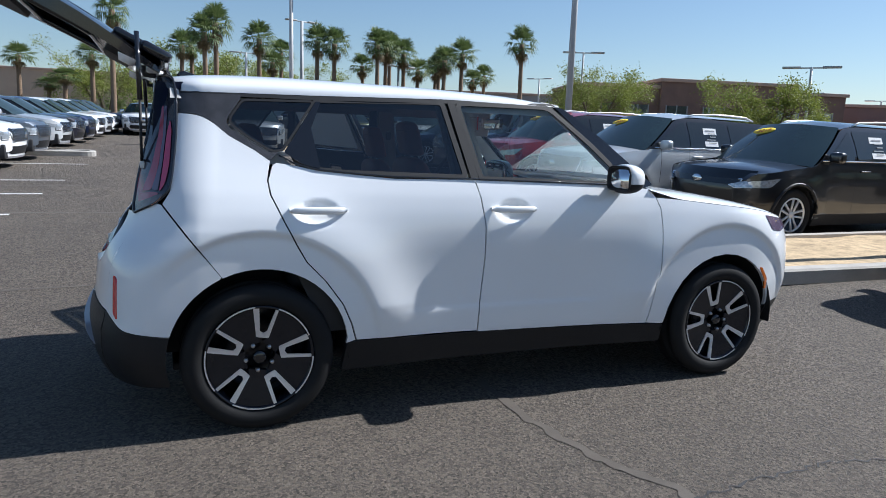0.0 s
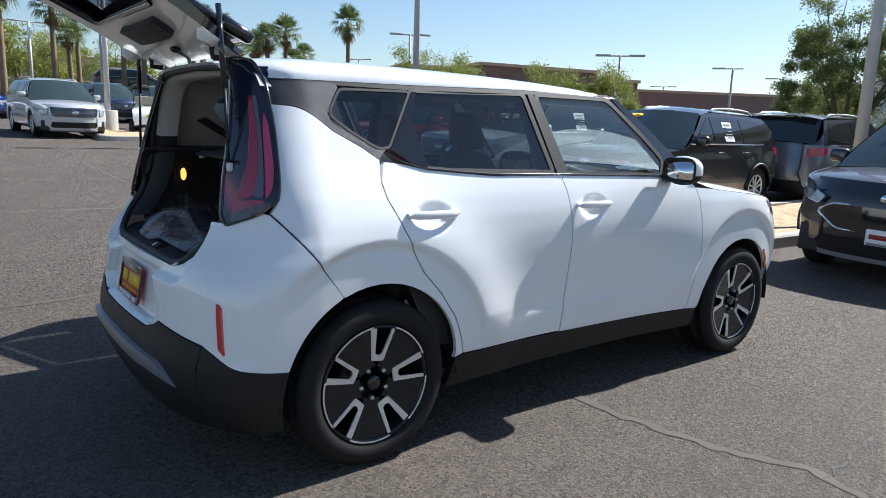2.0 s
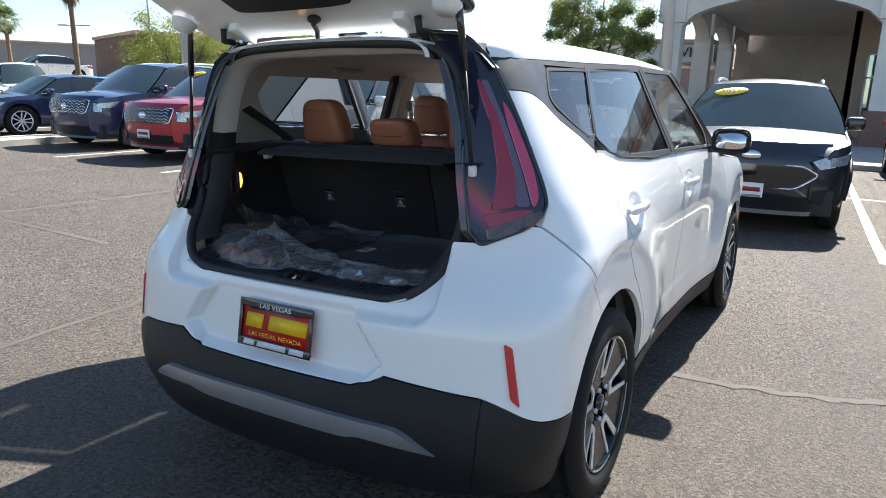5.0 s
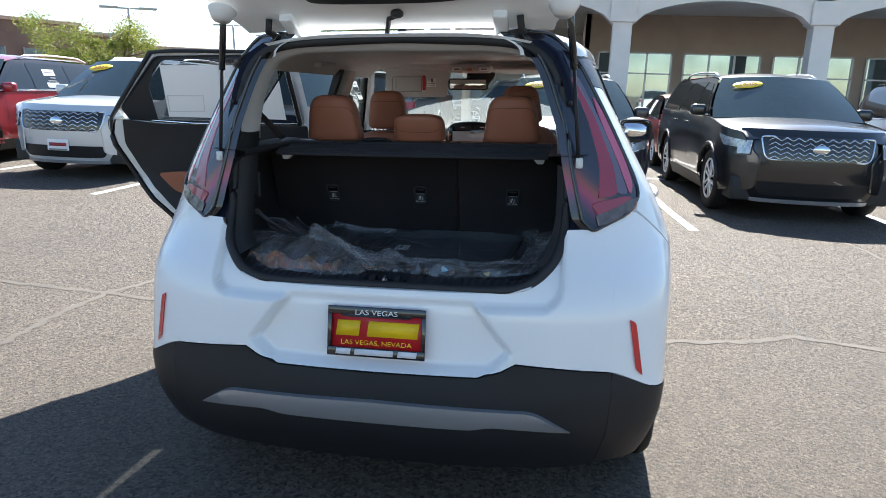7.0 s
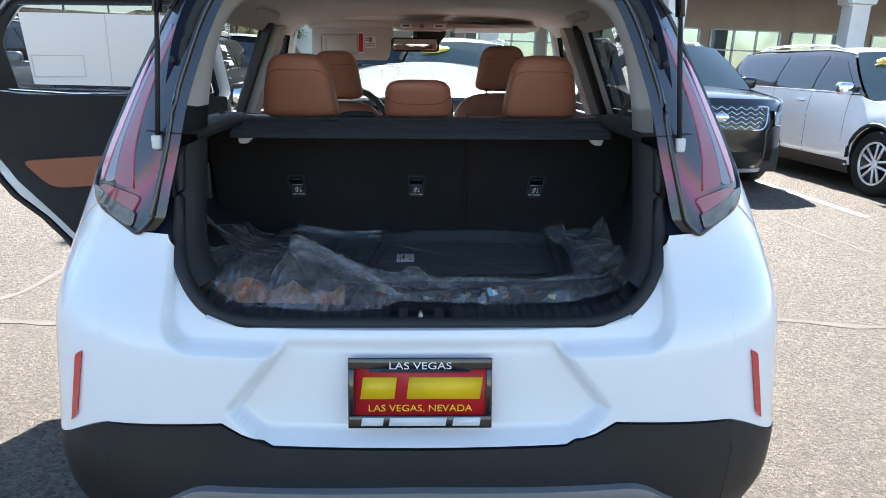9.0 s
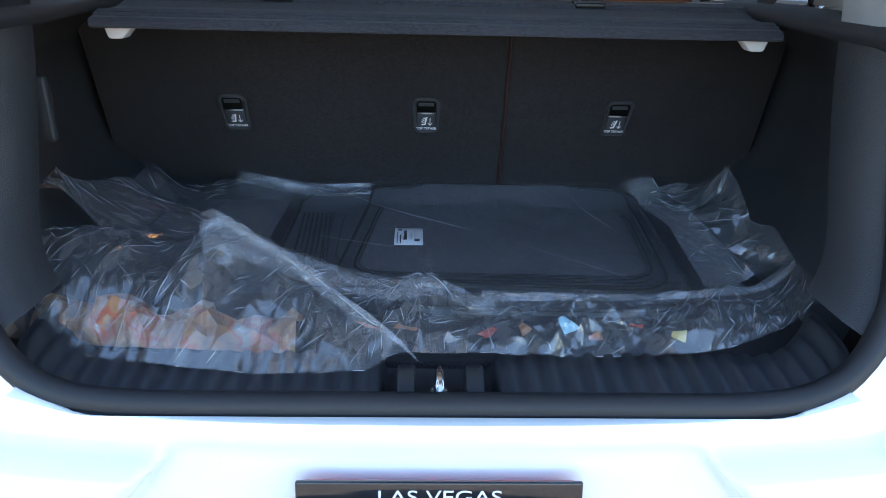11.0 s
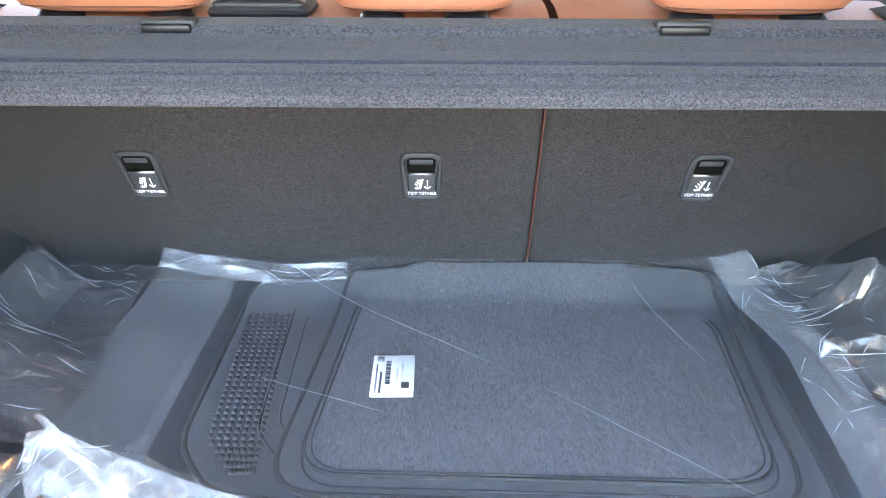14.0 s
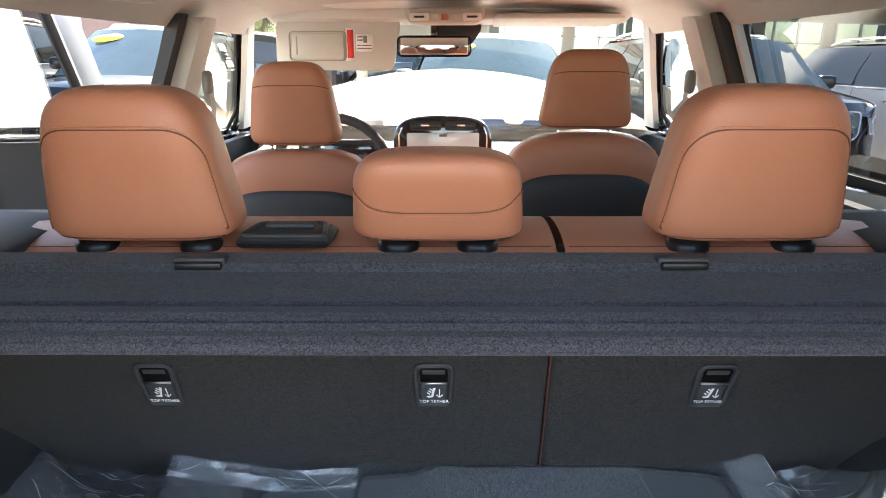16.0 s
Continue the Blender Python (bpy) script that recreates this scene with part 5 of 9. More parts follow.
for name, label, at, c, kw in (
    ("silver_suv", "silver-grey SUV facing across the lot", pose(2.25, 21.0, 0, 0, 0, -86), "silver", dict(H=1.66, hood=1.0)),
    ("white_saloon", "white saloon far across the lot", pose(-1.1, 31.8, 0, 0, 0, -92), "white", dict(sedan=True, H=1.46, hood=0.95, belt=0.98, rails=False)),
    ("blue_saloon", "bright blue saloon beside the white one", pose(1.1, 32.2, 0, 0, 0, -92), "blue", dict(sedan=True, H=1.46, hood=0.95, belt=0.98, rails=False)),
    ("blue_suv", "dark blue SUV behind the lamp post", pose(6.0, 31.6, 0, 0, 0, -84), "navy", {}),
    ("olive_suv", "olive green SUV behind the white golf cart", pose(8.15, 31.2, 0, 0, 0, -80), "olive", {}),
    ("olive_suv", "olive green SUV beside its twin", pose(10.7, 31.6, 0, 0, 0, -80), "olive", {}),
    ("white_suv", "small white SUV across the lot", pose(9.9, 25.0, 0, 0, 0, -92), "white", dict(L=4.3, W=1.8, H=1.62)),
    ("white_van", "tall white car behind the small white SUV", pose(13.2, 27.2, 0, 0, 0, -100), "white", dict(H=1.85)),
    ("navy_saloon", "dark blue saloon in the next row", pose(8.15, 15.75, 0, 0, 0, 174), "navy", dict(sedan=True, H=1.45, hood=0.94, belt=0.98, rails=False)),
    ("navy_suv", "dark blue SUV with a broad mesh grille", pose(8.35, 12.05, 0, 0, 0, 181), "navy", dict(L=4.95, W=1.95, H=1.75, hood=1.1, belt=1.16)),
    ("black_crossover", "black and white car on the display bank", pose(9.6, 41.5, 1.05, 0, 0, -10), "black", dict(H=1.6)),
    ("black_crossover", "black car with a white roof on the display bank", pose(16.6, 39.0, 1.05, 0, 0, -150), "charcoal", dict(H=1.6)),
    ("white_saloon", "low white car on the display bank", pose(20.4, 37.6, 1.05, 0, 0, 168), "white", dict(sedan=True, H=1.46, hood=0.95, belt=0.98, rails=False)),
    ("blue_saloon", "bright light-blue car beyond the display bank", pose(22.4, 33.0, 0.45, 0, 0, 168), "sky", dict(sedan=True, H=1.46, hood=0.95, belt=0.98, rails=False)),
    ("dark_pickup", "dark parked car under the showroom arches", pose(24.4, 1.6, 0, 0, 0, 100), "charcoal", dict(L=5.0, H=1.8)),
    ("white_suv", "white car parked under the service canopy", pose(30.5, 7.4, 0, 0, 0, 95), "white", {}),
    ("navy_suv", "dark SUV parked near the service canopy", pose(24.0, 7.2, 0, 0, 0, 184), "navy", {}),
):
    args = dict(L=4.6, W=1.86, H=1.70, sticker=False, plate=False, sill_clad=False)
    args.update(kw)
    lot_car(name, label, at, c, **args)


# ---- islands, posts, buildings ----
def island(name, outline, label, fill, h=0.15):
    isl = thing(name, label, "island", BG, kind="structure")
    n = len(outline)
    inner = []
    cx, cy = sum(p[0] for p in outline) / n, sum(p[1] for p in outline) / n
    rows = []
    area = sum(outline[i][0] * outline[(i + 1) % n][1] - outline[(i + 1) % n][0] * outline[i][1] for i in range(n))
    for i in list(range(n)) + [0]:
        a, b, p = Vector(outline[i - 1]), Vector(outline[(i + 1) % n]), Vector(outline[i])
        d = (b - a).normalized()
        no = Vector((-d.y, d.x)) * (1 if area > 0 else -1)
        q = p + no * 0.15
        inner.append((q.x, q.y))
        rows.append([(p.x, p.y, 0), (p.x, p.y, h - 0.02), (p.x + no.x * 0.02, p.y + no.y * 0.02, h), (q.x, q.y, h), (q.x, q.y, h - 0.05)])
    part("kerb", loft(rows), M["concrete"], isl, "pale concrete kerb", smooth=False)
    bm = sheet(inner[:-1], lambda x, y: Vector((x, y, h - 0.03 + 0.045 * noise.noise((x * 1.3, y * 1.3, 2)))), 0.25, 0)
    part("gravel", bm, fill, isl, "tan decomposed gravel")
    return isl


island("kerb_island", rounded([(4.9, 0.95, 0.3), (12.0, 0.80, 0.3), (12.0, 2.9, 0.3), (5.3, 2.75, 0.9)], 0.3, 6), "gravel-filled parking island with a concrete kerb", M["gravel"])
island("kerb_island", rounded([(4.35, 12.75, 0.45), (5.9, 13.15, 0.1), (11.0, 13.35, 0.2), (11.0, 14.0, 0.2), (5.9, 13.9, 0.2), (4.4, 13.6, 0.45)], 0.3, 5), "small pale kerbed island between parked cars", M["concrete"], 0.14)
island("kerb_island", rounded([(-2.0, 16.25, 0.35), (-2.1, 16.9, 0.35), (-7.4, 16.75, 0.2), (-7.4, 16.2, 0.2)], 0.3, 5), "narrow kerbed island in the row of cars", M["concrete"], 0.14)
island("kerb_island", rounded([(2.9, 18.1, 0.4), (4.75, 18.25, 0.5), (5.0, 20.0, 0.4), (4.4, 24.0, 0.4), (3.3, 24.0, 0.4)], 0.3, 5), "kerbed gravel island round a lamp post", M["gravel"], 0.15)


def golf_cart():
    cart = thing("golf_cart", "small white golf cart with a clear windscreen parked by the island", "golf cart", BG @ pose(5.25, 21.9, 0, 0, 0, -108))
    hood = loft([[(x, w * t, z + 0.05 * (1 - t * t)) for t in np.linspace(-1, 1, 9)] for x, z, w in ((0.35, 0.86, 0.50), (0.75, 0.80, 0.50), (1.02, 0.66, 0.47), (1.10, 0.45, 0.44), (1.08, 0.32, 0.42))])
    part("front_cowl", hood, M["white"], cart, "white plastic front cowl")
    part("floor_pan", box(-1.05, 1.0, -0.52, 0.52, 0.26, 0.36, 0.03), M["rubber"], cart)
    part("rear_body", box(-1.15, -0.25, -0.58, 0.58, 0.36, 0.78, 0.10, segments=3), M["white"], cart, "white rear body")
    part("seat", box(-0.70, -0.20, -0.52, 0.52, 0.78, 0.92, 0.05, segments=3), M["beige_seat"], cart)
    part("backrest", box(-0.82, -0.70, -0.52, 0.52, 0.95, 1.25, 0.05, segments=3), M["beige_seat"], cart)
    part("windscreen", loft([[(0.36, -0.46, 0.88), (0.36, 0.46, 0.88)], [(0.20, -0.46, 1.42), (0.20, 0.46, 1.42)]]), M["clear"], cart, "clear plastic windscreen")
    part("steering_wheel", tube([(0.12 + 0.06 * math.sin(a), 0.25 + 0.17 * math.cos(a), 1.0 + 0.13 * math.sin(a)) for a in np.linspace(0, 6.28, 18, endpoint=False)], 0.014, 6, closed=True), M["rubber"], cart)
    part("badge", lathe([(0, 0.01), (0.06, 0.01), (0.07, 0)], 18, axis="x", at=Matrix.Translation((1.06, 0, 0.62))), M["yellow"], cart, "plain yellow badge")
    for s in (-1, 1):
        part("screen_post", tube([(0.37, s * 0.48, 0.84), (0.20, s * 0.48, 1.44)], 0.016, 6), M["rubber"], cart)
        for x in (0.78, -0.85):
            part("wheel", lathe([(0.0, -0.08), (0.12, -0.09), (0.20, -0.10), (0.23, -0.07), (0.23, 0.07), (0.20, 0.10), (0.12, 0.08)], 24, at=Matrix.Translation((x, s * 0.50, 0.23))), M["tyre"], cart)


M["beige_seat"] = surface("beige_vinyl", (0.48, 0.42, 0.33), 0.6, vary=0.08)
golf_cart()
M["pole"] = surface("pale_grey_pole_paint", (0.48, 0.48, 0.48), 0.5, vary=0.08, scale=3)


def street_lamp(x, y, h, heads=2, base=True, turn=0.0, thick=0.075):
    lamp = thing("street_lamp", "tall pale grey car-park lamp post with flat heads", "lamp post", pose(x, y, 0.031 * y, 0, 0, turn), "lamp posts on the lot")
    h -= 0.031 * y
    z0 = 0.75 if base else 0
    if base:
        part("footing", lathe([(0.0, z0), (0.28, z0), (0.30, z0 - 0.03), (0.30, 0.0)], 24, "z"), M["concrete"], lamp, "round concrete footing")
    part("post", tube([(0, 0, z0), (0, 0, h)], [thick, thick * 0.72], 10), M["pole"], lamp)
    part("arm", box(-0.55, 0.55, -0.03, 0.03, h - 0.06, h, 0.01), M["pole"], lamp)
    for s in ((-1, 1) if heads == 2 else (1,)):
        part("lamp_head", box(s * 0.75 - 0.35, s * 0.75 + 0.35, -0.16, 0.16, h - 0.05, h + 0.03, 0.02), M["pole"], lamp, "flat rectangular lamp head")
    return lamp


for x, y, h, heads, base, turn, thick in ((9.55, 1.25, 6.2, 2, True, 90, 0.085), (11.36, 15.0, 9.5, 2, True, 0, 0.11), (4.0, 22.2, 6.6, 2, True, 0, 0.09), (24.6, 17.7, 4.75, 2, False, 130, 0.07), (20.6, 28.7, 6.1, 2, False, 150, 0.07), (36.0, 18.8, 5.1, 1, False, 120, 0.08), (45.0, 20.4, 5.2, 1, False, 120, 0.08), (50.5, 33.5, 5.3, 2, False, 120, 0.08), (7.7, 40.4, 8.1, 2, False, 20, 0.13), (7.6, 58, 7.6, 1, False, 0, 0.1), (12.3, 35.1, 5.3, 2, False, 20, 0.09), (5.0, 46.5, 6.6, 2, False, 0, 0.1), (29.0, 48.2, 6.5, 2, False, 130, 0.09), (33, 24.6, 4.5, 1, False, 100, 0.06)):
    street_lamp(x, y, h, heads, base, turn, thick)

M["stucco"] = surface("pale_stucco", (0.78, 0.74, 0.69), 0.9, vary=0.10, scale=1.2, grain=0.5, grain_scale=60)
M["cornice"] = surface("tan_pink_cornice", (0.52, 0.36, 0.28), 0.85, vary=0.10, scale=2)
M["brown"] = surface("brown_block_wall", (0.22, 0.135, 0.105), 0.9, vary=0.16, scale=1.5, grain=0.5, grain_scale=30)
M["brown_low"] = surface("mauve_brown_wall", (0.26, 0.175, 0.155), 0.9, vary=0.10, scale=0.8)
M["tan_wall"] = surface("tan_wall", (0.48, 0.36, 0.27), 0.9, vary=0.1, scale=0.6)
M["grey_wall"] = surface("grey_wall", (0.36, 0.33, 0.31), 0.9, vary=0.1, scale=0.6)
M["shop_glass"] = surface("shop_glass", (0.30, 0.37, 0.38), 0.03, 0.9, vary=0.35, scale=0.9)
# pale stucco darkened and warmed: the arcade's shade is put into this colour
M["stucco_shaded"] = surface("tan_stucco", (0.40, 0.31, 0.245), 0.9, vary=0.12, scale=1.1, grain=0.5, grain_scale=60)
M["alu"] = surface("window_aluminium", (0.35, 0.35, 0.36), 0.35, 0.8, vary=0.08)
M["dark_sign"] = surface("dark_sign_letters", (0.03, 0.03, 0.035), 0.5)


def arch_wall(spans, spring, crown, z1, col_w):
    """Outlines of a wall with arched openings between columns, as pieces over each opening: (y, z) in the wall's plane."""
    out = []
    for a, b in spans:
        n = 16
        curve = [(a + (b - a) * k / n, spring + (crown - spring) * math.sqrt(max(1 - (2 * k / n - 1) ** 2, 0)) ** 1.2) for k in range(n + 1)]
        out.append(curve + [(b, z1), (a, z1)])
    return out


def showroom():
    b = thing("showroom", "pale stucco car showroom with an arched arcade and tan cornice", "building", BG)
    x0, x1 = 21.7, 22.35
    cols = [4.15 - 6.15 * k for k in range(7)]
    w = 0.62
    for c in cols:
        col = part("column", box(x0, x1, c - w / 2, c + w / 2, 0.0, 3.70, 0.02), M["stucco"], b, smooth=False)
        part("capital", box(x0 - 0.10, x1 + 0.10, c - w / 2 - 0.12, c + w / 2 + 0.12, 3.70, 4.42, 0.03), M["stucco"], col, smooth=False)
        part("plinth", box(x0 - 0.12, x1 + 0.12, c - w / 2 - 0.14, c + w / 2 + 0.14, 0.0, 1.15, 0.03), M["brown"], col, smooth=False)
    for a, c in zip(cols[1:], cols):
        for o in arch_wall([(a + w / 2, c - w / 2)], 3.62, 4.40, 4.85, w):
            part("arch", prism(o, x0 + 0.05, x1 - 0.05, plane="yz"), M["stucco"], b, smooth=False)
    y_lo, y_hi = cols[-1] - 1, 4.15 + w / 2
    part("frieze", box(x0 + 0.02, x1 - 0.02, y_lo, y_hi, 4.85, 5.05), M["stucco"], b, smooth=False)
    for k, (z0, z1, o) in enumerate(((4.95, 5.08, 0.10), (5.08, 5.26, 0.22), (5.26, 5.50, 0.36))):
        part("cornice", box(x0 - o, x1 + 0.1, y_lo, y_hi + o, z0, z1, 0.02), M["cornice"], b, smooth=False)
    part("parapet", box(x0 + 0.1, x1, y_lo, y_hi, 5.5, 6.1), M["stucco"], b, smooth=False)
    # side of the drive-through porch, its columns running back
    for k in range(1, 4):
        x = 22 + 5.2 * k
        part("column", box(x - 0.31, x + 0.31, 4.15 - w / 2, 4.15 + w / 2, 0, 3.7, 0.02), M["stucco"], b, smooth=False)
    for k in range(3):
        o = arch_wall([(22.31 + 5.2 * k, 26.89 + 5.2 * k)], 3.45, 4.25, 4.85, w)[0]
        part("arch", prism(o, 4.15 - 0.25, 4.15 + 0.25), M["stucco"], b, smooth=False)
    for z0, z1, o in ((4.85, 5.08, 0.05), (5.08, 5.26, 0.2), (5.26, 5.50, 0.34)):
        part("cornice", box(x1, 38.5, 3.6, 4.46 + o, z0, z1, 0.02), M["cornice"] if o > 0.1 else M["stucco"], b, smooth=False)
    part("porch_roof", box(x1, 38.5, y_lo, 4.2, 4.55, 4.80), M["stucco"], b, smooth=False)
    part("back_wall", box(27.6, 27.9, y_lo, -0.9, 0, 4.6), M["stucco_shaded"], b, smooth=False)
    part("back_wall", box(38.0, 38.3, -0.9, 4.2, 0, 4.6), M["stucco"], b, smooth=False)
    part("side_wall", box(27.6, 38.2, -1.1, -0.9, 0, 4.6), M["stucco"], b, smooth=False)
    for k in range(9):
        y1 = -1.5 - 3.4 * k
        if y1 - 2.9 < y_lo:
            break
        win = part("window", box(27.56, 27.60, y1 - 2.9, y1, 0.75, 3.05), M["shop_glass"], b, "large shop window mirroring palms and sky", smooth=False)
        for j in range(4):
            yy = y1 - 2.9 * j / 3
            part("mullion", box(27.50, 27.58, yy - 0.035, yy + 0.035, 0.72, 3.08), M["alu"], win, smooth=False)
        for zz in (0.74, 2.25, 3.06):
            part("transom", box(27.50, 27.58, y1 - 2.93, y1 + 0.03, zz - 0.03, zz + 0.03), M["alu"], win, smooth=False)
    part("pavement_step", box(14.6, 27.6, y_lo, -1.4, 0.0, 0.12, 0.02), M["concrete"], b, smooth=False)
    return b


def service_porch():
    b = thing("service_porch", "lower stucco service canopy on square columns", "building", BG)
    part("fascia", box(32.0, 40.0, 4.6, 10.0, 2.95, 3.75, 0.03), M["stucco"], b, smooth=False)
    part("cornice", box(31.85, 40.0, 4.6, 10.15, 3.75, 3.95, 0.03), M["cornice"], b, smooth=False)
    for x in (32.4, 39):
        for y in (9.6, 5.2):
            part("column", box(x - 0.35, x + 0.35, y - 0.35, y + 0.35, 0, 2.95, 0.02), M["stucco"], b, smooth=False)
    at = Matrix(((0, 0, -1, 31.93), (-1, 0, 0, 5.9), (0, 1, 0, 3.35), (0, 0, 0, 1)))
    lettering("SERVICE", 0.62, M["dark_sign"], b, at, "dark raised letters", 0.03)
    return b


showroom()
service_porch()


def long_block(name, label, a, b, depth, h, wall, step=None, windows=0, trim="cornice"):
    """A flat-roofed building whose front runs from a to b."""
    a, b = Vector((*a, 0)), Vector((*b, 0))
    d = (b - a)
    L = d.length
    at = Matrix.Translation(a) @ Matrix.Rotation(math.atan2(d.y, d.x), 4, "Z")
    t = thing(name, label, "building", BG @ at)
    part("wall", box(0, L, 0, depth, 0, h), M[wall], t, smooth=False)
    part("coping", box(-0.15, L + 0.15, -0.15, depth, h, h + 0.22, 0.03), M[trim], t, smooth=False)
    if step:
        s0, s1, up = step
        part("raised_wall", box(L * s0, L * s1, -0.4, depth, 0, h + up), M[wall], t, smooth=False)
        part("coping", box(L * s0 - 0.15, L * s1 + 0.15, -0.55, depth, h + up, h + up + 0.22, 0.03), M[trim], t, smooth=False)
    for k in range(windows):
        x = L * (k + 0.6) / (windows + 0.2)
        y = -0.42 if step and L * step[0] < x < L * step[1] else -0.02
        w = part("window", box(x - 0.7, x + 0.7, y - 0.05, y + 0.02, 1.9, 2.9), M["shop_glass"], t, smooth=False)
        for j in (-0.7, 0, 0.7):
            part("mullion", box(x + j - 0.04, x + j + 0.04, y - 0.08, y - 0.03, 1.86, 2.94), M["alu"], w, smooth=False)
    return t


long_block("brown_building", "flat-roofed brown block building behind desert trees", (25.5, 36.6), (42.0, 29.9), 12, 4.0, "brown", (0.30, 0.80, 0.45), 7)
long_block("low_building", "long low mauve-brown building beyond the lot", (46.0, 35.0), (62.0, 6.0), 10, 3.6, "brown_low", (0.45, 0.7, 0.3), 0)
long_block("tan_building", "wide tan flat-roofed building in the distance", (-30.0, 84.0), (15.5, 75.5), 14, 4.3, "tan_wall", None, 0)
long_block("grey_building", "wide grey flat-roofed building in the distance", (27.0, 70.0), (62.0, 48.0), 14, 4.2, "grey_wall", None, 0)
display = tagged(thing("display_bank", "raised gravel bank with cars displayed on it", "bank", BG), kind="structure")
part("bank", box(-9, 11.5, -3.0, 5.0, 0, 1.05, 0.25, at=pose(14.6, 40.2, 0, 0, 0, -19)), M["gravel"], display)


# ---- palms and trees ----
M["trunk_palm"] = surface("palm_trunk_bark", (0.21, 0.145, 0.095), 0.95, vary=0.35, scale=9, grain=1.0, grain_scale=40)
M["bark"] = surface("grey_brown_bark", (0.16, 0.12, 0.08), 0.95, vary=0.3, scale=8, grain=0.8, grain_scale=50)


def leaf_material(name, color, back):
    m, n, l, b = nodes_of(name)
    b.inputs["Roughness"].default_value = 0.6
    geo, info = n.new("ShaderNodeNewGeometry"), n.new("ShaderNodeObjectInfo")
    ramp = n.new("ShaderNodeMix")
    ramp.data_type = "RGBA"
    ramp.inputs["A"].default_value, ramp.inputs["B"].default_value = (*color, 1), (*back, 1)
    l.new(geo.outputs["Random Per Island"], ramp.inputs["Factor"])
    l.new(ramp.outputs["Result"], b.inputs["Base Color"])
    thin = n.new("ShaderNodeBsdfTranslucent")
    l.new(ramp.outputs["Result"], thin.inputs["Color"])
    mix = n.new("ShaderNodeMixShader")
    mix.inputs[0].default_value = 0.35
    l.new(b.outputs[0], mix.inputs[1]), l.new(thin.outputs[0], mix.inputs[2])
    l.new(mix.outputs[0], n["Material Output"].inputs["Surface"])
    return m


M["frond"] = leaf_material("palm_frond", (0.07, 0.115, 0.035), (0.16, 0.20, 0.07))
M["dry"] = leaf_material("dry_frond", (0.16, 0.11, 0.05), (0.24, 0.17, 0.08))
M["leaf"] = leaf_material("yellow_green_leaves", (0.15, 0.18, 0.03), (0.30, 0.33, 0.07))
M["leaf_dark"] = leaf_material("green_leaves", (0.11, 0.15, 0.035), (0.22, 0.26, 0.08))


def fan(verts, faces, root, way, size, rng, droop=0.3):
    """One fan leaf: a stalk and a pleated fan of narrow blades."""
    way = way.normalized()
    up = Vector((0, 0, 1))
    across = way.cross(up)
    across = across.normalized() if across.length > 0.1 else Vector((1, 0, 0))
    over = across.cross(way).normalized()
    tip = root + way * size * 0.5
    k = len(verts)
    verts += [root + across * 0.02, root - across * 0.02, tip - across * 0.015, tip + across * 0.015]
    faces.append((k, k + 1, k + 2, k + 3))
    n = 13
    for i in range(n):
        a = radians(-78 + 156 * i / (n - 1)) + rng.uniform(-0.05, 0.05)
        d = (way * math.cos(a) + across * math.sin(a)).normalized()
        reach = size * (0.62 + 0.18 * math.cos(a)) * rng.uniform(0.85, 1.1)
        e = tip + d * reach * 0.6 + over * 0.03
        end = tip + d * reach + Vector((0, 0, -droop * reach * rng.uniform(0.5, 1.2)))
        side_way = d.cross(over).normalized() * 0.035 * size
        k = len(verts)
        verts += [tip + side_way * 0.3, tip - side_way * 0.3, e - side_way, e + side_way, end]
        faces += [(k, k + 1, k + 2, k + 3), (k + 3, k + 2, k + 4)]


def palm(kind, seed, h):
    """A desert fan palm with a skirt of old leaf bases."""
    rng = random.Random(seed)
    t = thing("palm_tree", "tall fan palm with a slim rough trunk", "palm", group="row of fan palms")
    lean = rng.uniform(-0.25, 0.25), rng.uniform(-0.25, 0.25)
    pts, rad = [], []
    for k in range(15):
        u = k / 14
        pts.append((lean[0] * u * u, lean[1] * u * u, h * u))
        rad.append(0.19 - 0.06 * u + 0.05 * max(0, 1 - u * 8) + (0.012 if k % 2 else 0) + (0.05 if u > 0.9 else 0))
    part("trunk", tube(pts, rad, 9), M["trunk_palm"], t)
    top = Vector(pts[-1])
    for name, count, lo, hi, size, mat in (("crown", 34, -30, 80, 1.0, "frond"), ("dry_skirt", 14, -80, -45, 0.6, "dry")):
        verts, faces = [], []
        for k in range(count):
            az = k * 2.399 + rng.uniform(-0.2, 0.2)
            el = radians(lo + (hi - lo) * ((k + 0.5) / count) + rng.uniform(-8, 8))
            way = Vector((math.cos(az) * math.cos(el), math.sin(az) * math.cos(el), math.sin(el)))
            fan(verts, faces, top + Vector((0, 0, -0.25 if name == "dry_skirt" else -0.05)) + way * 0.12, way, size * rng.uniform(0.85, 1.1), rng, 0.45 if el < 0.3 else 0.2)
        me = bpy.data.meshes.new(name)
        me.from_pydata([tuple(v) for v in verts], [], faces)
        me.materials.append(M[mat])
        o = new(name, me)
        o.parent = t
    return t


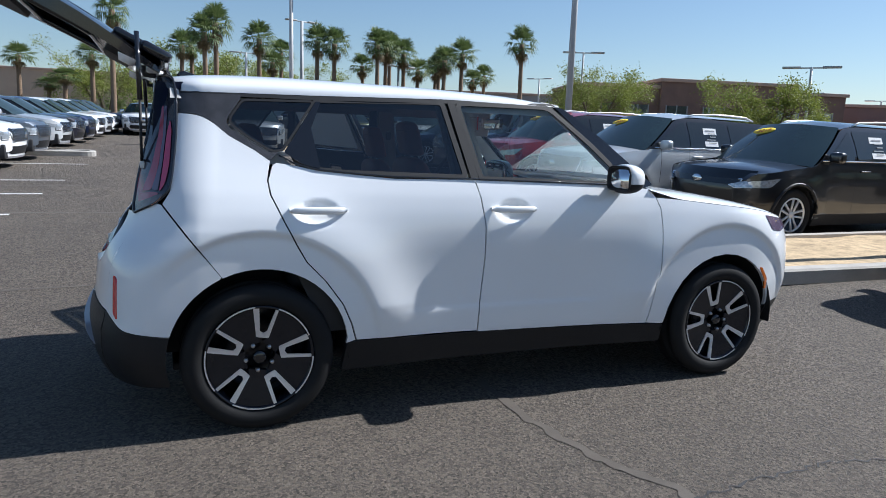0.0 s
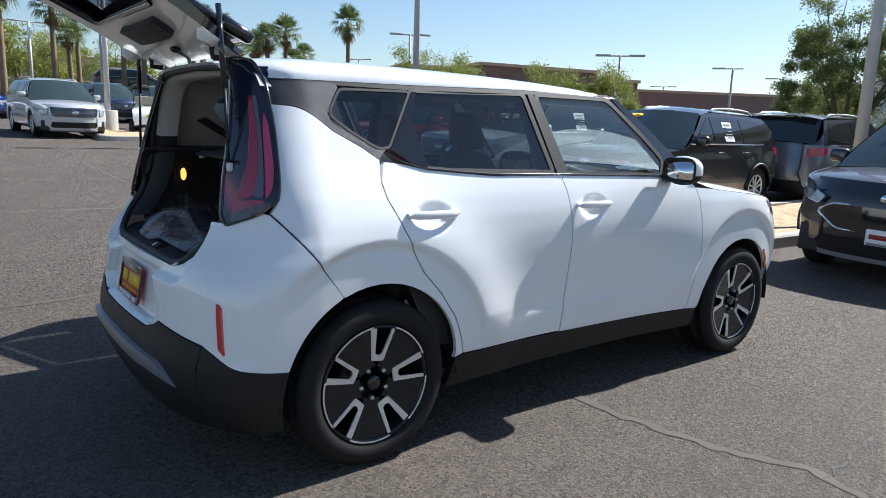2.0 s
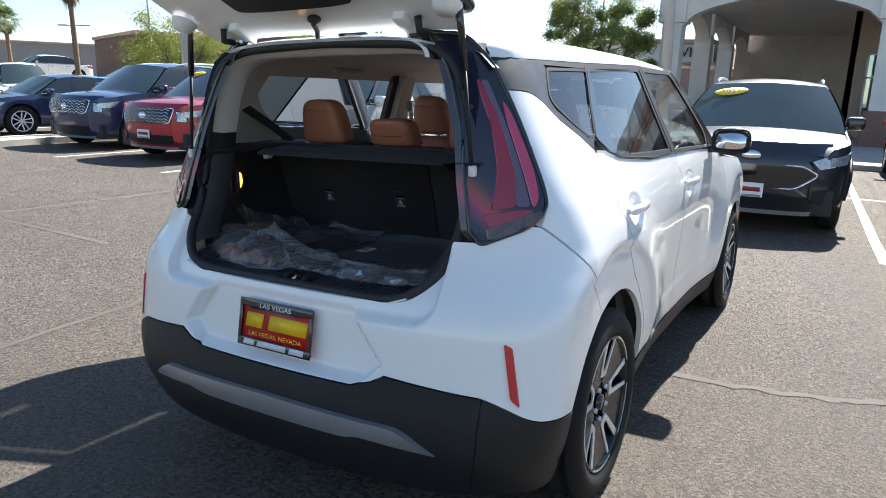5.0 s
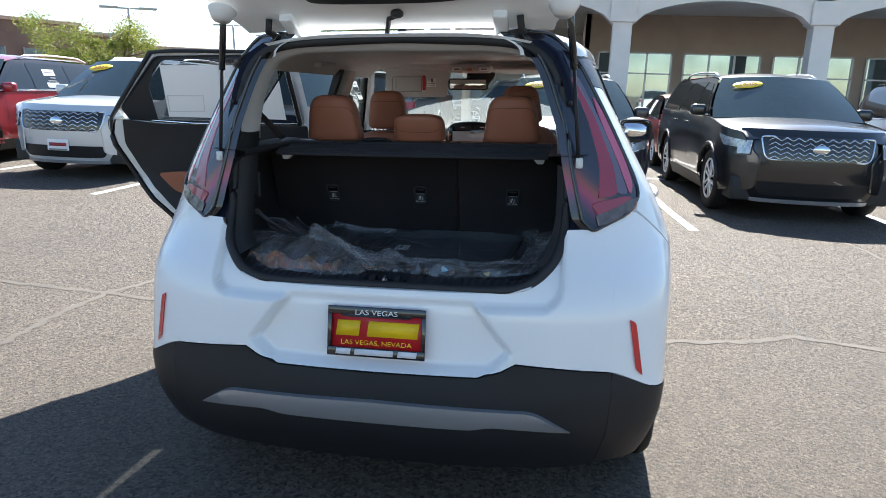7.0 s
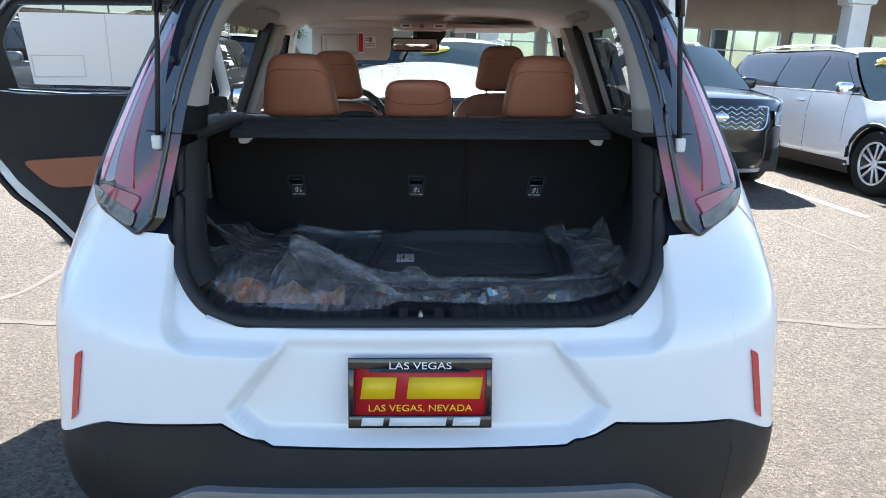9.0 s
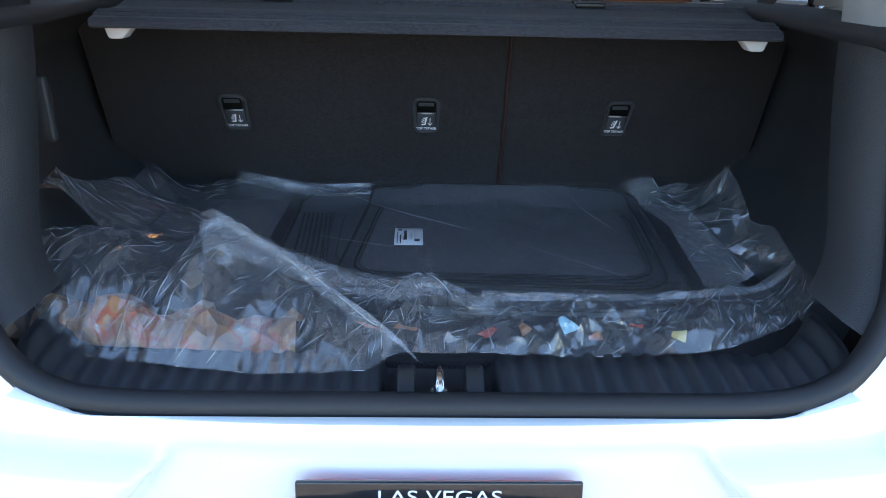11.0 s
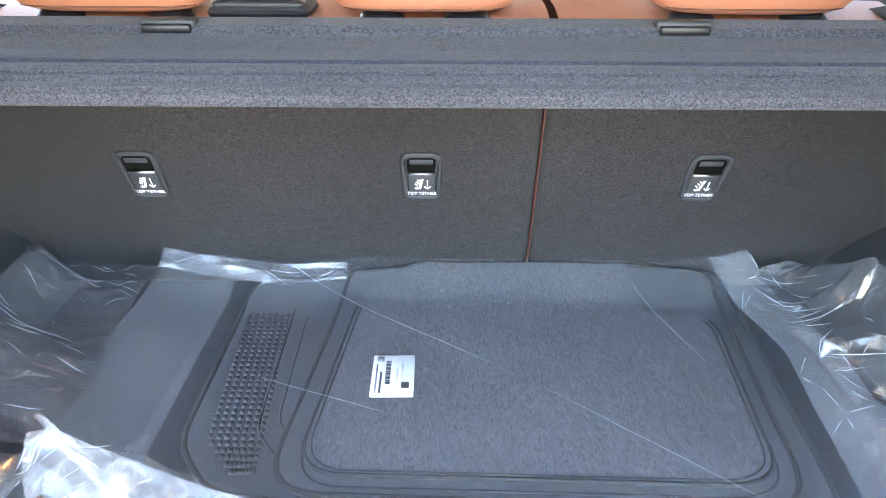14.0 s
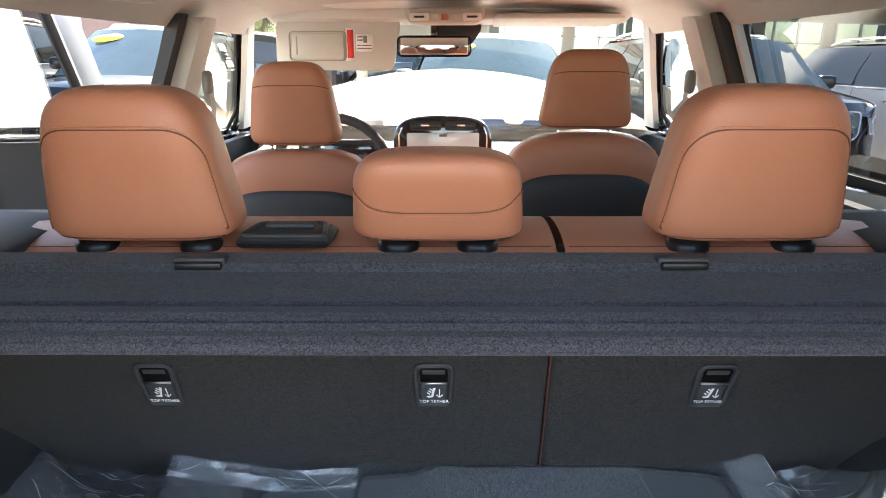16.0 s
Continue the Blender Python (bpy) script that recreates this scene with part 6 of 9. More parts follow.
def bush_tree(seed, spread, h, leaf, clear=0.3, label="desert tree with fine yellow-green leaves", count=17000, size=0.11):
    rng = random.Random(seed)
    t = thing("desert_tree", label, "tree")
    bm = bmesh.new()
    tips = []
    for k in range(7):
        az = k * 0.9 + rng.uniform(-0.3, 0.3)
        reach = spread * rng.uniform(0.35, 0.8)
        end = Vector((math.cos(az) * reach, math.sin(az) * reach, h * rng.uniform(0.55, 0.95)))
        mid = end * 0.5 + Vector((0, 0, h * 0.08))
        tube([(0, 0, 0), tuple(mid * 0.5), tuple(mid), tuple(end)], [0.10, 0.07, 0.05, 0.015], 6, bm=bm)
        tips += [mid, end]
        for j in range(4):
            e2 = mid.lerp(end, rng.random()) + Vector((rng.uniform(-1, 1), rng.uniform(-1, 1), rng.uniform(-0.2, 0.8))) * spread * 0.35
            tube([tuple(mid.lerp(end, 0.3)), tuple(e2)], [0.03, 0.008], 4, bm=bm)
            tips.append(e2)
    part("trunk", bm, M["bark"], t)
    verts, faces = [], []
    clumps = []
    for k in range(70):
        az, el = rng.uniform(0, 6.283), rng.uniform(-0.15, 1.0)
        rr = rng.uniform(0.55, 1.0) ** 0.5
        c = Vector((math.cos(az) * math.cos(el) * spread * rr, math.sin(az) * math.cos(el) * spread * rr, h * clear + (h * (1 - clear)) * math.sin(max(el, -0.1)) * rr))
        clumps.append((c, rng.uniform(0.18, 0.42) * spread * 0.55))
    clumps += [(p, 0.22 * spread) for p in tips]
    for k in range(count):
        c, r = clumps[rng.randrange(len(clumps))]
        d = Vector((rng.gauss(0, 1), rng.gauss(0, 1), rng.gauss(0, 0.8)))
        p = c + d * r * 0.36
        if p.z < 0.15:
            continue
        a = Vector((rng.uniform(-1, 1), rng.uniform(-1, 1), rng.uniform(-1, 1))).normalized() * size * rng.uniform(0.7, 1.4)
        b = Vector((rng.uniform(-1, 1), rng.uniform(-1, 1), rng.uniform(-1, 1))).normalized() * size * 0.6
        n = len(verts)
        verts += [p, p + a * 0.5 + b * 0.5, p + a, p + a * 0.5 - b * 0.5]
        faces.append((n, n + 1, n + 2, n + 3))
    me = bpy.data.meshes.new("crown")
    me.from_pydata([tuple(v) for v in verts], [], faces)
    me.materials.append(M[leaf])
    o = new("crown", me)
    o.parent = t
    return t


PALMS = [(-7.4, 39.0, 4.8), (-6.6, 43.0, 3.6), (-5.3, 39.2, 3.9), (-3.7, 36.5, 4.9), (-2.6, 33.8, 6.8), (1.2, 38.1, 5.9), (2.0, 31.0, 6.2), (4.3, 33.8, 6.0), (6.2, 38.6, 5.9), (7.4, 34.3, 6.2), (8.3, 34.1, 6.1), (11.7, 40.5, 5.7), (11.3, 34.4, 6.2), (12.6, 35.0, 6.0), (16.4, 40.0, 5.8), (15.3, 32.9, 6.0), (21.6, 43.3, 5.9), (17.9, 30.6, 6.5), (10.6, 33.6, 6.2), (13.0, 39.1, 6.8), (14.0, 36.6, 5.3), (15.9, 37.9, 5.8), (14.0, 32.3, 5.5), (20.4, 42.5, 5.5), (0.6, 36.7, 5.7), (1.5, 30.6, 5.7), (5.4, 36.2, 5.1)]
kinds = [palm(k, 11 + k, 6.0 + 0.001 * k) for k in range(3)]
rng = random.Random(5)
for i, (x, y, z) in enumerate(PALMS):
    scale = (z - 0.031 * y) / 6.0
    ob = kinds[i] if i < 3 else copy_thing(kinds[i % 3], Matrix.Identity(4))
    ob.matrix_basis = Matrix.Translation((x, y, 0.031 * y)) @ Matrix.Rotation(rng.uniform(0, 6.28), 4, "Z") @ Matrix.Diagonal((0.74, 0.74, scale, 1))

trees = []
for seed, x, y, spread, h, leaf, kw in (
    (1, 18.6, 24.3, 2.8, 3.9, "leaf", dict(clear=0.1, count=34000, size=0.085)),
    (2, 21.6, 16.6, 2.7, 3.2, "leaf", dict(clear=0.1, count=34000, size=0.085)),
    (3, 20.8, 6.2, 2.0, 5.4, "leaf_dark", dict(clear=0.35, label="tall feathery green tree beside the service canopy", count=72000, size=0.068)),
    (4, -3.6, 44.0, 3.4, 4.2, "leaf", dict(clear=0.05)),
    (5, 1.0, 58.0, 5.5, 5.6, "leaf_dark", dict(clear=0.05, size=0.2)),
    (6, 5.0, 50.0, 3.6, 5.0, "leaf", dict(clear=0.05, size=0.16)),
    (7, 12.0, 56.0, 4.0, 5.0, "leaf", dict(clear=0.05, size=0.16)),
    (8, 33.0, 12.0, 1.8, 3.6, "leaf", dict(clear=0.2)),
):
    o = bush_tree(seed, spread, h, leaf, **kw)
    o.matrix_basis = pose(x, y, 0.031 * y)


# ---- inside the white car ----
M["beige"] = surface("grey_beige_trim", (0.47, 0.455, 0.44), 0.8, vary=0.06, scale=5, grain=0.3, grain_scale=400)
M["tan"] = surface("tan_leather", (0.37, 0.137, 0.077), 0.44, vary=0.07, scale=7, grain=0.35, grain_scale=650)
M["thread"] = surface("tan_stitching", (0.10, 0.032, 0.016), 0.7)
M["hole"] = surface("unlit_recess", (0.003, 0.003, 0.003), 0.9, spec=0.1)
M["collar"] = surface("black_collar_plastic", (0.007, 0.007, 0.008), 0.35, vary=0.1, spec=0.3)
M["stitch"] = surface("pale_tan_thread", (0.46, 0.20, 0.11), 0.7)
M["black_trim"] = surface("soft_black_trim", (0.022, 0.023, 0.026), 0.62, vary=0.12, grain=0.4, grain_scale=600)


def fabric(name, color, cells=420.0, spread=0.75, relief=0.5, weave=None):
    """Short pile: each tuft its own tone, with lint, broad worn patches and fine relief. weave: stretch along one axis."""
    m, n, l, b = nodes_of(name)
    b.inputs["Roughness"].default_value, b.inputs["Specular IOR Level"].default_value = 0.95, 0.2
    b.inputs["Sheen Weight"].default_value = 0.08
    co, tuft, bw = n.new("ShaderNodeTexCoord"), n.new("ShaderNodeTexVoronoi"), n.new("ShaderNodeRGBToBW")
    tuft.inputs["Scale"].default_value = cells
    way = co.outputs["Object"]
    if weave:
        stretch = n.new("ShaderNodeVectorMath")
        stretch.operation, stretch.inputs[1].default_value = "MULTIPLY", weave
        l.new(way, stretch.inputs[0])
        way = stretch.outputs[0]
    wear, lint = n.new("ShaderNodeTexNoise"), n.new("ShaderNodeTexNoise")
    wear.inputs["Scale"].default_value, wear.inputs["Detail"].default_value = 5, 5
    lint.inputs["Scale"].default_value, lint.inputs["Detail"].default_value = cells * 1.1, 2
    tone, worn, specks = n.new("ShaderNodeMapRange"), n.new("ShaderNodeMapRange"), n.new("ShaderNodeMapRange")
    tone.inputs["From Min"].default_value, tone.inputs["From Max"].default_value = 0.2, 0.8
    tone.inputs["To Min"].default_value, tone.inputs["To Max"].default_value = 1 - spread, 1 + spread
    worn.inputs["From Min"].default_value, worn.inputs["From Max"].default_value = 0.3, 0.7
    worn.inputs["To Min"].default_value, worn.inputs["To Max"].default_value = 0.88, 1.12
    specks.inputs["From Min"].default_value, specks.inputs["From Max"].default_value = 0.60, 0.78
    specks.inputs["To Min"].default_value, specks.inputs["To Max"].default_value = 1.0, 2.0
    l.new(way, tuft.inputs["Vector"]), l.new(co.outputs["Object"], wear.inputs["Vector"]), l.new(way, lint.inputs["Vector"])
    l.new(tuft.outputs["Color"], bw.inputs[0]), l.new(bw.outputs[0], tone.inputs["Value"]), l.new(wear.outputs["Fac"], worn.inputs["Value"]), l.new(lint.outputs["Fac"], specks.inputs["Value"])
    one, two, tint = n.new("ShaderNodeMath"), n.new("ShaderNodeMath"), n.new("ShaderNodeVectorMath")
    one.operation = two.operation = "MULTIPLY"
    l.new(tone.outputs[0], one.inputs[0]), l.new(worn.outputs[0], one.inputs[1]), l.new(one.outputs[0], two.inputs[0]), l.new(specks.outputs[0], two.inputs[1])
    tint.operation, tint.inputs[0].default_value = "SCALE", color
    l.new(two.outputs[0], tint.inputs["Scale"]), l.new(tint.outputs[0], b.inputs["Base Color"])
    bump = n.new("ShaderNodeBump")
    bump.inputs["Strength"].default_value, bump.inputs["Distance"].default_value = relief, 0.002
    l.new(two.outputs[0], bump.inputs["Height"]), l.new(bump.outputs[0], b.inputs["Normal"])
    return m


M["sill_plastic"] = surface("grained_sill_plastic", (0.030, 0.032, 0.037), 0.5, vary=0.12, scale=8, spec=0.35, grain=0.35, grain_scale=900)
M["carpet"] = fabric("charcoal_seatback_carpet", (0.0190, 0.0174, 0.0192), 760, 0.5)
M["shelf"] = fabric("charcoal_shelf_cloth", (0.033, 0.033, 0.040), 800, 0.5)
M["mat"] = fabric("dark_grey_floor_mat", (0.088, 0.086, 0.091), 620, 0.22, 0.5, (0.35, 1.3, 1.0))
M["ribbed"] = surface("ribbed_rubber_mat", (0.060, 0.063, 0.067), 0.6, vary=0.12, grain=0.4, grain_scale=300)
M["grey_plastic"] = surface("mid_grey_plastic", (0.16, 0.16, 0.155), 0.55, vary=0.1)
M["screen"] = surface("display_screen", (0.45, 0.52, 0.54), 0.15, vary=0.1)
M["lamp_glow"] = glow("cargo_lamp_glow", (1.0, 0.42, 0.08), 1.1)
M["white_plastic"] = surface("white_plastic", (0.7, 0.7, 0.69), 0.5, vary=0.04)
M["plate_red"] = surface("red_plate", (0.50, 0.015, 0.022), 0.4, vary=0.05)
M["plate_gold"] = surface("yellow_lettering", (0.85, 0.55, 0.01), 0.45)
M["plate_white"] = surface("white_lettering", (0.75, 0.75, 0.78), 0.45)


def printed_paper():
    """Tan wrapping paper with orange, red and pale printed patches."""
    m, n, l, b = nodes_of("tan_printed_paper")
    b.inputs["Roughness"].default_value = 0.45
    co, spots, ramp = n.new("ShaderNodeTexCoord"), n.new("ShaderNodeTexNoise"), n.new("ShaderNodeValToRGB")
    spots.inputs["Scale"].default_value, spots.inputs["Detail"].default_value = 26, 4
    stops = ((0.30, (0.16, 0.10, 0.07)), (0.42, (0.24, 0.13, 0.065)), (0.50, (0.32, 0.16, 0.07)), (0.57, (0.34, 0.08, 0.04)), (0.64, (0.30, 0.21, 0.13)), (0.74, (0.42, 0.38, 0.34)))
    while len(ramp.color_ramp.elements) < len(stops):
        ramp.color_ramp.elements.new(0.9)
    for e, (at, c) in zip(ramp.color_ramp.elements, stops):
        e.position, e.color = at, (*c, 1)
    l.new(co.outputs["Object"], spots.inputs["Vector"]), l.new(spots.outputs["Fac"], ramp.inputs[0]), l.new(ramp.outputs[0], b.inputs["Base Color"])
    return m


M["gold_foil"] = printed_paper()
M["red_foil"] = surface("red_crumpled_paper", (0.42, 0.06, 0.035), 0.8, vary=0.3, scale=14)


def film_material(name="clear_plastic_film", haze=0.06, slope=0.03, base=0.125, lines=0.02, cells=(26, 75), stretch=(1.0, 1.0, 1.0)):
    """Thin crinkled clear plastic: flat facets that meet in sharp whitened creases; clear between them, with gloss."""
    m, n, l, b = nodes_of(name)
    n.remove(b)
    clear, milk, shine = n.new("ShaderNodeBsdfTransparent"), n.new("ShaderNodeBsdfDiffuse"), n.new("ShaderNodeBsdfGlossy")
    clear.inputs["Color"].default_value = (0.95, 0.96, 0.97, 1)
    milk.inputs["Color"].default_value = (0.80, 0.83, 0.88, 1)
    shine.inputs["Roughness"].default_value = 0.11
    co, drift, bent, aim = n.new("ShaderNodeTexCoord"), n.new("ShaderNodeTexNoise"), n.new("ShaderNodeVectorMath"), n.new("ShaderNodeVectorMath")
    drift.inputs["Scale"].default_value, drift.inputs["Detail"].default_value = 9, 2
    bent.operation, bent.inputs[1].default_value = "MULTIPLY_ADD", (0.07, 0.07, 0.07)
    aim.operation, aim.inputs[1].default_value = "MULTIPLY", stretch
    l.new(co.outputs["Object"], drift.inputs["Vector"]), l.new(drift.outputs["Color"], bent.inputs[0]), l.new(co.outputs["Object"], bent.inputs[2]), l.new(bent.outputs[0], aim.inputs[0])
    heights, masks = [], []
    for size, share in zip(cells, (1.0, 0.8)):
        fold, high, mask = n.new("ShaderNodeTexVoronoi"), n.new("ShaderNodeMath"), n.new("ShaderNodeMapRange")
        fold.feature = "DISTANCE_TO_EDGE"
        fold.inputs["Scale"].default_value = size
        high.operation, high.inputs[1].default_value = "MULTIPLY", share / size
        mask.inputs["From Min"].default_value, mask.inputs["From Max"].default_value = 0.0, 0.0011 * size
        mask.inputs["To Min"].default_value, mask.inputs["To Max"].default_value = lines * share, 0.0
        l.new(aim.outputs[0], fold.inputs["Vector"]), l.new(fold.outputs["Distance"], high.inputs[0]), l.new(fold.outputs["Distance"], mask.inputs["Value"])
        heights.append(high.outputs[0]), masks.append(mask.outputs[0])
    total, bump, most, patch, full = n.new("ShaderNodeMath"), n.new("ShaderNodeBump"), n.new("ShaderNodeMath"), n.new("ShaderNodeMapRange"), n.new("ShaderNodeMath")
    l.new(heights[0], total.inputs[0]), l.new(heights[1], total.inputs[1])
    bump.inputs["Strength"].default_value, bump.inputs["Distance"].default_value = 1.0, slope
    l.new(total.outputs[0], bump.inputs["Height"])
    most.operation = "MAXIMUM"
    l.new(masks[0], most.inputs[0]), l.new(masks[1], most.inputs[1])
    # creases whiten only here and there
    patch.inputs["From Min"].default_value, patch.inputs["From Max"].default_value = 0.42, 0.62
    l.new(drift.outputs["Fac"], patch.inputs["Value"])
    full.operation, full.inputs[2].default_value, full.use_clamp = "MULTIPLY_ADD", haze, True
    l.new(most.outputs[0], full.inputs[0]), l.new(patch.outputs[0], full.inputs[1])
    for node in (milk, shine):
        l.new(bump.outputs[0], node.inputs["Normal"])
    veil, top = n.new("ShaderNodeMixShader"), n.new("ShaderNodeMixShader")
    l.new(full.outputs[0], veil.inputs[0]), l.new(clear.outputs[0], veil.inputs[1]), l.new(milk.outputs[0], veil.inputs[2])
    l.new(slant(n, l, base, bump.outputs[0]), top.inputs[0]), l.new(veil.outputs[0], top.inputs[1]), l.new(shine.outputs[0], top.inputs[2])
    l.new(top.outputs[0], n["Material Output"].inputs["Surface"])
    return m


M["film"] = film_material(haze=0.07, base=0.115)
M["film_flat"] = film_material("clear_flat_film", 0.045, 0.045, 0.05, 0.12, (4, 11), (1.0, 0.4, 1.0))
M["film_milky"] = film_material("doubled_film", 0.17, 0.10, 0.11, 0.06, (14, 40), (0.7, 1.0, 1.0))
OPEN_RING = OPENING + [(-y, z) for y, z in OPENING[::-1][1:-1]]


def opening_parts():
    ring_pts = rounded([(y, z, 0.10) for y, z in OPEN_RING], 0.1, 5)
    seal = [(OPEN_X(z) - 0.006, y, z) for y, z in ring_pts]
    part("opening_seal", tube(seal, 0.016, 8, closed=True), M["rubber"], car, "black rubber seal round the boot opening")
    rows = []
    for y, z in ring_pts:
        if z < 0.84:
            continue
        k = Vector((y, z - 1.15))
        kk = k * (1 - 0.035 / k.length)
        x = OPEN_X(z)
        rows.append([(x, y, z), (x + 0.02, kk.x, 1.15 + kk.y), (x + 0.10, kk.x, 1.15 + kk.y)])
    high = [r for r in rows if r[0][2] > 1.17]
    part("opening_lining", loft(high), M["beige"], car, "grey-beige lining inside the opening")
    for s in (-1, 1):
        part("opening_trim", loft([r for r in rows if r[0][2] <= 1.26 and r[0][1] * s > 0]), M["black_trim"], car, "black plastic trim inside the opening")
    for s in (-1, 1):
        rows = []
        for z in np.linspace(0.955, 1.53, 16):
            yo = np.interp(z, (0.95, 1.1, 1.25, 1.40, 1.53), (0.650, 0.655, 0.625, 0.590, 0.545))
            yi = np.interp(z, [p[1] for p in OPENING[4:10]], [p[0] for p in OPENING[4:10]])
            xi, xo = OPEN_X(z) - 0.012, rear(yo, z) + 0.008
            rows.append([(xi, s * (yi + 0.012), z), (xi - 0.004, s * (yi + (yo - yi) * 0.45), z), (xi + (xo - xi) * 0.4, s * (yi + (yo - yi) * 0.62), z), (xo, s * yo, z)])
        jamb = part("pillar_jamb", loft(rows), M["jamb"], car, "dark blue-grey painted boot jamb")
        for z in (1.34, 1.24, 1.115, 1.045):
            yo = np.interp(z, (0.95, 1.1, 1.25, 1.40), (0.65, 0.655, 0.625, 0.59))
            part("jamb_screw", lathe([(0.0, -0.004), (0.006, -0.004), (0.009, 0.0), (0.009, 0.01)], 10, axis="x", at=Matrix.Translation((OPEN_X(z) - 0.02, s * (yo - 0.045), z))), M["rubber"], jamb)
        part("pillar_cap", sheet(rounded([(-0.318, 1.478, 0), (-0.335, 1.556, 0.02), (-0.36, 1.568, 0.02), (-0.40, 1.560, 0.02), (-0.402, 1.478, 0)]), on_side(s, 0.004), 0.03, 0.03, (0, -s, 0)), M["gloss"], car, "gloss black cap above the tail lamp")
        # lower mount and gas strut
        part("strut_mount", box(-0.470, -0.450, s * 0.594 - 0.011, s * 0.594 + 0.011, 1.145, 1.178, 0.005), M["white_plastic"], car)
        st = part("gas_strut", tube([(-0.462, s * 0.592, 1.165), (-0.462, s * 0.565, 1.45)], 0.006, 8), M["frame"], car, "black gas strut holding the tailgate up")
        part("strut_body", tube([(-0.462, s * 0.566, 1.44), (-0.468, s * 0.535, 1.73)], 0.011, 8), M["gloss"], st)
    # the sill below the opening
    rows = []
    for y in np.linspace(-0.468, 0.468, 45):
        zc = np.interp(abs(y), (0, 0.396, 0.474), (0.776, 0.776, 0.803))
        rows.append([(rear(y, zc) + 0.035, y, zc), (-0.622, y, zc + 0.002), (-0.614, y, zc - 0.004)])
    part("sill_flange", loft(rows), M["white"], car)
    rows = []
    for k, y in enumerate(np.linspace(-0.50, 0.50, 241)):
        rib = 0.0045 if k % 6 in (2, 3, 4) and abs(y) > 0.085 else 0.0
        cut = smooth01((0.072 - abs(y)) / 0.008)
        lift = 0.035 * max(0, (abs(y) - 0.40) / 0.1) ** 2
        back = 0.06 * max(0, (abs(y) - 0.40) / 0.1) ** 2
        rows.append([(x + back, y, z + lift + rib * ribbed - cut * deep) for x, z, ribbed, deep in ((-0.618, 0.760, 0, 0), (-0.606, 0.772, 0, 0.004), (-0.598, 0.777, 0, 0.012), (-0.590, 0.781, 0, 0.028), (-0.582, 0.783, 0.5, 0.030), (-0.574, 0.785, 1, 0.030), (-0.540, 0.789, 1, 0.030), (-0.508, 0.789, 1, 0.030), (-0.495, 0.776, 0, 0.010))])
    part("loading_sill", loft(rows), M["sill_plastic"], car, "ribbed black loading sill with the striker")
    lip = [(-0.610 + 0.06 * max(0, (abs(y) - 0.40) / 0.1) ** 2, y, 0.7735 + 0.035 * max(0, (abs(y) - 0.40) / 0.1) ** 2) for y in np.linspace(-0.46, 0.46, 41)]
    part("sill_seal", tube(lip, 0.0045, 6), M["rubber"], car)
    loop = [(-0.586, -0.002, 0.757), (-0.586, 0.0, 0.776), (-0.580, 0.0, 0.789), (-0.566, 0.0, 0.796), (-0.550, 0.0, 0.795), (-0.540, 0.0, 0.780), (-0.538, 0.002, 0.757)]
    striker = part("striker", tube(loop, 0.0048, 10), M["chrome"], car, "bright steel striker loop")
    part("striker_plate", prism(rounded([(-0.594, -0.008, 0.006), (-0.594, 0.008, 0.006), (-0.578, 0.013, 0.004), (-0.574, 0.030, 0.004), (-0.556, 0.030, 0.004), (-0.552, 0.012, 0.004), (-0.534, 0.010, 0.004), (-0.534, -0.010, 0.004), (-0.552, -0.012, 0.004), (-0.556, -0.030, 0.004), (-0.574, -0.030, 0.004), (-0.578, -0.013, 0.004)]), 0.757, 0.760, 0.001, plane="xy"), M["chrome"], striker)
    for y in (-0.024, 0.024):
        part("screw", lathe([(0.0, 0.0025), (0.003, 0.0025), (0.0042, 0.0)], 10, "z", at=Matrix.Translation((-0.566, y, 0.760))), M["steel"], striker)
    for y in (-0.0415, 0.0395):
        block = prism(rounded([(-0.588, 0.754, 0.004), (-0.588, 0.784, 0.012), (-0.566, 0.800, 0.014), (-0.545, 0.800, 0.012), (-0.538, 0.785, 0.008), (-0.536, 0.754, 0.004)]), y - 0.0105, y + 0.0105, 0.003)
        part("guide_block", block, M["frame"], car, "moulded black guide block")


def pad(cx, cy, cz, dx, dy, dz, power=3.2, taper=0.0, lean=0.0, around=28, up=18):
    """A soft cushion: a rounded block, narrower towards its top by taper and leaning back by lean."""
    bm = bmesh.new()
    bmesh.ops.create_uvsphere(bm, u_segments=around, v_segments=up, radius=1)
    for v in bm.verts:
        c = v.co.normalized()
        k = (abs(c.x) ** power + abs(c.y) ** power + abs(c.z) ** power) ** (-1 / power)
        c = c * k
        w = 1 - taper * (c.z + 1) / 2
        v.co = Vector((cx + c.x * dx - lean * c.z, cy + c.y * dy * w, cz + c.z * dz))
    return bm


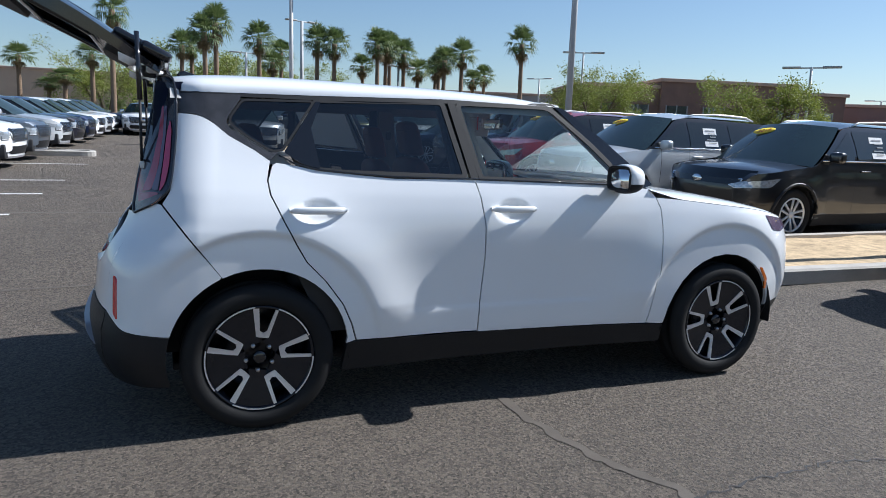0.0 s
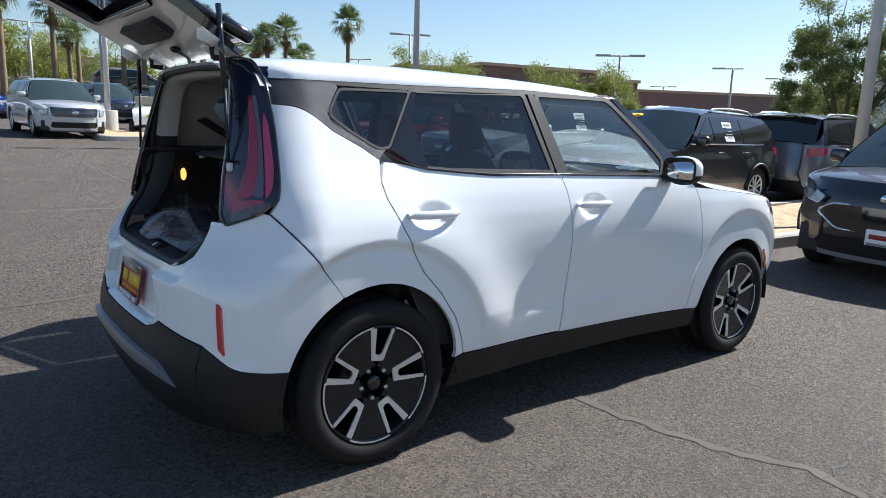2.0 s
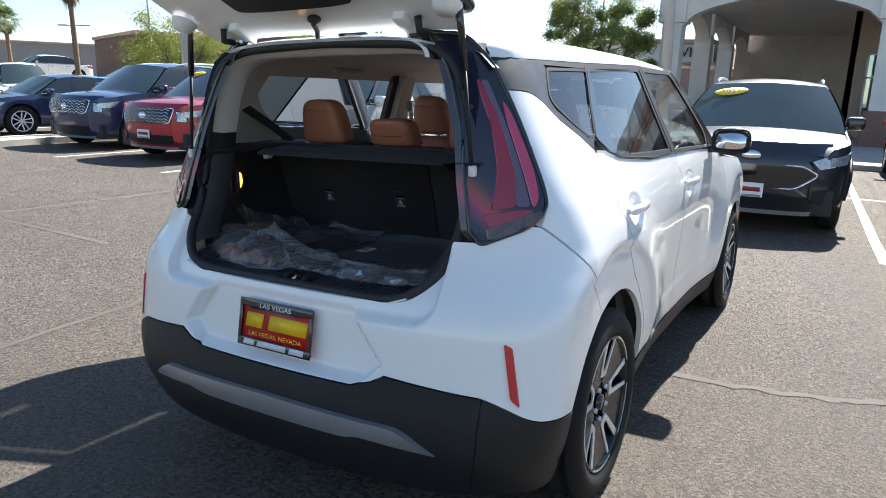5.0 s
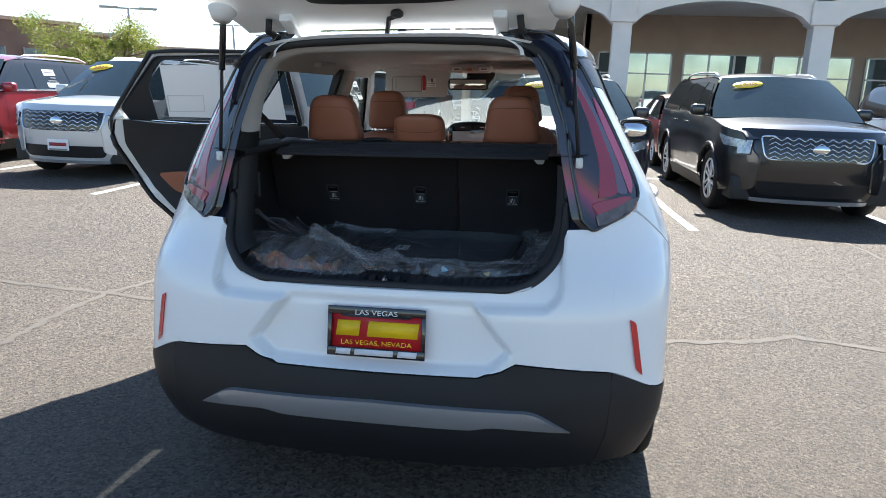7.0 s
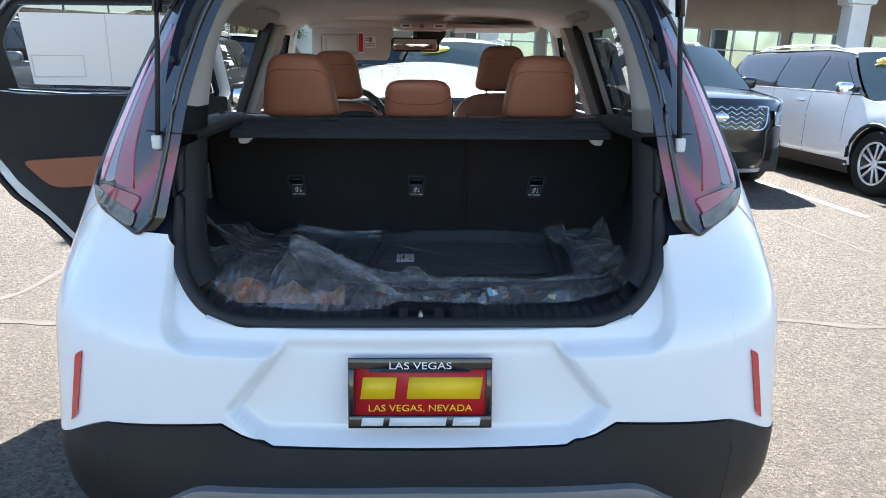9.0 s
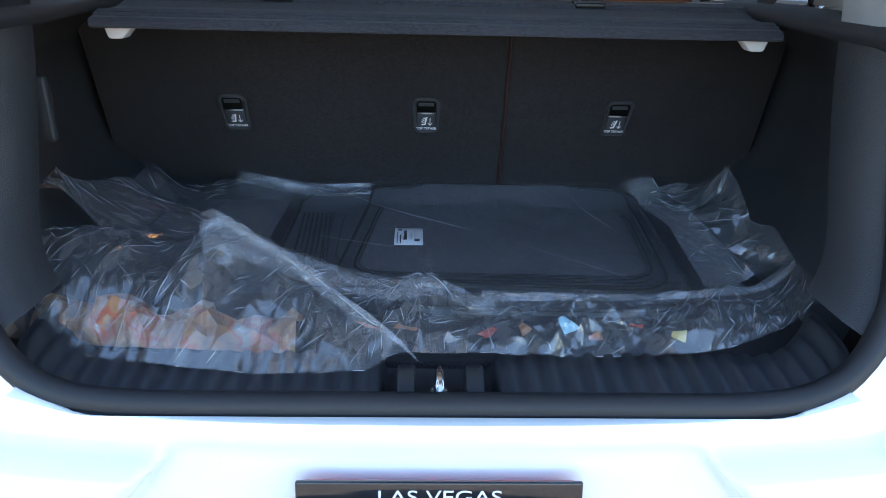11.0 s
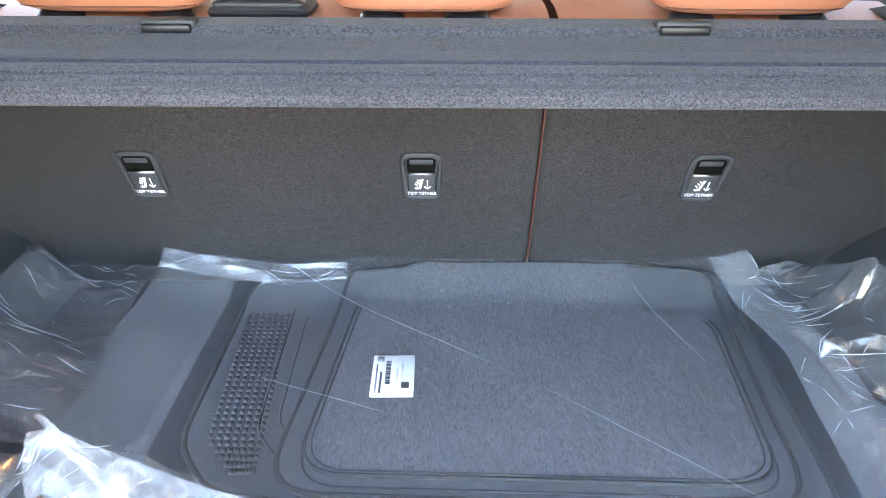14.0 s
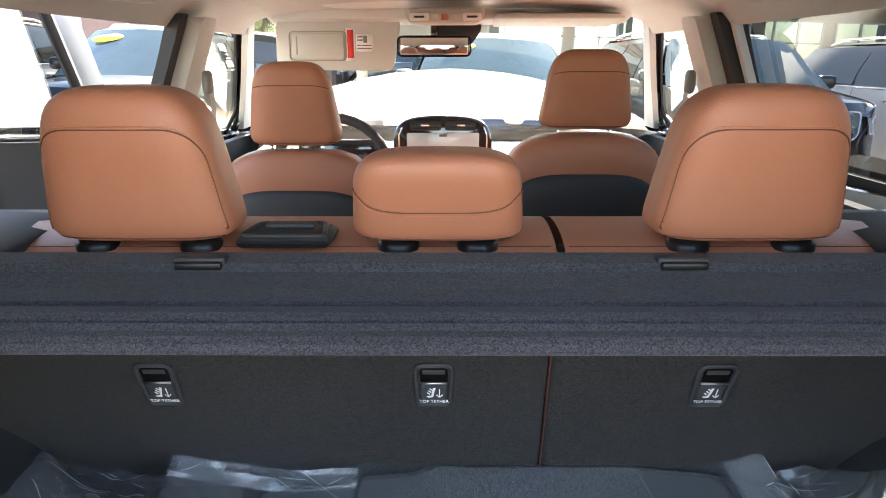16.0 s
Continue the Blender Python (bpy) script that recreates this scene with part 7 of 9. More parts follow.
def headrest(name, x, y, z, wide, high, deep, posts, parent, base_z, taper=0.16, top_seam=0.50, low=-0.80, power=4.0, band=False):
    """A stuffed block with a soft crown and a squarer foot; its rear panel is bounded by a groove and a row of stitches."""
    foot = 11.0
    bm = bmesh.new()
    bmesh.ops.create_uvsphere(bm, u_segments=56, v_segments=40, radius=1)
    for v in bm.verts:
        c = v.co.normalized()
        pz = power if c.z > 0 else foot
        flat, tall = abs(c.x) ** power + abs(c.y) ** power, abs(c.z) ** pz
        lo, hi = 0.5, 2.0
        for _ in range(26):
            k = (lo + hi) / 2
            lo, hi = (k, hi) if k**power * flat + k**pz * tall < 1 else (lo, k)
        c = c * lo
        w = 1 - taper * (c.z + 1) / 2
        v.co = Vector((x + c.x * deep - 0.02 * c.z, y + c.y * wide * w, z + c.z * high))
    hr = part(name, bm, M["tan"], parent, "tan leather headrest with a stitched seam")

    def skin(cy, cz, out=0.0):
        cx = -max(1 - abs(cy) ** power - abs(cz) ** (power if cz > 0 else foot), 0.0) ** (1 / power)
        w = 1 - taper * (cz + 1) / 2
        return Vector((x + cx * deep - 0.02 * cz - out, y + cy * wide * w, z + cz * high))

    if band:
        line = [(a, top_seam - 0.10 * abs(a) ** 6) for a in np.linspace(-0.97, 0.97, 25)]
    elif low < top_seam:
        line = rounded([(-0.93, low, 0.02), (-0.95, top_seam, 0.42), (0.95, top_seam, 0.42), (0.93, low, 0.02)], 0.2, 9)
    else:
        line = rounded([(-0.99, low, 0.02), (-0.72, top_seam, 0.4), (0.72, top_seam, 0.4), (0.99, low, 0.02)], 0.2, 8)
    fine = []
    for (a0, b0), (a1, b1) in zip(line, line[1:]):
        count = max(2, int(math.hypot((a1 - a0) * wide, (b1 - b0) * high) / 0.004))
        fine += [(a0 + (a1 - a0) * k / count, b0 + (b1 - b0) * k / count) for k in range(count)]
    part("seam", tube([skin(a, b, -0.0004) for a, b in fine], 0.0011, 5), M["thread"], hr)
    dashes = bmesh.new()
    shift = (0.0035 if low < top_seam and not band else -0.0035) / high
    for k in range(0, len(fine) - 1):
        p, q = (skin(a, b + shift, 0.0004) for a, b in (fine[k], fine[k + 1]))
        tube([p.lerp(q, 0.15), p.lerp(q, 0.8)], 0.0006, 4, dashes)
    part("stitching", dashes, M["stitch"], hr)
    # the welt round the foot
    welt = [skin(a, -0.90) for a in np.linspace(-0.86, 0.86, 21)]
    part("foot_seam", tube(welt, 0.0010, 5), M["thread"], hr)
    for p in posts:
        part("post", tube([(x, y + p, base_z - 0.02), (x, y + p, z - high * 0.8)], 0.005, 8), M["chrome"], hr)
        part("collar", lathe([(0.0, 0.005), (0.012, 0.005), (0.020, 0.003), (0.025, -0.002), (0.025, -0.010)], 20, "z", at=Matrix.Translation((x, y + p, base_z - 0.005))), M["collar"], hr)
    return hr


def seat_x(z):
    return 0.124 - 0.29 * (z - 0.79)


def cabin():
    # floor, side walls, lamp
    part("boot_floor", box(-0.50, 0.16, -0.57, 0.57, 0.755, 0.772, 0.004), M["carpet"], car, "charcoal carpeted boot floor")
    for s in (-1, 1):
        rows = []
        for x in np.linspace(-0.47, 0.16, 14):
            wide = 0.085 * smooth01((x + 0.36) / 0.34)
            rows.append([(x, s * (y + wide * k), z) for y, z, k in ((0.530, 0.772, 0.05), (0.542, 0.815, 0.2), (0.552, 0.860, 0.5), (0.560, 0.905, 1.0), (0.565, 1.0, 1.1), (0.565, 1.10, 1.1), (0.545, 1.150, 0.6), (0.500, 1.168, 0.0), (0.500, 1.180, 0.0), (0.62, 1.186, 0.0))])
        wall = part("boot_side", loft(rows), M["black_trim"], car, "black plastic boot side trim")
        rows = []
        for z in np.linspace(1.18, 1.50, 9):
            x0 = OPEN_X(z) + 0.09
            x1 = np.interp(z, (1.18, 1.24, 1.30, 1.37, 1.46, 1.50), (0.16, 0.10, -0.005, -0.09, -0.05, 0.0))
            rows.append([(x0 + (x1 - x0) * k, s * (side(max(x0 + (x1 - x0) * k, -0.2), z) - 0.055 - 0.035 * (1 - k)), z) for k in np.linspace(0, 1, 5)])
        part("rear_pillar_trim", loft(rows), M["beige"], car, "grey-beige rear pillar trim")
        rows = []
        for x in np.linspace(-0.34, 1.56, 16):
            rows.append([(x, s * (side(max(x, -0.2), 1.465) - 0.030), 1.455), (x, s * (side(max(x, -0.2), 1.49) - 0.055), 1.495), (x, s * (side(max(x, -0.2), 1.49) - 0.13), 1.525)])
        part("roof_edge_trim", loft(rows), M["beige"], car)
        post = part("centre_pillar_trim", sheet(rounded([(0.955, 1.48, 0.02), (1.055, 1.48, 0.02), (1.14, 1.10, 0.01), (1.16, 0.45, 0.01), (1.01, 0.45, 0.01), (1.01, 1.10, 0.01)]), on_side(s, -0.098), 0.08, 0.05, (0, s, 0)), M["beige"], car, "beige centre pillar cover with the belt anchor")
        part("door_seal", sheet(rounded([(0.905, 1.485, 0.01), (0.950, 1.485, 0.01), (1.005, 1.10, 0.01), (0.955, 1.10, 0.01)]), on_side(s, -0.062), 0.08, 0.03, (0, s, 0)), M["rubber"], post, "black rubber door seal")
        part("belt_anchor", pad(1.035, s * 0.612, 1.325, 0.020, 0.012, 0.030, 3.0), M["grey_plastic"], post, "grey belt anchor")
        part("belt_strap", loft([[(1.020, s * 0.604, 1.315), (1.055, s * 0.604, 1.315)], [(1.07, s * 0.625, 1.00), (1.11, s * 0.625, 1.00)]]), M["beige"], post)
        if s < 0:
            part("door_frame_trim", sheet(rounded([(0.880, 1.478, 0.005), (0.898, 1.478, 0.005), (0.945, 1.13, 0.005), (0.925, 1.13, 0.005)]), on_side(s, -0.040), 0.08, 0.02, (0, s, 0)), M["beige"], post)
        part("screen_pillar_trim", sheet(rounded([(1.50, 1.50, 0), (1.58, 1.49, 0), (2.03, 1.12, 0), (1.90, 1.12, 0), (1.72, 1.30, 0)]), on_side(s, -0.045), 0.08, 0.02, (0, s, 0)), M["beige"], car)
        card = part("front_door_trim", sheet(rounded([(1.10, 0.42, 0.02), (1.10, 1.115, 0.02), (1.85, 1.105, 0.02), (2.03, 1.07, 0.02), (2.05, 0.42, 0.02)]), on_side(s, -0.06), 0.08, 0.03, (0, -s, 0)), M["black_trim"], car)
        part("armrest", box(1.15, 1.75, s * 0.70 - 0.06, s * 0.70 + 0.06, 0.80, 0.86, 0.025), M["tan"], card)
        part("wheelhouse_trim", box(0.15, 0.30, min(s * 0.52, s * 0.74), max(s * 0.52, s * 0.74), 0.60, 1.165, 0.04), M["black_trim"], car)
        part("belt_strap", loft([[(-0.175, s * 0.625, 1.315), (-0.125, s * 0.630, 1.335)], [(-0.04, s * 0.605, 1.235), (0.01, s * 0.610, 1.250)], [(0.06, s * 0.590, 1.165), (0.10, s * 0.595, 1.185)]]), M["rubber"], car, "black seat-belt strap")
    card = part("rear_door_trim", sheet(rounded([(0.30, 0.42, 0.02), (0.12, 0.80, 0.1), (0.10, 1.13, 0.02), (1.0, 1.115, 0.02), (1.04, 0.42, 0.02)]), on_side(-1, -0.06), 0.08, 0.03, (0, 1, 0)), M["black_trim"], car)
    part("armrest", box(0.25, 0.85, -0.77, -0.66, 0.80, 0.86, 0.025), M["tan"], card)
    lamp = part("cargo_lamp", prism([(LAMP[0] + 0.017 * math.cos(a), LAMP[2] + 0.032 * math.sin(a)) for a in np.linspace(0, 2 * math.pi, 20, endpoint=False)], 0.556, 0.566, 0.003), M["lamp_glow"], car, "small oval boot lamp, lit warm orange")
    part("lamp_bezel", tube([(LAMP[0] + 0.020 * math.cos(a), 0.557, LAMP[2] + 0.036 * math.sin(a)) for a in np.linspace(0, 2 * math.pi, 20, endpoint=False)], 0.005, 6, closed=True), M["rubber"], lamp)
    # added shield, not a fitted part: it hides the lit lamp from behind
    part("lamp_hood", box(LAMP[0] - 0.034, LAMP[0] - 0.020, 0.532, 0.566, LAMP[2] - 0.045, LAMP[2] + 0.045, 0.004), M["black_trim"], lamp)
    # headliner
    rows = []
    for x in np.linspace(-0.36, 1.60, 16):
        w = side(max(x, -0.25), 1.49) - 0.10
        drop = 0.03 * max(0, (x - 1.45) / 0.15)
        rows.append([(x, w * t, 1.520 + 0.030 * (1 - t**4) - drop) for t in np.linspace(-1, 1, 13)])
    part("headliner", loft(rows), M["beige"], car, "grey-beige cloth headliner")
    part("tail_header", loft([[(OPEN_X(1.53) + 0.02, w, 1.530 - 0.03 * (abs(w) / 0.5) ** 4), (-0.34, w, 1.545 - 0.03 * (abs(w) / 0.5) ** 4)] for w in np.linspace(-0.5, 0.5, 13)]), M["beige"], car)
    part("roof_end", loft([[(OPEN_X(1.53) - 0.008, w, 1.536 - 0.045 * (abs(w) / 0.5) ** 4), (-0.412, w * 1.04, 1.552 - 0.055 * (abs(w) / 0.5) ** 4)] for w in np.linspace(-0.42, 0.42, 15)]), M["white"], car)
    for y in (-0.38, 0.38):
        part("grab_handle", box(0.28, 0.48, y * 1.35 - 0.02, y * 1.35 + 0.02, 1.475, 1.500, 0.01), M["beige"], car)
        part("roof_hook", box(-0.22, -0.16, y * 1.15 - 0.03, y * 1.15 + 0.03, 1.505, 1.525, 0.008), M["beige"], car)
    # rear bench
    for y0, y1, name in ((-0.1318, 0.64, "wide"), (-0.64, -0.1338, "narrow")):
        rows = []
        for z in np.linspace(0.74, 1.172, 9):
            xx = seat_x(z) + (0.012 * ((z - 1.13) / 0.04) ** 2 if z > 1.13 else 0)
            rows.append([(xx + 0.012, y0, z), (xx, y0 + 0.010, z), (xx, y1 - 0.010, z), (xx + 0.012, y1, z)])
        back = part("rear_seat_back", loft(rows), M["carpet"], car, "charcoal carpeted back of the rear seat")
        rows = []
        for k in np.linspace(0, 1, 8):
            a = k * math.pi * 0.75
            rows.append([(seat_x(1.17) + 0.09 - 0.092 * math.cos(a), yy, 1.160 + 0.022 * math.sin(a)) for yy in np.linspace(y0 + 0.004, y1 - 0.004, 7)])
        rows.append([(0.26, yy, 0.72) for yy in np.linspace(y0 + 0.004, y1 - 0.004, 7)])
        part("seat_cushion", loft(rows), M["tan"], back, "tan leather seat face")
    part("split_cord", tube([(seat_x(z) - 0.001, -0.1325 + 0.0, z) for z in np.linspace(0.76, 1.165, 6)], 0.0014, 6), M["cord"], car, "dark red seam in the seat split")
    for y in (0.385, 0.019, -0.351):
        tether(y)
    catch = part("release_handle", box(-0.005, 0.07, 0.135, 0.245, 1.176, 1.190, 0.008), M["frame"], car, "black seat release catch")
    part("catch_rim", tube([(x, y, 1.191) for x, y in rounded([(0.002, 0.142, 0.008), (0.064, 0.150, 0.01), (0.064, 0.230, 0.01), (0.002, 0.238, 0.008)])], 0.003, 6, closed=True), M["rubber"], catch)
    part("pull_strap", box(0.040, 0.056, 0.160, 0.220, 1.189, 1.196, 0.003), M["black_trim"], catch)
    for y in (0.356, -0.346):
        headrest("rear_headrest", 0.030, y, 1.270, 0.113, 0.090, 0.055, (-0.062, 0.062), car, 1.184, 0.27, 0.50, -0.80)
    headrest("rear_headrest", 0.030, 0.012, 1.236, 0.101, 0.054, 0.055, (-0.047, 0.047), car, 1.184, 0.08, -0.25, 0.20)
    # parcel shelf
    prof = [(-0.052, 1.172), (-0.050, 1.184), (-0.056, 1.188), (-0.082, 1.184), (-0.087, 1.176), (-0.120, 1.169), (-0.150, 1.167), (-0.154, 1.163), (-0.160, 1.166), (-0.186, 1.170), (-0.194, 1.167), (-0.197, 1.163), (-0.202, 1.166), (-0.206, 1.163), (-0.208, 1.161), (-0.218, 1.160), (-0.224, 1.155), (-0.225, 1.149), (-0.220, 1.146), (-0.08, 1.155)]
    rows = [[(x, y, z) for x, z in prof + prof[:1]] for y in np.linspace(-0.497, 0.497, 25)]
    shelf = part("parcel_shelf", loft(rows, caps=False), M["shelf"], car, "charcoal cloth-covered parcel shelf", smooth=False)
    part("shelf_hem", tube([(-0.224, y, 1.1475) for y in np.linspace(-0.496, 0.496, 9)], 0.0020, 6), M["shelf"], shelf)
    for y in (-0.242, 0.257):
        part("shelf_clip", box(-0.084, -0.068, y - 0.027, y + 0.027, 1.180, 1.1905, 0.003), M["rubber"], shelf)
        part("clip_slot", box(-0.090, -0.083, y - 0.024, y + 0.024, 1.178, 1.1865, 0.002), M["collar"], shelf)
    for y in (-0.46, 0.46):
        part("shelf_peg", prism(rounded([(y - 0.022, 1.150, 0.003), (y + 0.022, 1.150, 0.003), (y + (0.016 if y > 0 else 0.004), 1.130, 0.004), (y - (0.004 if y > 0 else 0.016), 1.130, 0.004)]), -0.215, -0.190, 0.002, plane="yz"), M["beige"], shelf)
    # front seats
    for y, up, high in ((0.356, -0.022, 0.096), (-0.318, 0.016, 0.090)):
        st = part("front_seat", pad(0.93, y, 0.90 + up, 0.075, 0.255, 0.30, 4.0, 0.22, 0.07, 40, 28), M["tan"], car, "tan leather front seat with a black back shell")
        part("back_shell", pad(0.893, y, 0.862 + up, 0.055, 0.215, 0.25, 4.0, 0.10, 0.06, 40, 28), M["black_trim"], st)
        part("seat_base", pad(1.18, y, 0.58, 0.28, 0.25, 0.10, 4.0), M["tan"], st)
        headrest("headrest", 0.86, y, 1.282 if y > 0 else 1.314, 0.110, high, 0.050, (-0.06, 0.06), st, 1.195 + up, 0.27, 0.46, -0.80, 4.0, True)
    # dashboard and what hangs at the windscreen
    rows = []
    for y in np.linspace(-0.72, 0.72, 21):
        hump = 0.05 * math.exp(-(((y - 0.36) / 0.17) ** 2)) + 0.02 * math.exp(-((y / 0.2) ** 2))
        rows.append([(1.62, y, 0.55), (1.58, y, 0.80), (1.56, y, 0.98 + hump), (1.62, y, 1.03 + hump), (1.78, y, 1.045 + hump * 0.5), (2.05, y, 1.06)])
    dash = part("dashboard", loft(rows), M["black_trim"], car, "black dashboard")
    hood = part("display", prism(rounded([(-0.150, 1.02, 0.02), (-0.146, 1.150, 0.05), (-0.100, 1.190, 0.06), (0.020, 1.203, 0.2), (0.140, 1.190, 0.06), (0.182, 1.150, 0.05), (0.186, 1.02, 0.02)], 0.03, 6), 1.548, 1.60, 0.010, plane="yz"), M["gloss"], car, "gloss black display housing with air vents")
    part("screen", box(1.541, 1.5475, -0.103, 0.138, 1.040, 1.142, 0.004), M["screen"], hood, "lit pale display screen")
    part("screen_bar", box(1.5395, 1.541, 0.005, 0.030, 1.130, 1.138), M["grey_plastic"], hood)
    for y0, y1 in ((0.024, 0.128), (-0.094, 0.010)):
        part("air_vent", box(1.545, 1.549, y0, y1, 1.150, 1.182, 0.006), M["rubber"], hood)
        for z in (1.158, 1.166, 1.174):
            part("vane", box(1.543, 1.546, y0 + 0.006, y1 - 0.006, z - 0.001, z + 0.001), M["gloss"], hood)
        part("vent_tab", box(1.541, 1.546, (y0 + y1) / 2 - 0.014, (y0 + y1) / 2 + 0.014, 1.163, 1.170, 0.002), M["chrome"], hood)
    for y in (-0.128, 0.164):
        part("bright_edge", tube([(1.546, y, 1.03), (1.546, y, 1.135), (1.546, y * 0.93 + 0.001, 1.160)], 0.0035, 6), M["chrome"], hood)
    wheel_pts = [(1.34 + 0.06 * math.sin(a), 0.36 + 0.182 * math.cos(a), 1.03 + 0.175 * math.sin(a)) for a in np.linspace(0, 2 * math.pi, 32, endpoint=False)]
    sw = part("steering_wheel", tube(wheel_pts, 0.016, 8, closed=True), M["black_trim"], car, "black leather steering wheel")
    part("spoke", box(1.325, 1.355, 0.19, 0.53, 0.99, 1.05, 0.015), M["black_trim"], sw)
    part("column", tube([(1.35, 0.36, 1.02), (1.62, 0.36, 0.97)], 0.04, 10), M["black_trim"], sw)
    part("gauge_panel", box(1.53, 1.56, 0.22, 0.50, 1.02, 1.12, 0.02), M["gloss"], dash)
    mir = part("inside_mirror", box(1.530, 1.555, -0.075, 0.165, 1.385, 1.452, 0.018, segments=3), M["gloss"], car, "inside mirror in a black frame")
    part("mirror_glass", box(1.526, 1.530, -0.062, 0.152, 1.393, 1.444, 0.001), M["mirror_tan"], mir)
    part("mirror_stalk", tube([(1.55, 0.045, 1.45), (1.60, 0.045, 1.51)], 0.012, 8), M["gloss"], mir)
    part("sensor_cover", prism(rounded([(-0.055, 1.395, 0.02), (-0.110, 1.470, 0.02), (-0.105, 1.500, 0.01), (0.060, 1.500, 0.01), (0.050, 1.440, 0.01)]), 1.585, 1.60, 0.004, plane="yz"), M["rubber"], mir)
    console = part("overhead_console", prism(rounded([(-0.100, 1.480, 0.02), (0.118, 1.480, 0.02), (0.130, 1.525, 0.02), (-0.112, 1.525, 0.02)]), 1.36, 1.50, 0.012, plane="yz"), M["beige"], car, "overhead console with map lamps")
    for y in (-0.070, 0.085):
        part("map_lamp", box(1.355, 1.362, y - 0.028, y + 0.028, 1.488, 1.510, 0.005), M["plate_white"], console, "clear map lamp lens")
        part("lamp_switch", box(1.352, 1.356, y - 0.016, y + 0.016, 1.496, 1.502, 0.002), M["rubber"], console)
    for y in (-0.022, 0.010, 0.040):
        part("button", box(1.355, 1.362, y - 0.011, y + 0.011, 1.489, 1.507, 0.003), M["beige"] if y != 0.010 else M["tan"], console)
    vis = part("sun_visor", prism(rounded([(0.178, 1.341, 0.03), (0.560, 1.346, 0.03), (0.555, 1.505, 0.03), (0.150, 1.505, 0.03)]), 1.558, 1.572, 0.004, plane="yz"), M["beige"], car, "beige sun visor folded down, with a warning label")
    part("warning_tag", box(1.5555, 1.558, 0.302, 0.331, 1.374, 1.476), M["plate_white"], vis)
    part("tag_bar", box(1.5545, 1.5556, 0.306, 0.326, 1.382, 1.470), M["red_tag"], vis, "red band of the warning tag")
    part("visor_label", box(1.5555, 1.558, 0.243, 0.298, 1.402, 1.456), M["plate_white"], vis)
    for y0, y1, z0, z1 in ((0.262, 0.274, 1.430, 1.452), (0.276, 0.294, 1.446, 1.450), (0.276, 0.294, 1.436, 1.440), (0.248, 0.294, 1.420, 1.423), (0.248, 0.294, 1.411, 1.414)):
        part("printed_bar", box(1.5547, 1.5556, y0, y1, z0, z1), M["grey_plastic"], vis)
    part("vanity_cover", prism(rounded([(0.336, 1.380, 0.012), (0.508, 1.380, 0.012), (0.508, 1.460, 0.012), (0.336, 1.460, 0.012)]), 1.554, 1.559, 0.002, plane="yz"), M["beige"], vis)
    part("cover_edge", tube([(1.555, y, z) for y, z in rounded([(0.331, 1.375, 0.014), (0.513, 1.375, 0.014), (0.513, 1.465, 0.014), (0.331, 1.465, 0.014)])], 0.0022, 6, closed=True), M["visor_edge"], vis)
    part("finger_grip", box(1.5525, 1.555, 0.488, 0.492, 1.392, 1.450, 0.001), M["visor_edge"], vis)
    part("visor_clip", pad(1.560, 0.222, 1.505, 0.012, 0.020, 0.012, 3.0), M["beige"], vis)
    part("visor_hinge", tube([(1.558, 0.500, 1.505), (1.556, 0.520, 1.514), (1.556, 0.540, 1.510)], 0.008, 8), M["beige"], vis)
    part("sun_visor", prism(rounded([(1.42, 1.497, 0.005), (1.585, 1.478, 0.006), (1.588, 1.490, 0.006), (1.42, 1.512, 0.005)]), -0.52, -0.145, 0.004), M["beige"], car, "beige sun visor folded up")
    part("screen_header", prism(rounded([(1.52, 1.502, 0.01), (1.60, 1.484, 0.01), (1.64, 1.520, 0.01), (1.52, 1.535, 0.01)]), -0.56, 0.56, 0.006), M["beige"], car, "beige trim above the windscreen")
    part("cabin_floor", box(0.2, 2.05, -0.72, 0.72, 0.27, 0.30), M["carpet"], car)


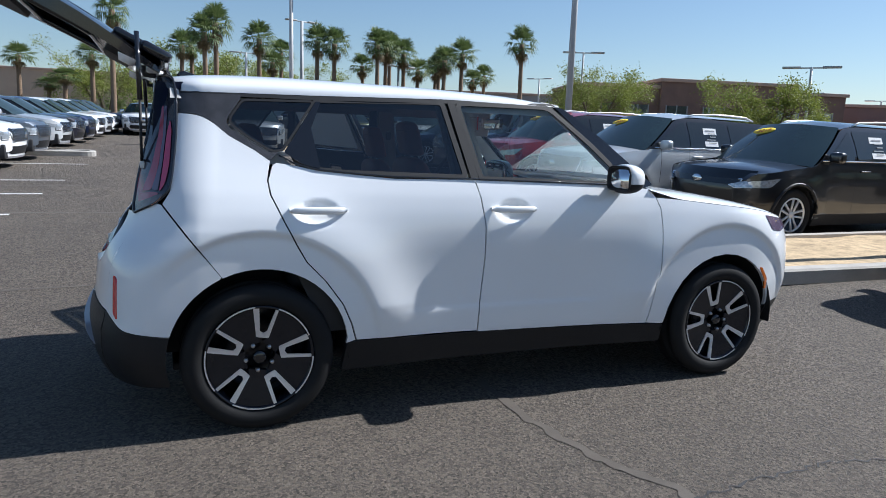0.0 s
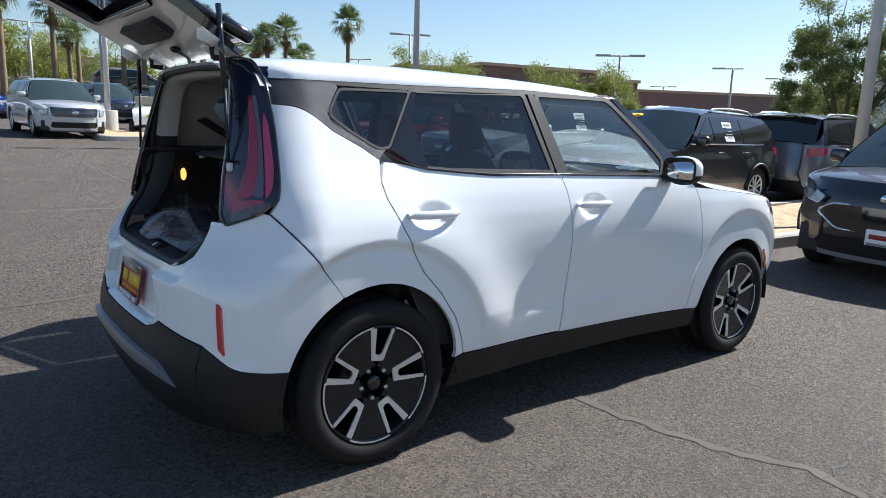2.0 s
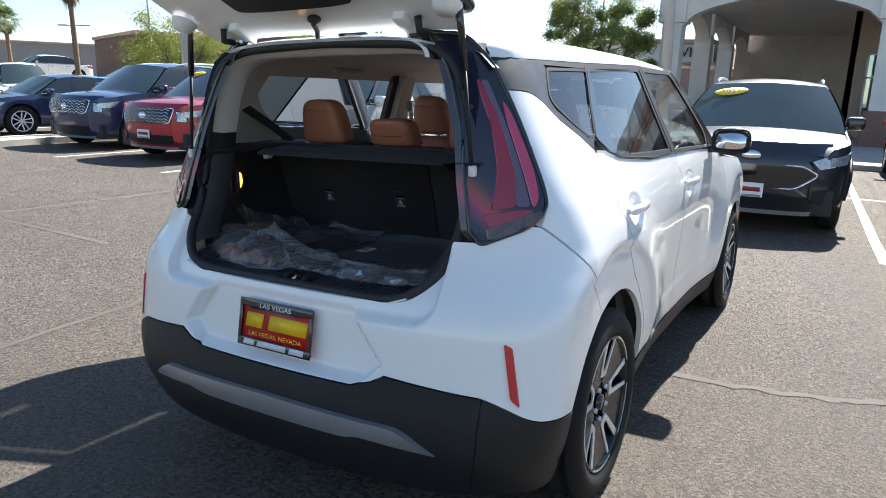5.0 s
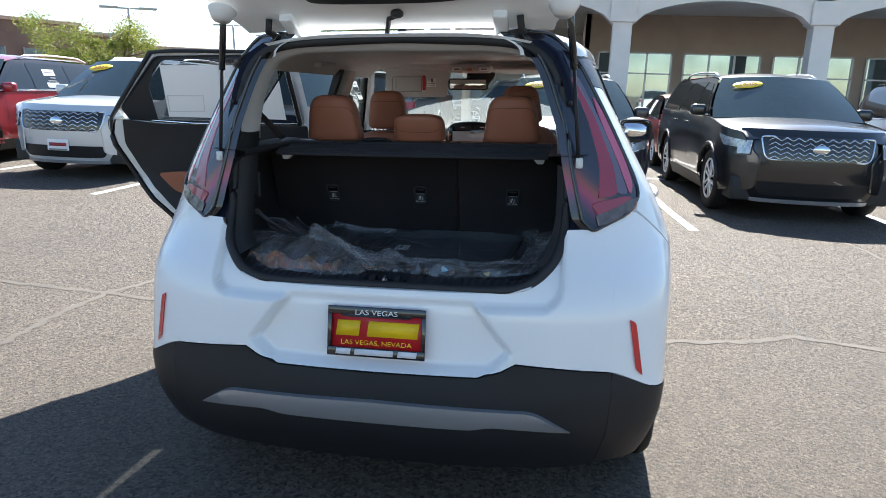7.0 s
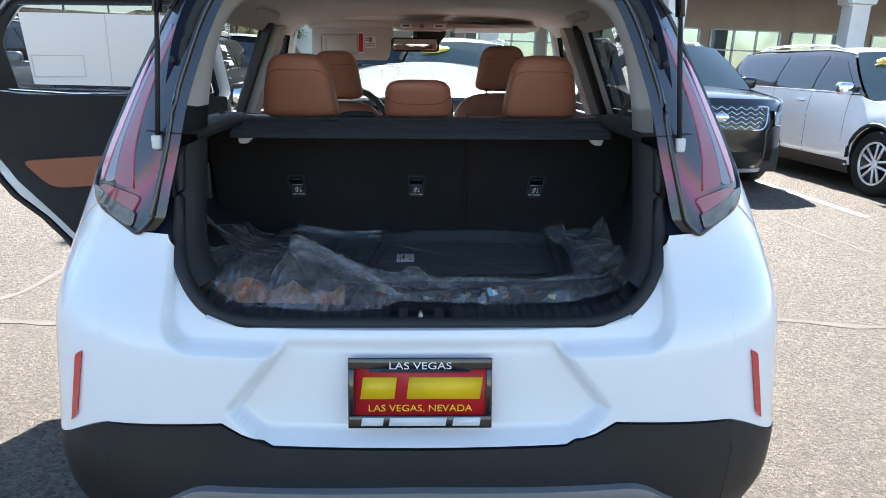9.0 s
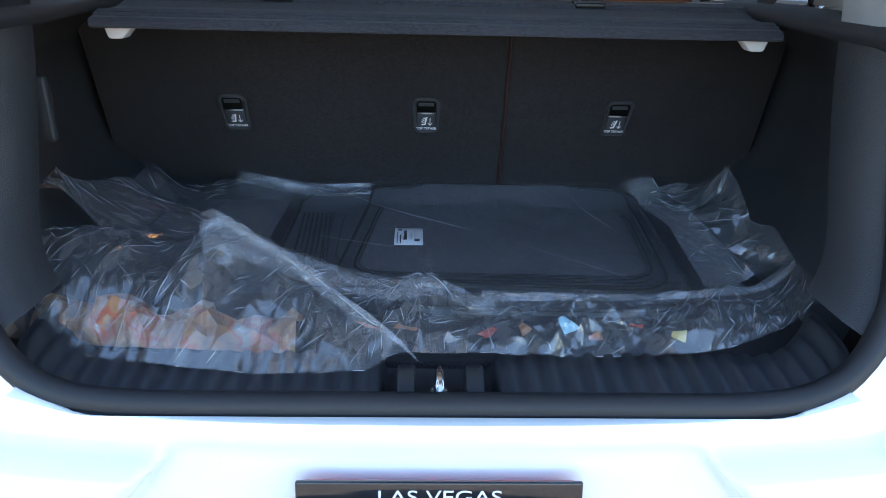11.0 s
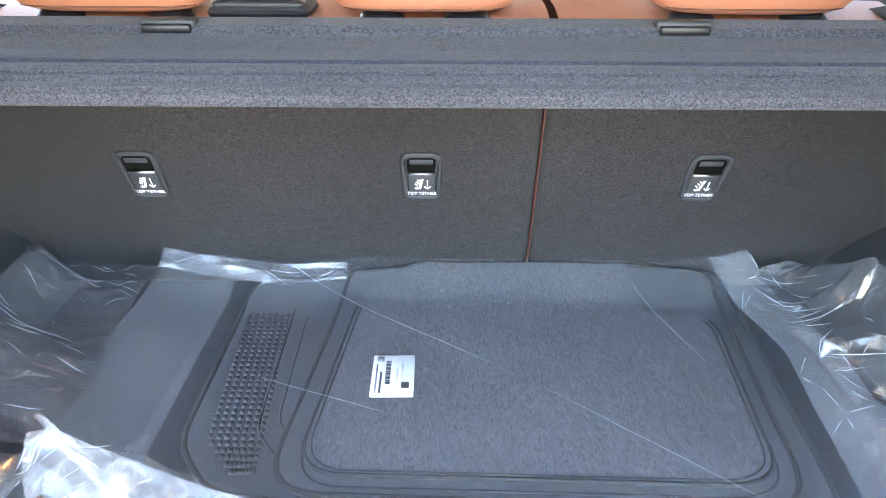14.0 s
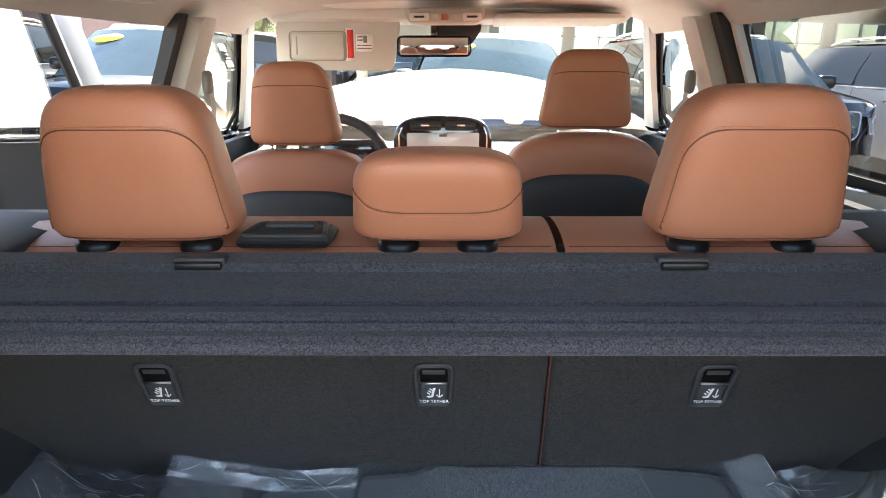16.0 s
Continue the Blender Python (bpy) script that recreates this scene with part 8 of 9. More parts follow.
def tether(y):
    """A child-seat anchor recess in the seat back, with its printed symbol."""
    slope = math.degrees(math.atan(0.29))
    lean = Matrix.Identity(4)
    lean[1][2] = 0.10 * (1 if y > 0.1 else -1 if y < -0.1 else 0)  # the outer ones splay at the top
    at = pose(seat_x(0.969), y, 0.969, 0, -slope, 0) @ lean
    outline = rounded([(-0.021, -0.035, 0.008), (0.021, -0.035, 0.008), (0.025, 0.034, 0.013), (-0.025, 0.034, 0.013)], 0.01, 5)
    t = part("tether_anchor", tube([at @ Vector((-0.0015, a, b)) for a, b in outline], 0.0032, 6, closed=True), M["sill_plastic"], car, "black anchor surround with a printed seat symbol")
    part("surround", prism([(a, b) for a, b in outline], -0.0015, 0.0, plane="yz", at=at), M["black_trim"], t)
    # a flat plate, not a cavity: the hole's shade is its near-black colour
    part("recess", prism(rounded([(-0.018, 0.006, 0.002), (0.018, 0.006, 0.002), (0.0195, 0.029, 0.008), (-0.0195, 0.029, 0.008)]), -0.0022, 0.0, plane="yz", at=at), M["hole"], t)
    part("inner_step", box(-0.0030, 0.0, -0.015, 0.015, 0.019, 0.0265, 0.001, at=at), M["sill_plastic"], t)
    part("flap", box(-0.0040, 0.0, -0.0175, 0.0175, -0.031, 0.003, 0.0015, at=at), M["sill_plastic"], t)
    part("anchor_bar", tube([at @ Vector((-0.0045, -0.018, 0.0055)), at @ Vector((-0.0045, 0.018, 0.0055))], 0.0016, 6), M["steel"], t)
    # a seat seen from the side with its straps, and a hook beside it
    icon = bmesh.new()
    flat = lambda pts: prism(pts, -0.0046, -0.0041, plane="yz", at=at, bm=icon)
    flat([(0.010, -0.018), (0.0075, -0.0205), (0.001, -0.0195), (0.0005, -0.0165), (0.0065, -0.0175)])
    flat([(0.0005, -0.0165), (-0.0025, -0.0035), (0.001, -0.003), (0.0035, -0.0165)])
    for k in range(3):
        flat([(0.0055 - 0.0018 * k, -0.0155 + 0.0035 * k), (0.0095 - 0.0018 * k, -0.0120 + 0.0035 * k), (0.0085 - 0.0018 * k, -0.0108 + 0.0035 * k), (0.0048 - 0.0018 * k, -0.0140 + 0.0035 * k)])
    for side_of in (-1, 1):
        flat([(-0.0075, -0.0195), (-0.0075 + 0.0035 * side_of, -0.0150), (-0.0075 + 0.0045 * side_of, -0.0160), (-0.0075 + 0.0005 * side_of, -0.0205)][:: side_of])
    flat([(-0.0081, -0.0195), (-0.0081, -0.0050), (-0.0068, -0.0050), (-0.0068, -0.0195)])
    part("seat_symbol", icon, M["plate_white"], t)
    words = at @ Matrix(((0, 0, -1, -0.0043), (-1, 0, 0, 0), (0, 1, 0, -0.0275), (0, 0, 0, 1)))
    lettering("TOP TETHER", 0.0068, M["plate_white"], t, words, "", 0.0002)


M["cord"] = surface("dark_red_cord", (0.05, 0.008, 0.006), 0.8)
M["visor_edge"] = surface("dark_beige_edge", (0.30, 0.26, 0.22), 0.7)
M["red_tag"] = surface("red_warning_tag", (0.6, 0.03, 0.03), 0.6)
M["mirror_tan"] = M["mirror"]
LAMP = -0.27, 0.60, 1.045
opening_parts()
cabin()


# ---- tailgate ----
def tailgate():
    """Raised on its hinges: u runs from the hinge to its lower edge, v across, w outwards."""
    rise = 26.5
    at = Matrix.Translation((-0.385, 0, 1.600)) @ Matrix.Rotation(radians(rise), 4, "Y") @ Matrix.Rotation(math.pi, 4, "Z")
    # own frame: +x along the gate, +y across (turned), +z outwards and up
    half = lambda u: np.interp(u, (0, 0.12, 0.45, 0.72, 0.92, 1.0), (0.500, 0.555, 0.590, 0.600, 0.520, 0.42))
    bow = lambda u, v: 0.020 + 0.065 * math.sin(math.pi * min(u / 1.0, 1)) - 0.05 * abs(v / 0.6) ** 3
    glass_u0, glass_u1 = 0.300, 0.640
    gl = rounded([(glass_u0, -0.44, 0.06), (glass_u1, -0.47, 0.05), (glass_u1, 0.47, 0.05), (glass_u0, 0.44, 0.06)], 0.05, 6)
    gate = part("tailgate", tailgate_skin(half, bow, gl, 0.045, at), M["gloss"], car, "raised tailgate, glossy dark outside and white inside")
    inner = tailgate_skin(half, lambda u, v: bow(u, v) * 0.35 - 0.030, gl, 0.0, at)
    part("inner_panel", inner, M["white"], gate, "cream-white painted inner panel")
    part("rear_glass", sheet(gl, lambda u, v: at @ Vector((u, v, bow(u, v) + 0.002)), 0.08, 0.0), M["privacy"], gate, "dark tinted rear window")
    part("glass_border", tube([at @ Vector((u, v, bow(u, v) * 0.35 - 0.030)) for u, v in gl], 0.014, 6, closed=True), M["gloss"], gate)
    trim = rounded([(0.685, -0.48, 0.05), (0.900, -0.43, 0.08), (0.900, 0.43, 0.08), (0.685, 0.48, 0.05)], 0.05, 5)
    part("lower_trim", sheet(trim, lambda u, v: at @ Vector((u, v, bow(u, v) * 0.35 - 0.058)), 0.06, 0.03, at.to_3x3() @ Vector((0, 0, 1))), M["black_trim"], gate, "black plastic lower trim of the tailgate")
    bar = rounded([(0.150, -0.235, 0.02), (0.245, -0.250, 0.03), (0.245, 0.250, 0.03), (0.150, 0.235, 0.02)], 0.02, 4)
    part("upper_trim", sheet(bar, lambda u, v: at @ Vector((u, v, -0.034 - 0.012 * (1 - (v / 0.25) ** 4))), 0.04, 0.03, at.to_3x3() @ Vector((0, 0, 1))), M["black_trim"], gate, "black plastic cover panel")
    for s in (-1, 1):
        part("spoiler_end", box(-0.04, 0.10, s * 0.50 - 0.03, s * 0.50 + 0.03, 0.020, 0.068, 0.018, at=at), M["gloss"], gate, "gloss black spoiler end")
        part("hinge", box(-0.03, 0.07, s * 0.34 - 0.022, s * 0.34 + 0.022, -0.045, -0.010, 0.005, at=at), M["white"], gate)
        part("strut_boss", lathe([(0, -0.03), (0.03, -0.03), (0.045, 0.0)], 18, "z", at=at @ Matrix.Translation((0.115, s * 0.530, -0.035))), M["white"], gate)
        part("bump_stop", tube([at @ Vector((0.055, s * 0.40, -0.03)), at @ Vector((0.035, s * 0.405, -0.065)), Vector((-0.395, s * -0.41, 1.555))], 0.011, 8), M["rubber"], gate)
    part("spoiler", box(-0.03, 0.22, -0.48, 0.48, 0.030, 0.066, 0.015, at=at), M["gloss"], gate, "gloss black roof spoiler")
    cable = [(-0.385, 0.03, 1.545), (-0.40, 0.02, 1.580), (-0.43, 0.01, 1.595), (-0.455, -0.02, 1.600)]
    part("cable", tube([(x, y, z) for x, y, z in cable], 0.008, 8), M["rubber"], gate)
    part("cable_grommet", pad(-0.465, -0.025, 1.606, 0.022, 0.020, 0.014, 2.2), M["rubber"], gate)


def tailgate_skin(half, bow, hole, lip, at):
    """The gate's skin as four strips round the window hole."""
    bm = bmesh.new()
    us0, us1 = min(p[0] for p in hole), max(p[0] for p in hole)
    vs = max(p[1] for p in hole)
    put = lambda u, v: at @ Vector((u, v, bow(u, v)))
    for u0, u1 in ((-0.02, us0 + 0.012), (us1 - 0.012, 1.0)):
        rows = [[put(u, half(u) * t) for t in np.linspace(-1, 1, 23)] for u in np.linspace(u0, u1, 9)]
        loft(rows, bm)
    for s in (-1, 1):
        rows = [[put(u, s * (vs - 0.03 + (half(u) - vs + 0.03) * t)) for t in np.linspace(0, 1, 6)] for u in np.linspace(us0, us1, 9)]
        loft(rows, bm)
    # rim folded inwards all round
    if lip:
        edge = [(u, half(u)) for u in np.linspace(-0.02, 1.0, 22)] + [(1.0, v) for v in np.linspace(0.42, -0.42, 8)[1:-1]] + [(u, -half(u)) for u in np.linspace(1.0, -0.02, 22)]
        rows = []
        for u, v in edge:
            rows.append([at @ Vector((u, v, bow(u, v))), at @ Vector((u, v, bow(u, v) * 0.35 - 0.030))])
        loft(rows, bm)
    bmesh.ops.remove_doubles(bm, verts=bm.verts[:], dist=1e-4)
    bmesh.ops.recalc_face_normals(bm, faces=bm.faces[:])
    return bm


tailgate()


# ---- the open rear door on the left ----
def open_door(angle):
    hinge = Vector((1.04, 0.86, 0))
    swing = Matrix.Translation((0, 0, 0.05)) @ Matrix.Translation(hinge) @ Matrix.Rotation(radians(-angle), 4, "Z") @ Matrix.Translation(-hinge)
    put = lambda out: (lambda x, z: swing @ Vector((x, side(x, z) + out, z)))
    inward = swing.to_3x3() @ Vector((0, -1, 0))
    door = part("open_rear_door", sheet(rounded(REAR_DOOR), put(0), 0.05, 0.05, inward), M["white"], car, "open white rear door showing its black inner trim")
    shell_out = [(0.085, 1.185, 0.02), (0.065, 1.114, 0), (0.075, 1.054, 0), (0.130, 0.935, 0), (0.188, 0.825, 0), (0.225, 0.762, 0), (0.312, 0.669, 0), (0.390, 0.561, 0), (0.433, 0.464, 0), (0.457, 0.405, 0), (1.05, 0.395, 0.02), (1.05, 1.118, 0)]
    part("inner_shell", sheet(rounded(shell_out), put(-0.052), 0.06, 0.0), M["white"], door)
    card = [(0.122, 1.185, 0.01), (0.112, 1.060, 0.02), (0.168, 0.930, 0), (0.224, 0.830, 0), (0.345, 0.670, 0), (0.424, 0.560, 0), (0.49, 0.440, 0.03), (1.03, 0.430, 0.02), (1.03, 1.140, 0.01), (0.30, 1.160, 0.02)]
    trim = part("door_trim", sheet(rounded(card), put(-0.085), 0.06, 0.032, -inward), M["black_trim"], door, "black door trim with a tan armrest")
    part("armrest", sheet(rounded([(0.250, 0.905, 0.03), (0.90, 0.925, 0.03), (0.90, 0.800, 0.03), (0.340, 0.790, 0.05)]), put(-0.115), 0.05, 0.03, -inward), M["tan"], trim, "tan leather armrest")
    frame = rounded([(0.135, 1.240, 0.01), (0.318, 1.470, 0.02), (0.905, 1.488, 0.02), (0.982, 1.150, 0.01), (0.262, 1.181, 0.05), (0.172, 1.205, 0.03)], 0.02)
    part("window_frame", ring(frame, 0.045, put(-0.01), 0.03, 1), M["white"], door, "white painted window frame with black seal")
    part("glass_run", ring(frame, 0.018, put(-0.044), 0.006, 1), M["rubber"], door, "black rubber glass run")
    part("inside_handle", sheet(rounded([(0.62, 1.040, 0.02), (0.74, 1.036, 0.02), (0.74, 1.000, 0.02), (0.63, 1.002, 0.02)]), put(-0.098), 0.04, 0.014, -inward), M["chrome"], door, "bright inside door handle")
    part("handle_cup", tube([put(-0.092)(a, b) for a, b in rounded([(0.60, 1.055, 0.02), (0.76, 1.050, 0.02), (0.76, 0.985, 0.02), (0.61, 0.988, 0.02)])], 0.005, 6, closed=True), M["gloss"], door)
    part("frame_seal", tube([put(-0.02)(x, z) for x, z in [(0.05, 1.10), (0.06, 1.19), (0.11, 1.262), (0.29, 1.505), (0.40, 1.515), (0.93, 1.520)]], 0.011, 6), M["rubber"], door)
    part("door_seal", tube([put(-0.040)(x, z) for x, z in [(0.050, 1.10), (0.056, 1.054), (0.111, 0.935), (0.169, 0.825), (0.205, 0.762), (0.293, 0.669), (0.371, 0.561), (0.414, 0.464), (0.438, 0.395)]], 0.013, 6), M["rubber"], door)
    part("window", sheet(frame, put(-0.02), 0.08, 0.0), M["privacy"], door, "tinted door window")
    part("divider", tube([put(-0.02)(0.245, 1.185), put(-0.02)(0.245, 1.375)], 0.011, 6), M["rubber"], door)
    part("belt_seal", tube([put(-0.045)(x, z) for x, z in ((0.25, 1.178), (0.45, 1.160), (0.98, 1.150))], 0.008, 6), M["chrome"], door)
    part("latch", box(-0.012, 0.012, -0.012, 0.012, -0.03, 0.03, 0.003, at=Matrix.Translation(put(-0.03)(0.128, 0.925))), M["rubber"], door)
    part("corner_trim", sheet(rounded([(0.315, 1.475, 0.01), (0.262, 1.34, 0.01), (0.285, 1.165, 0.01), (0.16, 1.165, 0.02), (0.120, 1.235, 0.01)]), put(-0.046), 0.06, 0.02, -inward), M["black_trim"], door, "black inner corner trim")
    sheet_out = [(0.335, 1.195), (0.92, 1.175), (0.88, 1.452), (0.325, 1.446)]
    note = part("window_sheet", sheet(sheet_out, put(-0.034), 0.2, 0.0), M["thin_paper"], door, "white price sheets taped inside the window")
    part("fold_line", sheet([(0.598, 1.19), (0.602, 1.19), (0.602, 1.445), (0.598, 1.445)], put(-0.036), 0.2, 0.0), M["ink_pale"], note)
    for x0, x1, z0, z1 in ((0.34, 0.344, 1.22, 1.30), (0.51, 0.514, 1.22, 1.30), (0.34, 0.514, 1.22, 1.224), (0.34, 0.514, 1.298, 1.302)):
        part("printed_bar", sheet([(x0, z0), (x1, z0), (x1, z1), (x0, z1)], put(-0.036), 0.3, 0.0), M["ink_pale"], note)


M["ink_pale"] = surface("pale_grey_ink", (0.62, 0.62, 0.64), 0.8)


def thin_paper():
    """Paper that lets some of the light behind it through."""
    m, n, l, b = nodes_of("thin_white_paper")
    b.inputs["Base Color"].default_value, b.inputs["Roughness"].default_value = (0.82, 0.82, 0.83, 1), 0.9
    glow_through, mix = n.new("ShaderNodeBsdfTranslucent"), n.new("ShaderNodeMixShader")
    glow_through.inputs["Color"].default_value = (0.82, 0.82, 0.83, 1)
    mix.inputs[0].default_value = 0.10
    l.new(b.outputs[0], mix.inputs[1]), l.new(glow_through.outputs[0], mix.inputs[2]), l.new(mix.outputs[0], n["Material Output"].inputs["Surface"])
    return m


M["thin_paper"] = thin_paper()
open_door(66)


# ---- plate ----
def plate():
    tilt = math.degrees(math.atan2(0.026, 0.145))
    at = pose(-0.6730, 0.0, 0.6475, 0, 0, 0) @ Matrix.Rotation(radians(tilt), 4, "Y") @ Matrix(((0, 0, -1, 0), (-1, 0, 0, 0), (0, 1, 0, 0), (0, 0, 0, 1)))
    # own frame: x to the right as read, y up, z towards the reader
    p = thing("licence_plate", "red dealer plate in a black frame, yellow and white print", "plate")
    base = prism(rounded([(-0.152, -0.074, 0.006), (0.152, -0.074, 0.006), (0.152, 0.074, 0.006), (-0.152, 0.074, 0.006)]), -0.006, 0.0, plane="xy", at=at)
    part("plate", base, M["plate_red"], p)
    rim = bmesh.new()
    for a, b, c, d in ((-0.156, 0.156, 0.053, 0.078), (-0.156, 0.156, -0.078, -0.050), (-0.156, -0.143, -0.0505, 0.0535), (0.143, 0.156, -0.0505, 0.0535)):
        box(a, b, c, d, 0.0, 0.006, 0.002, bm=rim, at=at)
    prism(rounded([(-0.105, 0.046, 0.008), (0.105, 0.046, 0.008), (0.125, 0.060, 0.005), (-0.125, 0.060, 0.005)]), 0.0005, 0.0056, bm=rim, at=at, plane="xy")
    part("plate_frame", rim, M["gloss"], p, "black plastic plate frame")
    lettering("LAS VEGAS", 0.022, M["plate_white"], p, at @ pose(0, 0.060, 0.0064), "white capitals", 0.0003, stretch=1.28)
    lettering("LAS VEGAS, NEVADA", 0.021, M["plate_gold"], p, at @ pose(0, -0.035, 0.0012), "yellow capitals", 0.0003, stretch=1.16)
    for x0, x1 in ((-0.130, -0.050), (-0.030, 0.136)):
        part("name_bar", prism([(x0, -0.014), (x1 - 0.006, -0.014), (x1, 0.034), (x0 + 0.006, 0.034)], 0.0, 0.0012, plane="xy", at=at), M["plate_gold"], p)
    for x0, x1 in ((-0.128, -0.078), (-0.068, 0.058), (0.070, 0.132)):
        part("name_bar", prism([(x0, -0.072), (x1 - 0.003, -0.072), (x1, -0.054), (x0 + 0.003, -0.054)], 0.006, 0.0068, plane="xy", at=at), M["plate_white"], p)


plate()


# ---- what lies in the boot ----
def mats():
    def floor(x, y, z):
        """The stack sags a little and curls up where it meets the seat back."""
        return z + 0.0025 * noise.noise((x * 6, y * 6, z * 40)) + 0.026 * smooth01((x - 0.03) / 0.09)

    def mat(name, outline, z, thick, material, label):
        t = thing(name, label, "floor mat", group="stacked floor mats")
        part("mat_base", sheet(outline, lambda x, y: Vector((x, y, floor(x, y, z + thick))), 0.03, thick + 0.003, (0, 0, -1)), material, t)
        part("binding", tube([(x, y, floor(x, y, z + thick) - 0.001) for x, y in outline], 0.0036, 6, closed=True), M["rubber"], t)
        return t

    def line(points, z, t, r=0.0016, closed=False, name="stitch_line"):
        part(name, tube([(x, y, floor(x, y, z)) for x, y in points], r, 5, closed=closed), M["rubber"], t)

    under = rounded([(0.085, 0.268, 0.04), (-0.226, 0.266, 0.03), (-0.291, 0.217, 0.03), (-0.300, 0.140, 0), (-0.315, 0.050, 0.03), (-0.368, 0.030, 0.03), (-0.375, -0.340, 0.05), (-0.310, -0.395, 0.05), (0.105, -0.420, 0.04)], 0.03, 5)
    t = mat("floor_mat", under, 0.773, 0.009, M["ribbed"], "dark ribbed rubber-edged floor mat under the others")
    # tread of short ribs beside the heel pad
    tread = bmesh.new()
    for i in range(30):
        for j in range(7):
            k, v = i / 29, j / 6
            x = 0.020 - 0.285 * k
            y0, y1 = np.interp(x, (-0.27, -0.22, 0.02), (0.196, 0.236, 0.254)), np.interp(x, (-0.27, 0.02), (0.178, 0.202))
            y = y0 + (y1 - y0) * v
            z = floor(x, y, 0.782)
            box(x - 0.0030, x + 0.0030, y - 0.0024, y + 0.0024, z - 0.001, z + 0.0022, bm=tread, at=None)
    part("tread", tread, M["rubber"], t, "rows of short rubber ribs")
    line(rounded([(0.040, 0.196, 0.01), (-0.205, 0.190, 0.02), (-0.245, 0.160, 0.02), (-0.245, 0.120, 0)], 0.02), 0.7825, t, 0.0018)
    line(rounded([(0.020, 0.176, 0.01), (-0.19, 0.170, 0.02), (-0.215, 0.150, 0.02), (-0.215, 0.120, 0)], 0.02), 0.7825, t, 0.0014)
    for y in (0.012, -0.015, -0.042):
        line([(-0.365, y), (-0.300, y)], 0.7825, t, 0.0014)
    over = rounded([(0.064, 0.129, 0.02), (-0.265, 0.160, 0.04), (-0.298, 0.130, 0.03), (-0.316, -0.325, 0.05), (-0.285, -0.366, 0.05), (0.095, -0.395, 0.03), (0.112, -0.270, 0.02), (0.112, 0.030, 0.02), (0.100, 0.046, 0.01), (0.092, 0.124, 0.01)], 0.03, 5)
    t = mat("floor_mat", over, 0.783, 0.007, M["border"], "charcoal carpet floor mat with stitched border")
    pile = rounded([(0.034, 0.108, 0.03), (-0.245, 0.134, 0.03), (-0.276, 0.112, 0.03), (-0.287, -0.312, 0.03), (-0.262, -0.347, 0.03), (-0.013, -0.372, 0.02), (0.018, -0.356, 0.02), (0.016, -0.292, 0.02), (0.040, -0.274, 0.02), (0.110, -0.278, 0.01), (0.111, 0.022, 0.02), (0.085, 0.040, 0.02), (0.070, 0.085, 0.03)], 0.02, 5)
    part("mat_pile", sheet(pile, lambda x, y: Vector((x, y, floor(x, y, 0.7925))), 0.025, 0.004, (0, 0, -1)), M["mat"], t, "short charcoal pile")
    cx, cy = -0.09, -0.12
    ring_at = lambda k: [(cx + (x - cx) * k, cy + (y - cy) * k) for x, y in pile[:36] if x < 0.03]
    line(ring_at(1.0), 0.7925, t, 0.0026)
    line(ring_at(0.972), 0.7930, t, 0.0013)
    line([(x - 0.014, y) for x, y in ring_at(1.0) if x < -0.20], 0.7905, t, 0.0015)
    lab = thing("paper_label", "white barcode label on the floor mat", "label")
    at = pose(-0.123, 0.0475, floor(-0.123, 0.0475, 0.7945), 0, 0, 1)
    part("paper", prism(rounded([(-0.039, -0.025, 0.003), (0.039, -0.025, 0.003), (0.039, 0.025, 0.003), (-0.039, 0.025, 0.003)]), 0, 0.001, plane="xy", at=at), M["paper"], lab)
    for k in range(16):
        x = 0.026 - 0.0028 * k
        part("code_bar", box(x - 0.0007 - 0.0004 * (k % 3), x + 0.0007, 0.003, 0.009, 0.001, 0.0014, at=at), M["dark_sign"], lab)
    for x0, x1, y0, y1, ink in ((-0.033, 0.020, 0.0185, 0.0205, "ink"), (-0.033, 0.006, 0.013, 0.0155, "dark_sign"), (0.026, 0.035, 0.012, 0.020, "ink"), (-0.020, 0.012, -0.006, -0.004, "ink_pale"), (-0.012, 0.022, -0.012, -0.010, "ink_pale"), (-0.024, -0.013, -0.0195, -0.010, "dark_sign")):
        part("printed_bar", box(x0, x1, y0, y1, 0.001, 0.0014, at=at), M[ink], lab)


def scatter(len_u, len_v, step_u, step_v, rng, jitter=0.42):
    """Points strewn evenly over a rectangle, with straight borders, and the triangles between them."""
    nu, nv = max(2, round(len_u / step_u)), max(2, round(len_v / step_v))
    pts = []
    for i in range(nu + 1):
        for j in range(nv + 1):
            a = i + (0 if i in (0, nu) else rng.uniform(-jitter, jitter)) + (0.5 if j % 2 and 0 < i < nu else 0) * 0.8
            b = j + (0 if j in (0, nv) else rng.uniform(-jitter, jitter))
            pts.append(Vector((min(a, nu) / nu * len_u / step_u, b / nv * len_v / step_v)))
    verts, _, faces, *_ = geometry.delaunay_2d_cdt(pts, [], [], 0, 1e-6)
    return np.array([(v.x * step_u, v.y * step_v) for v in verts]), [tuple(f) for f in faces if len(f) == 3]


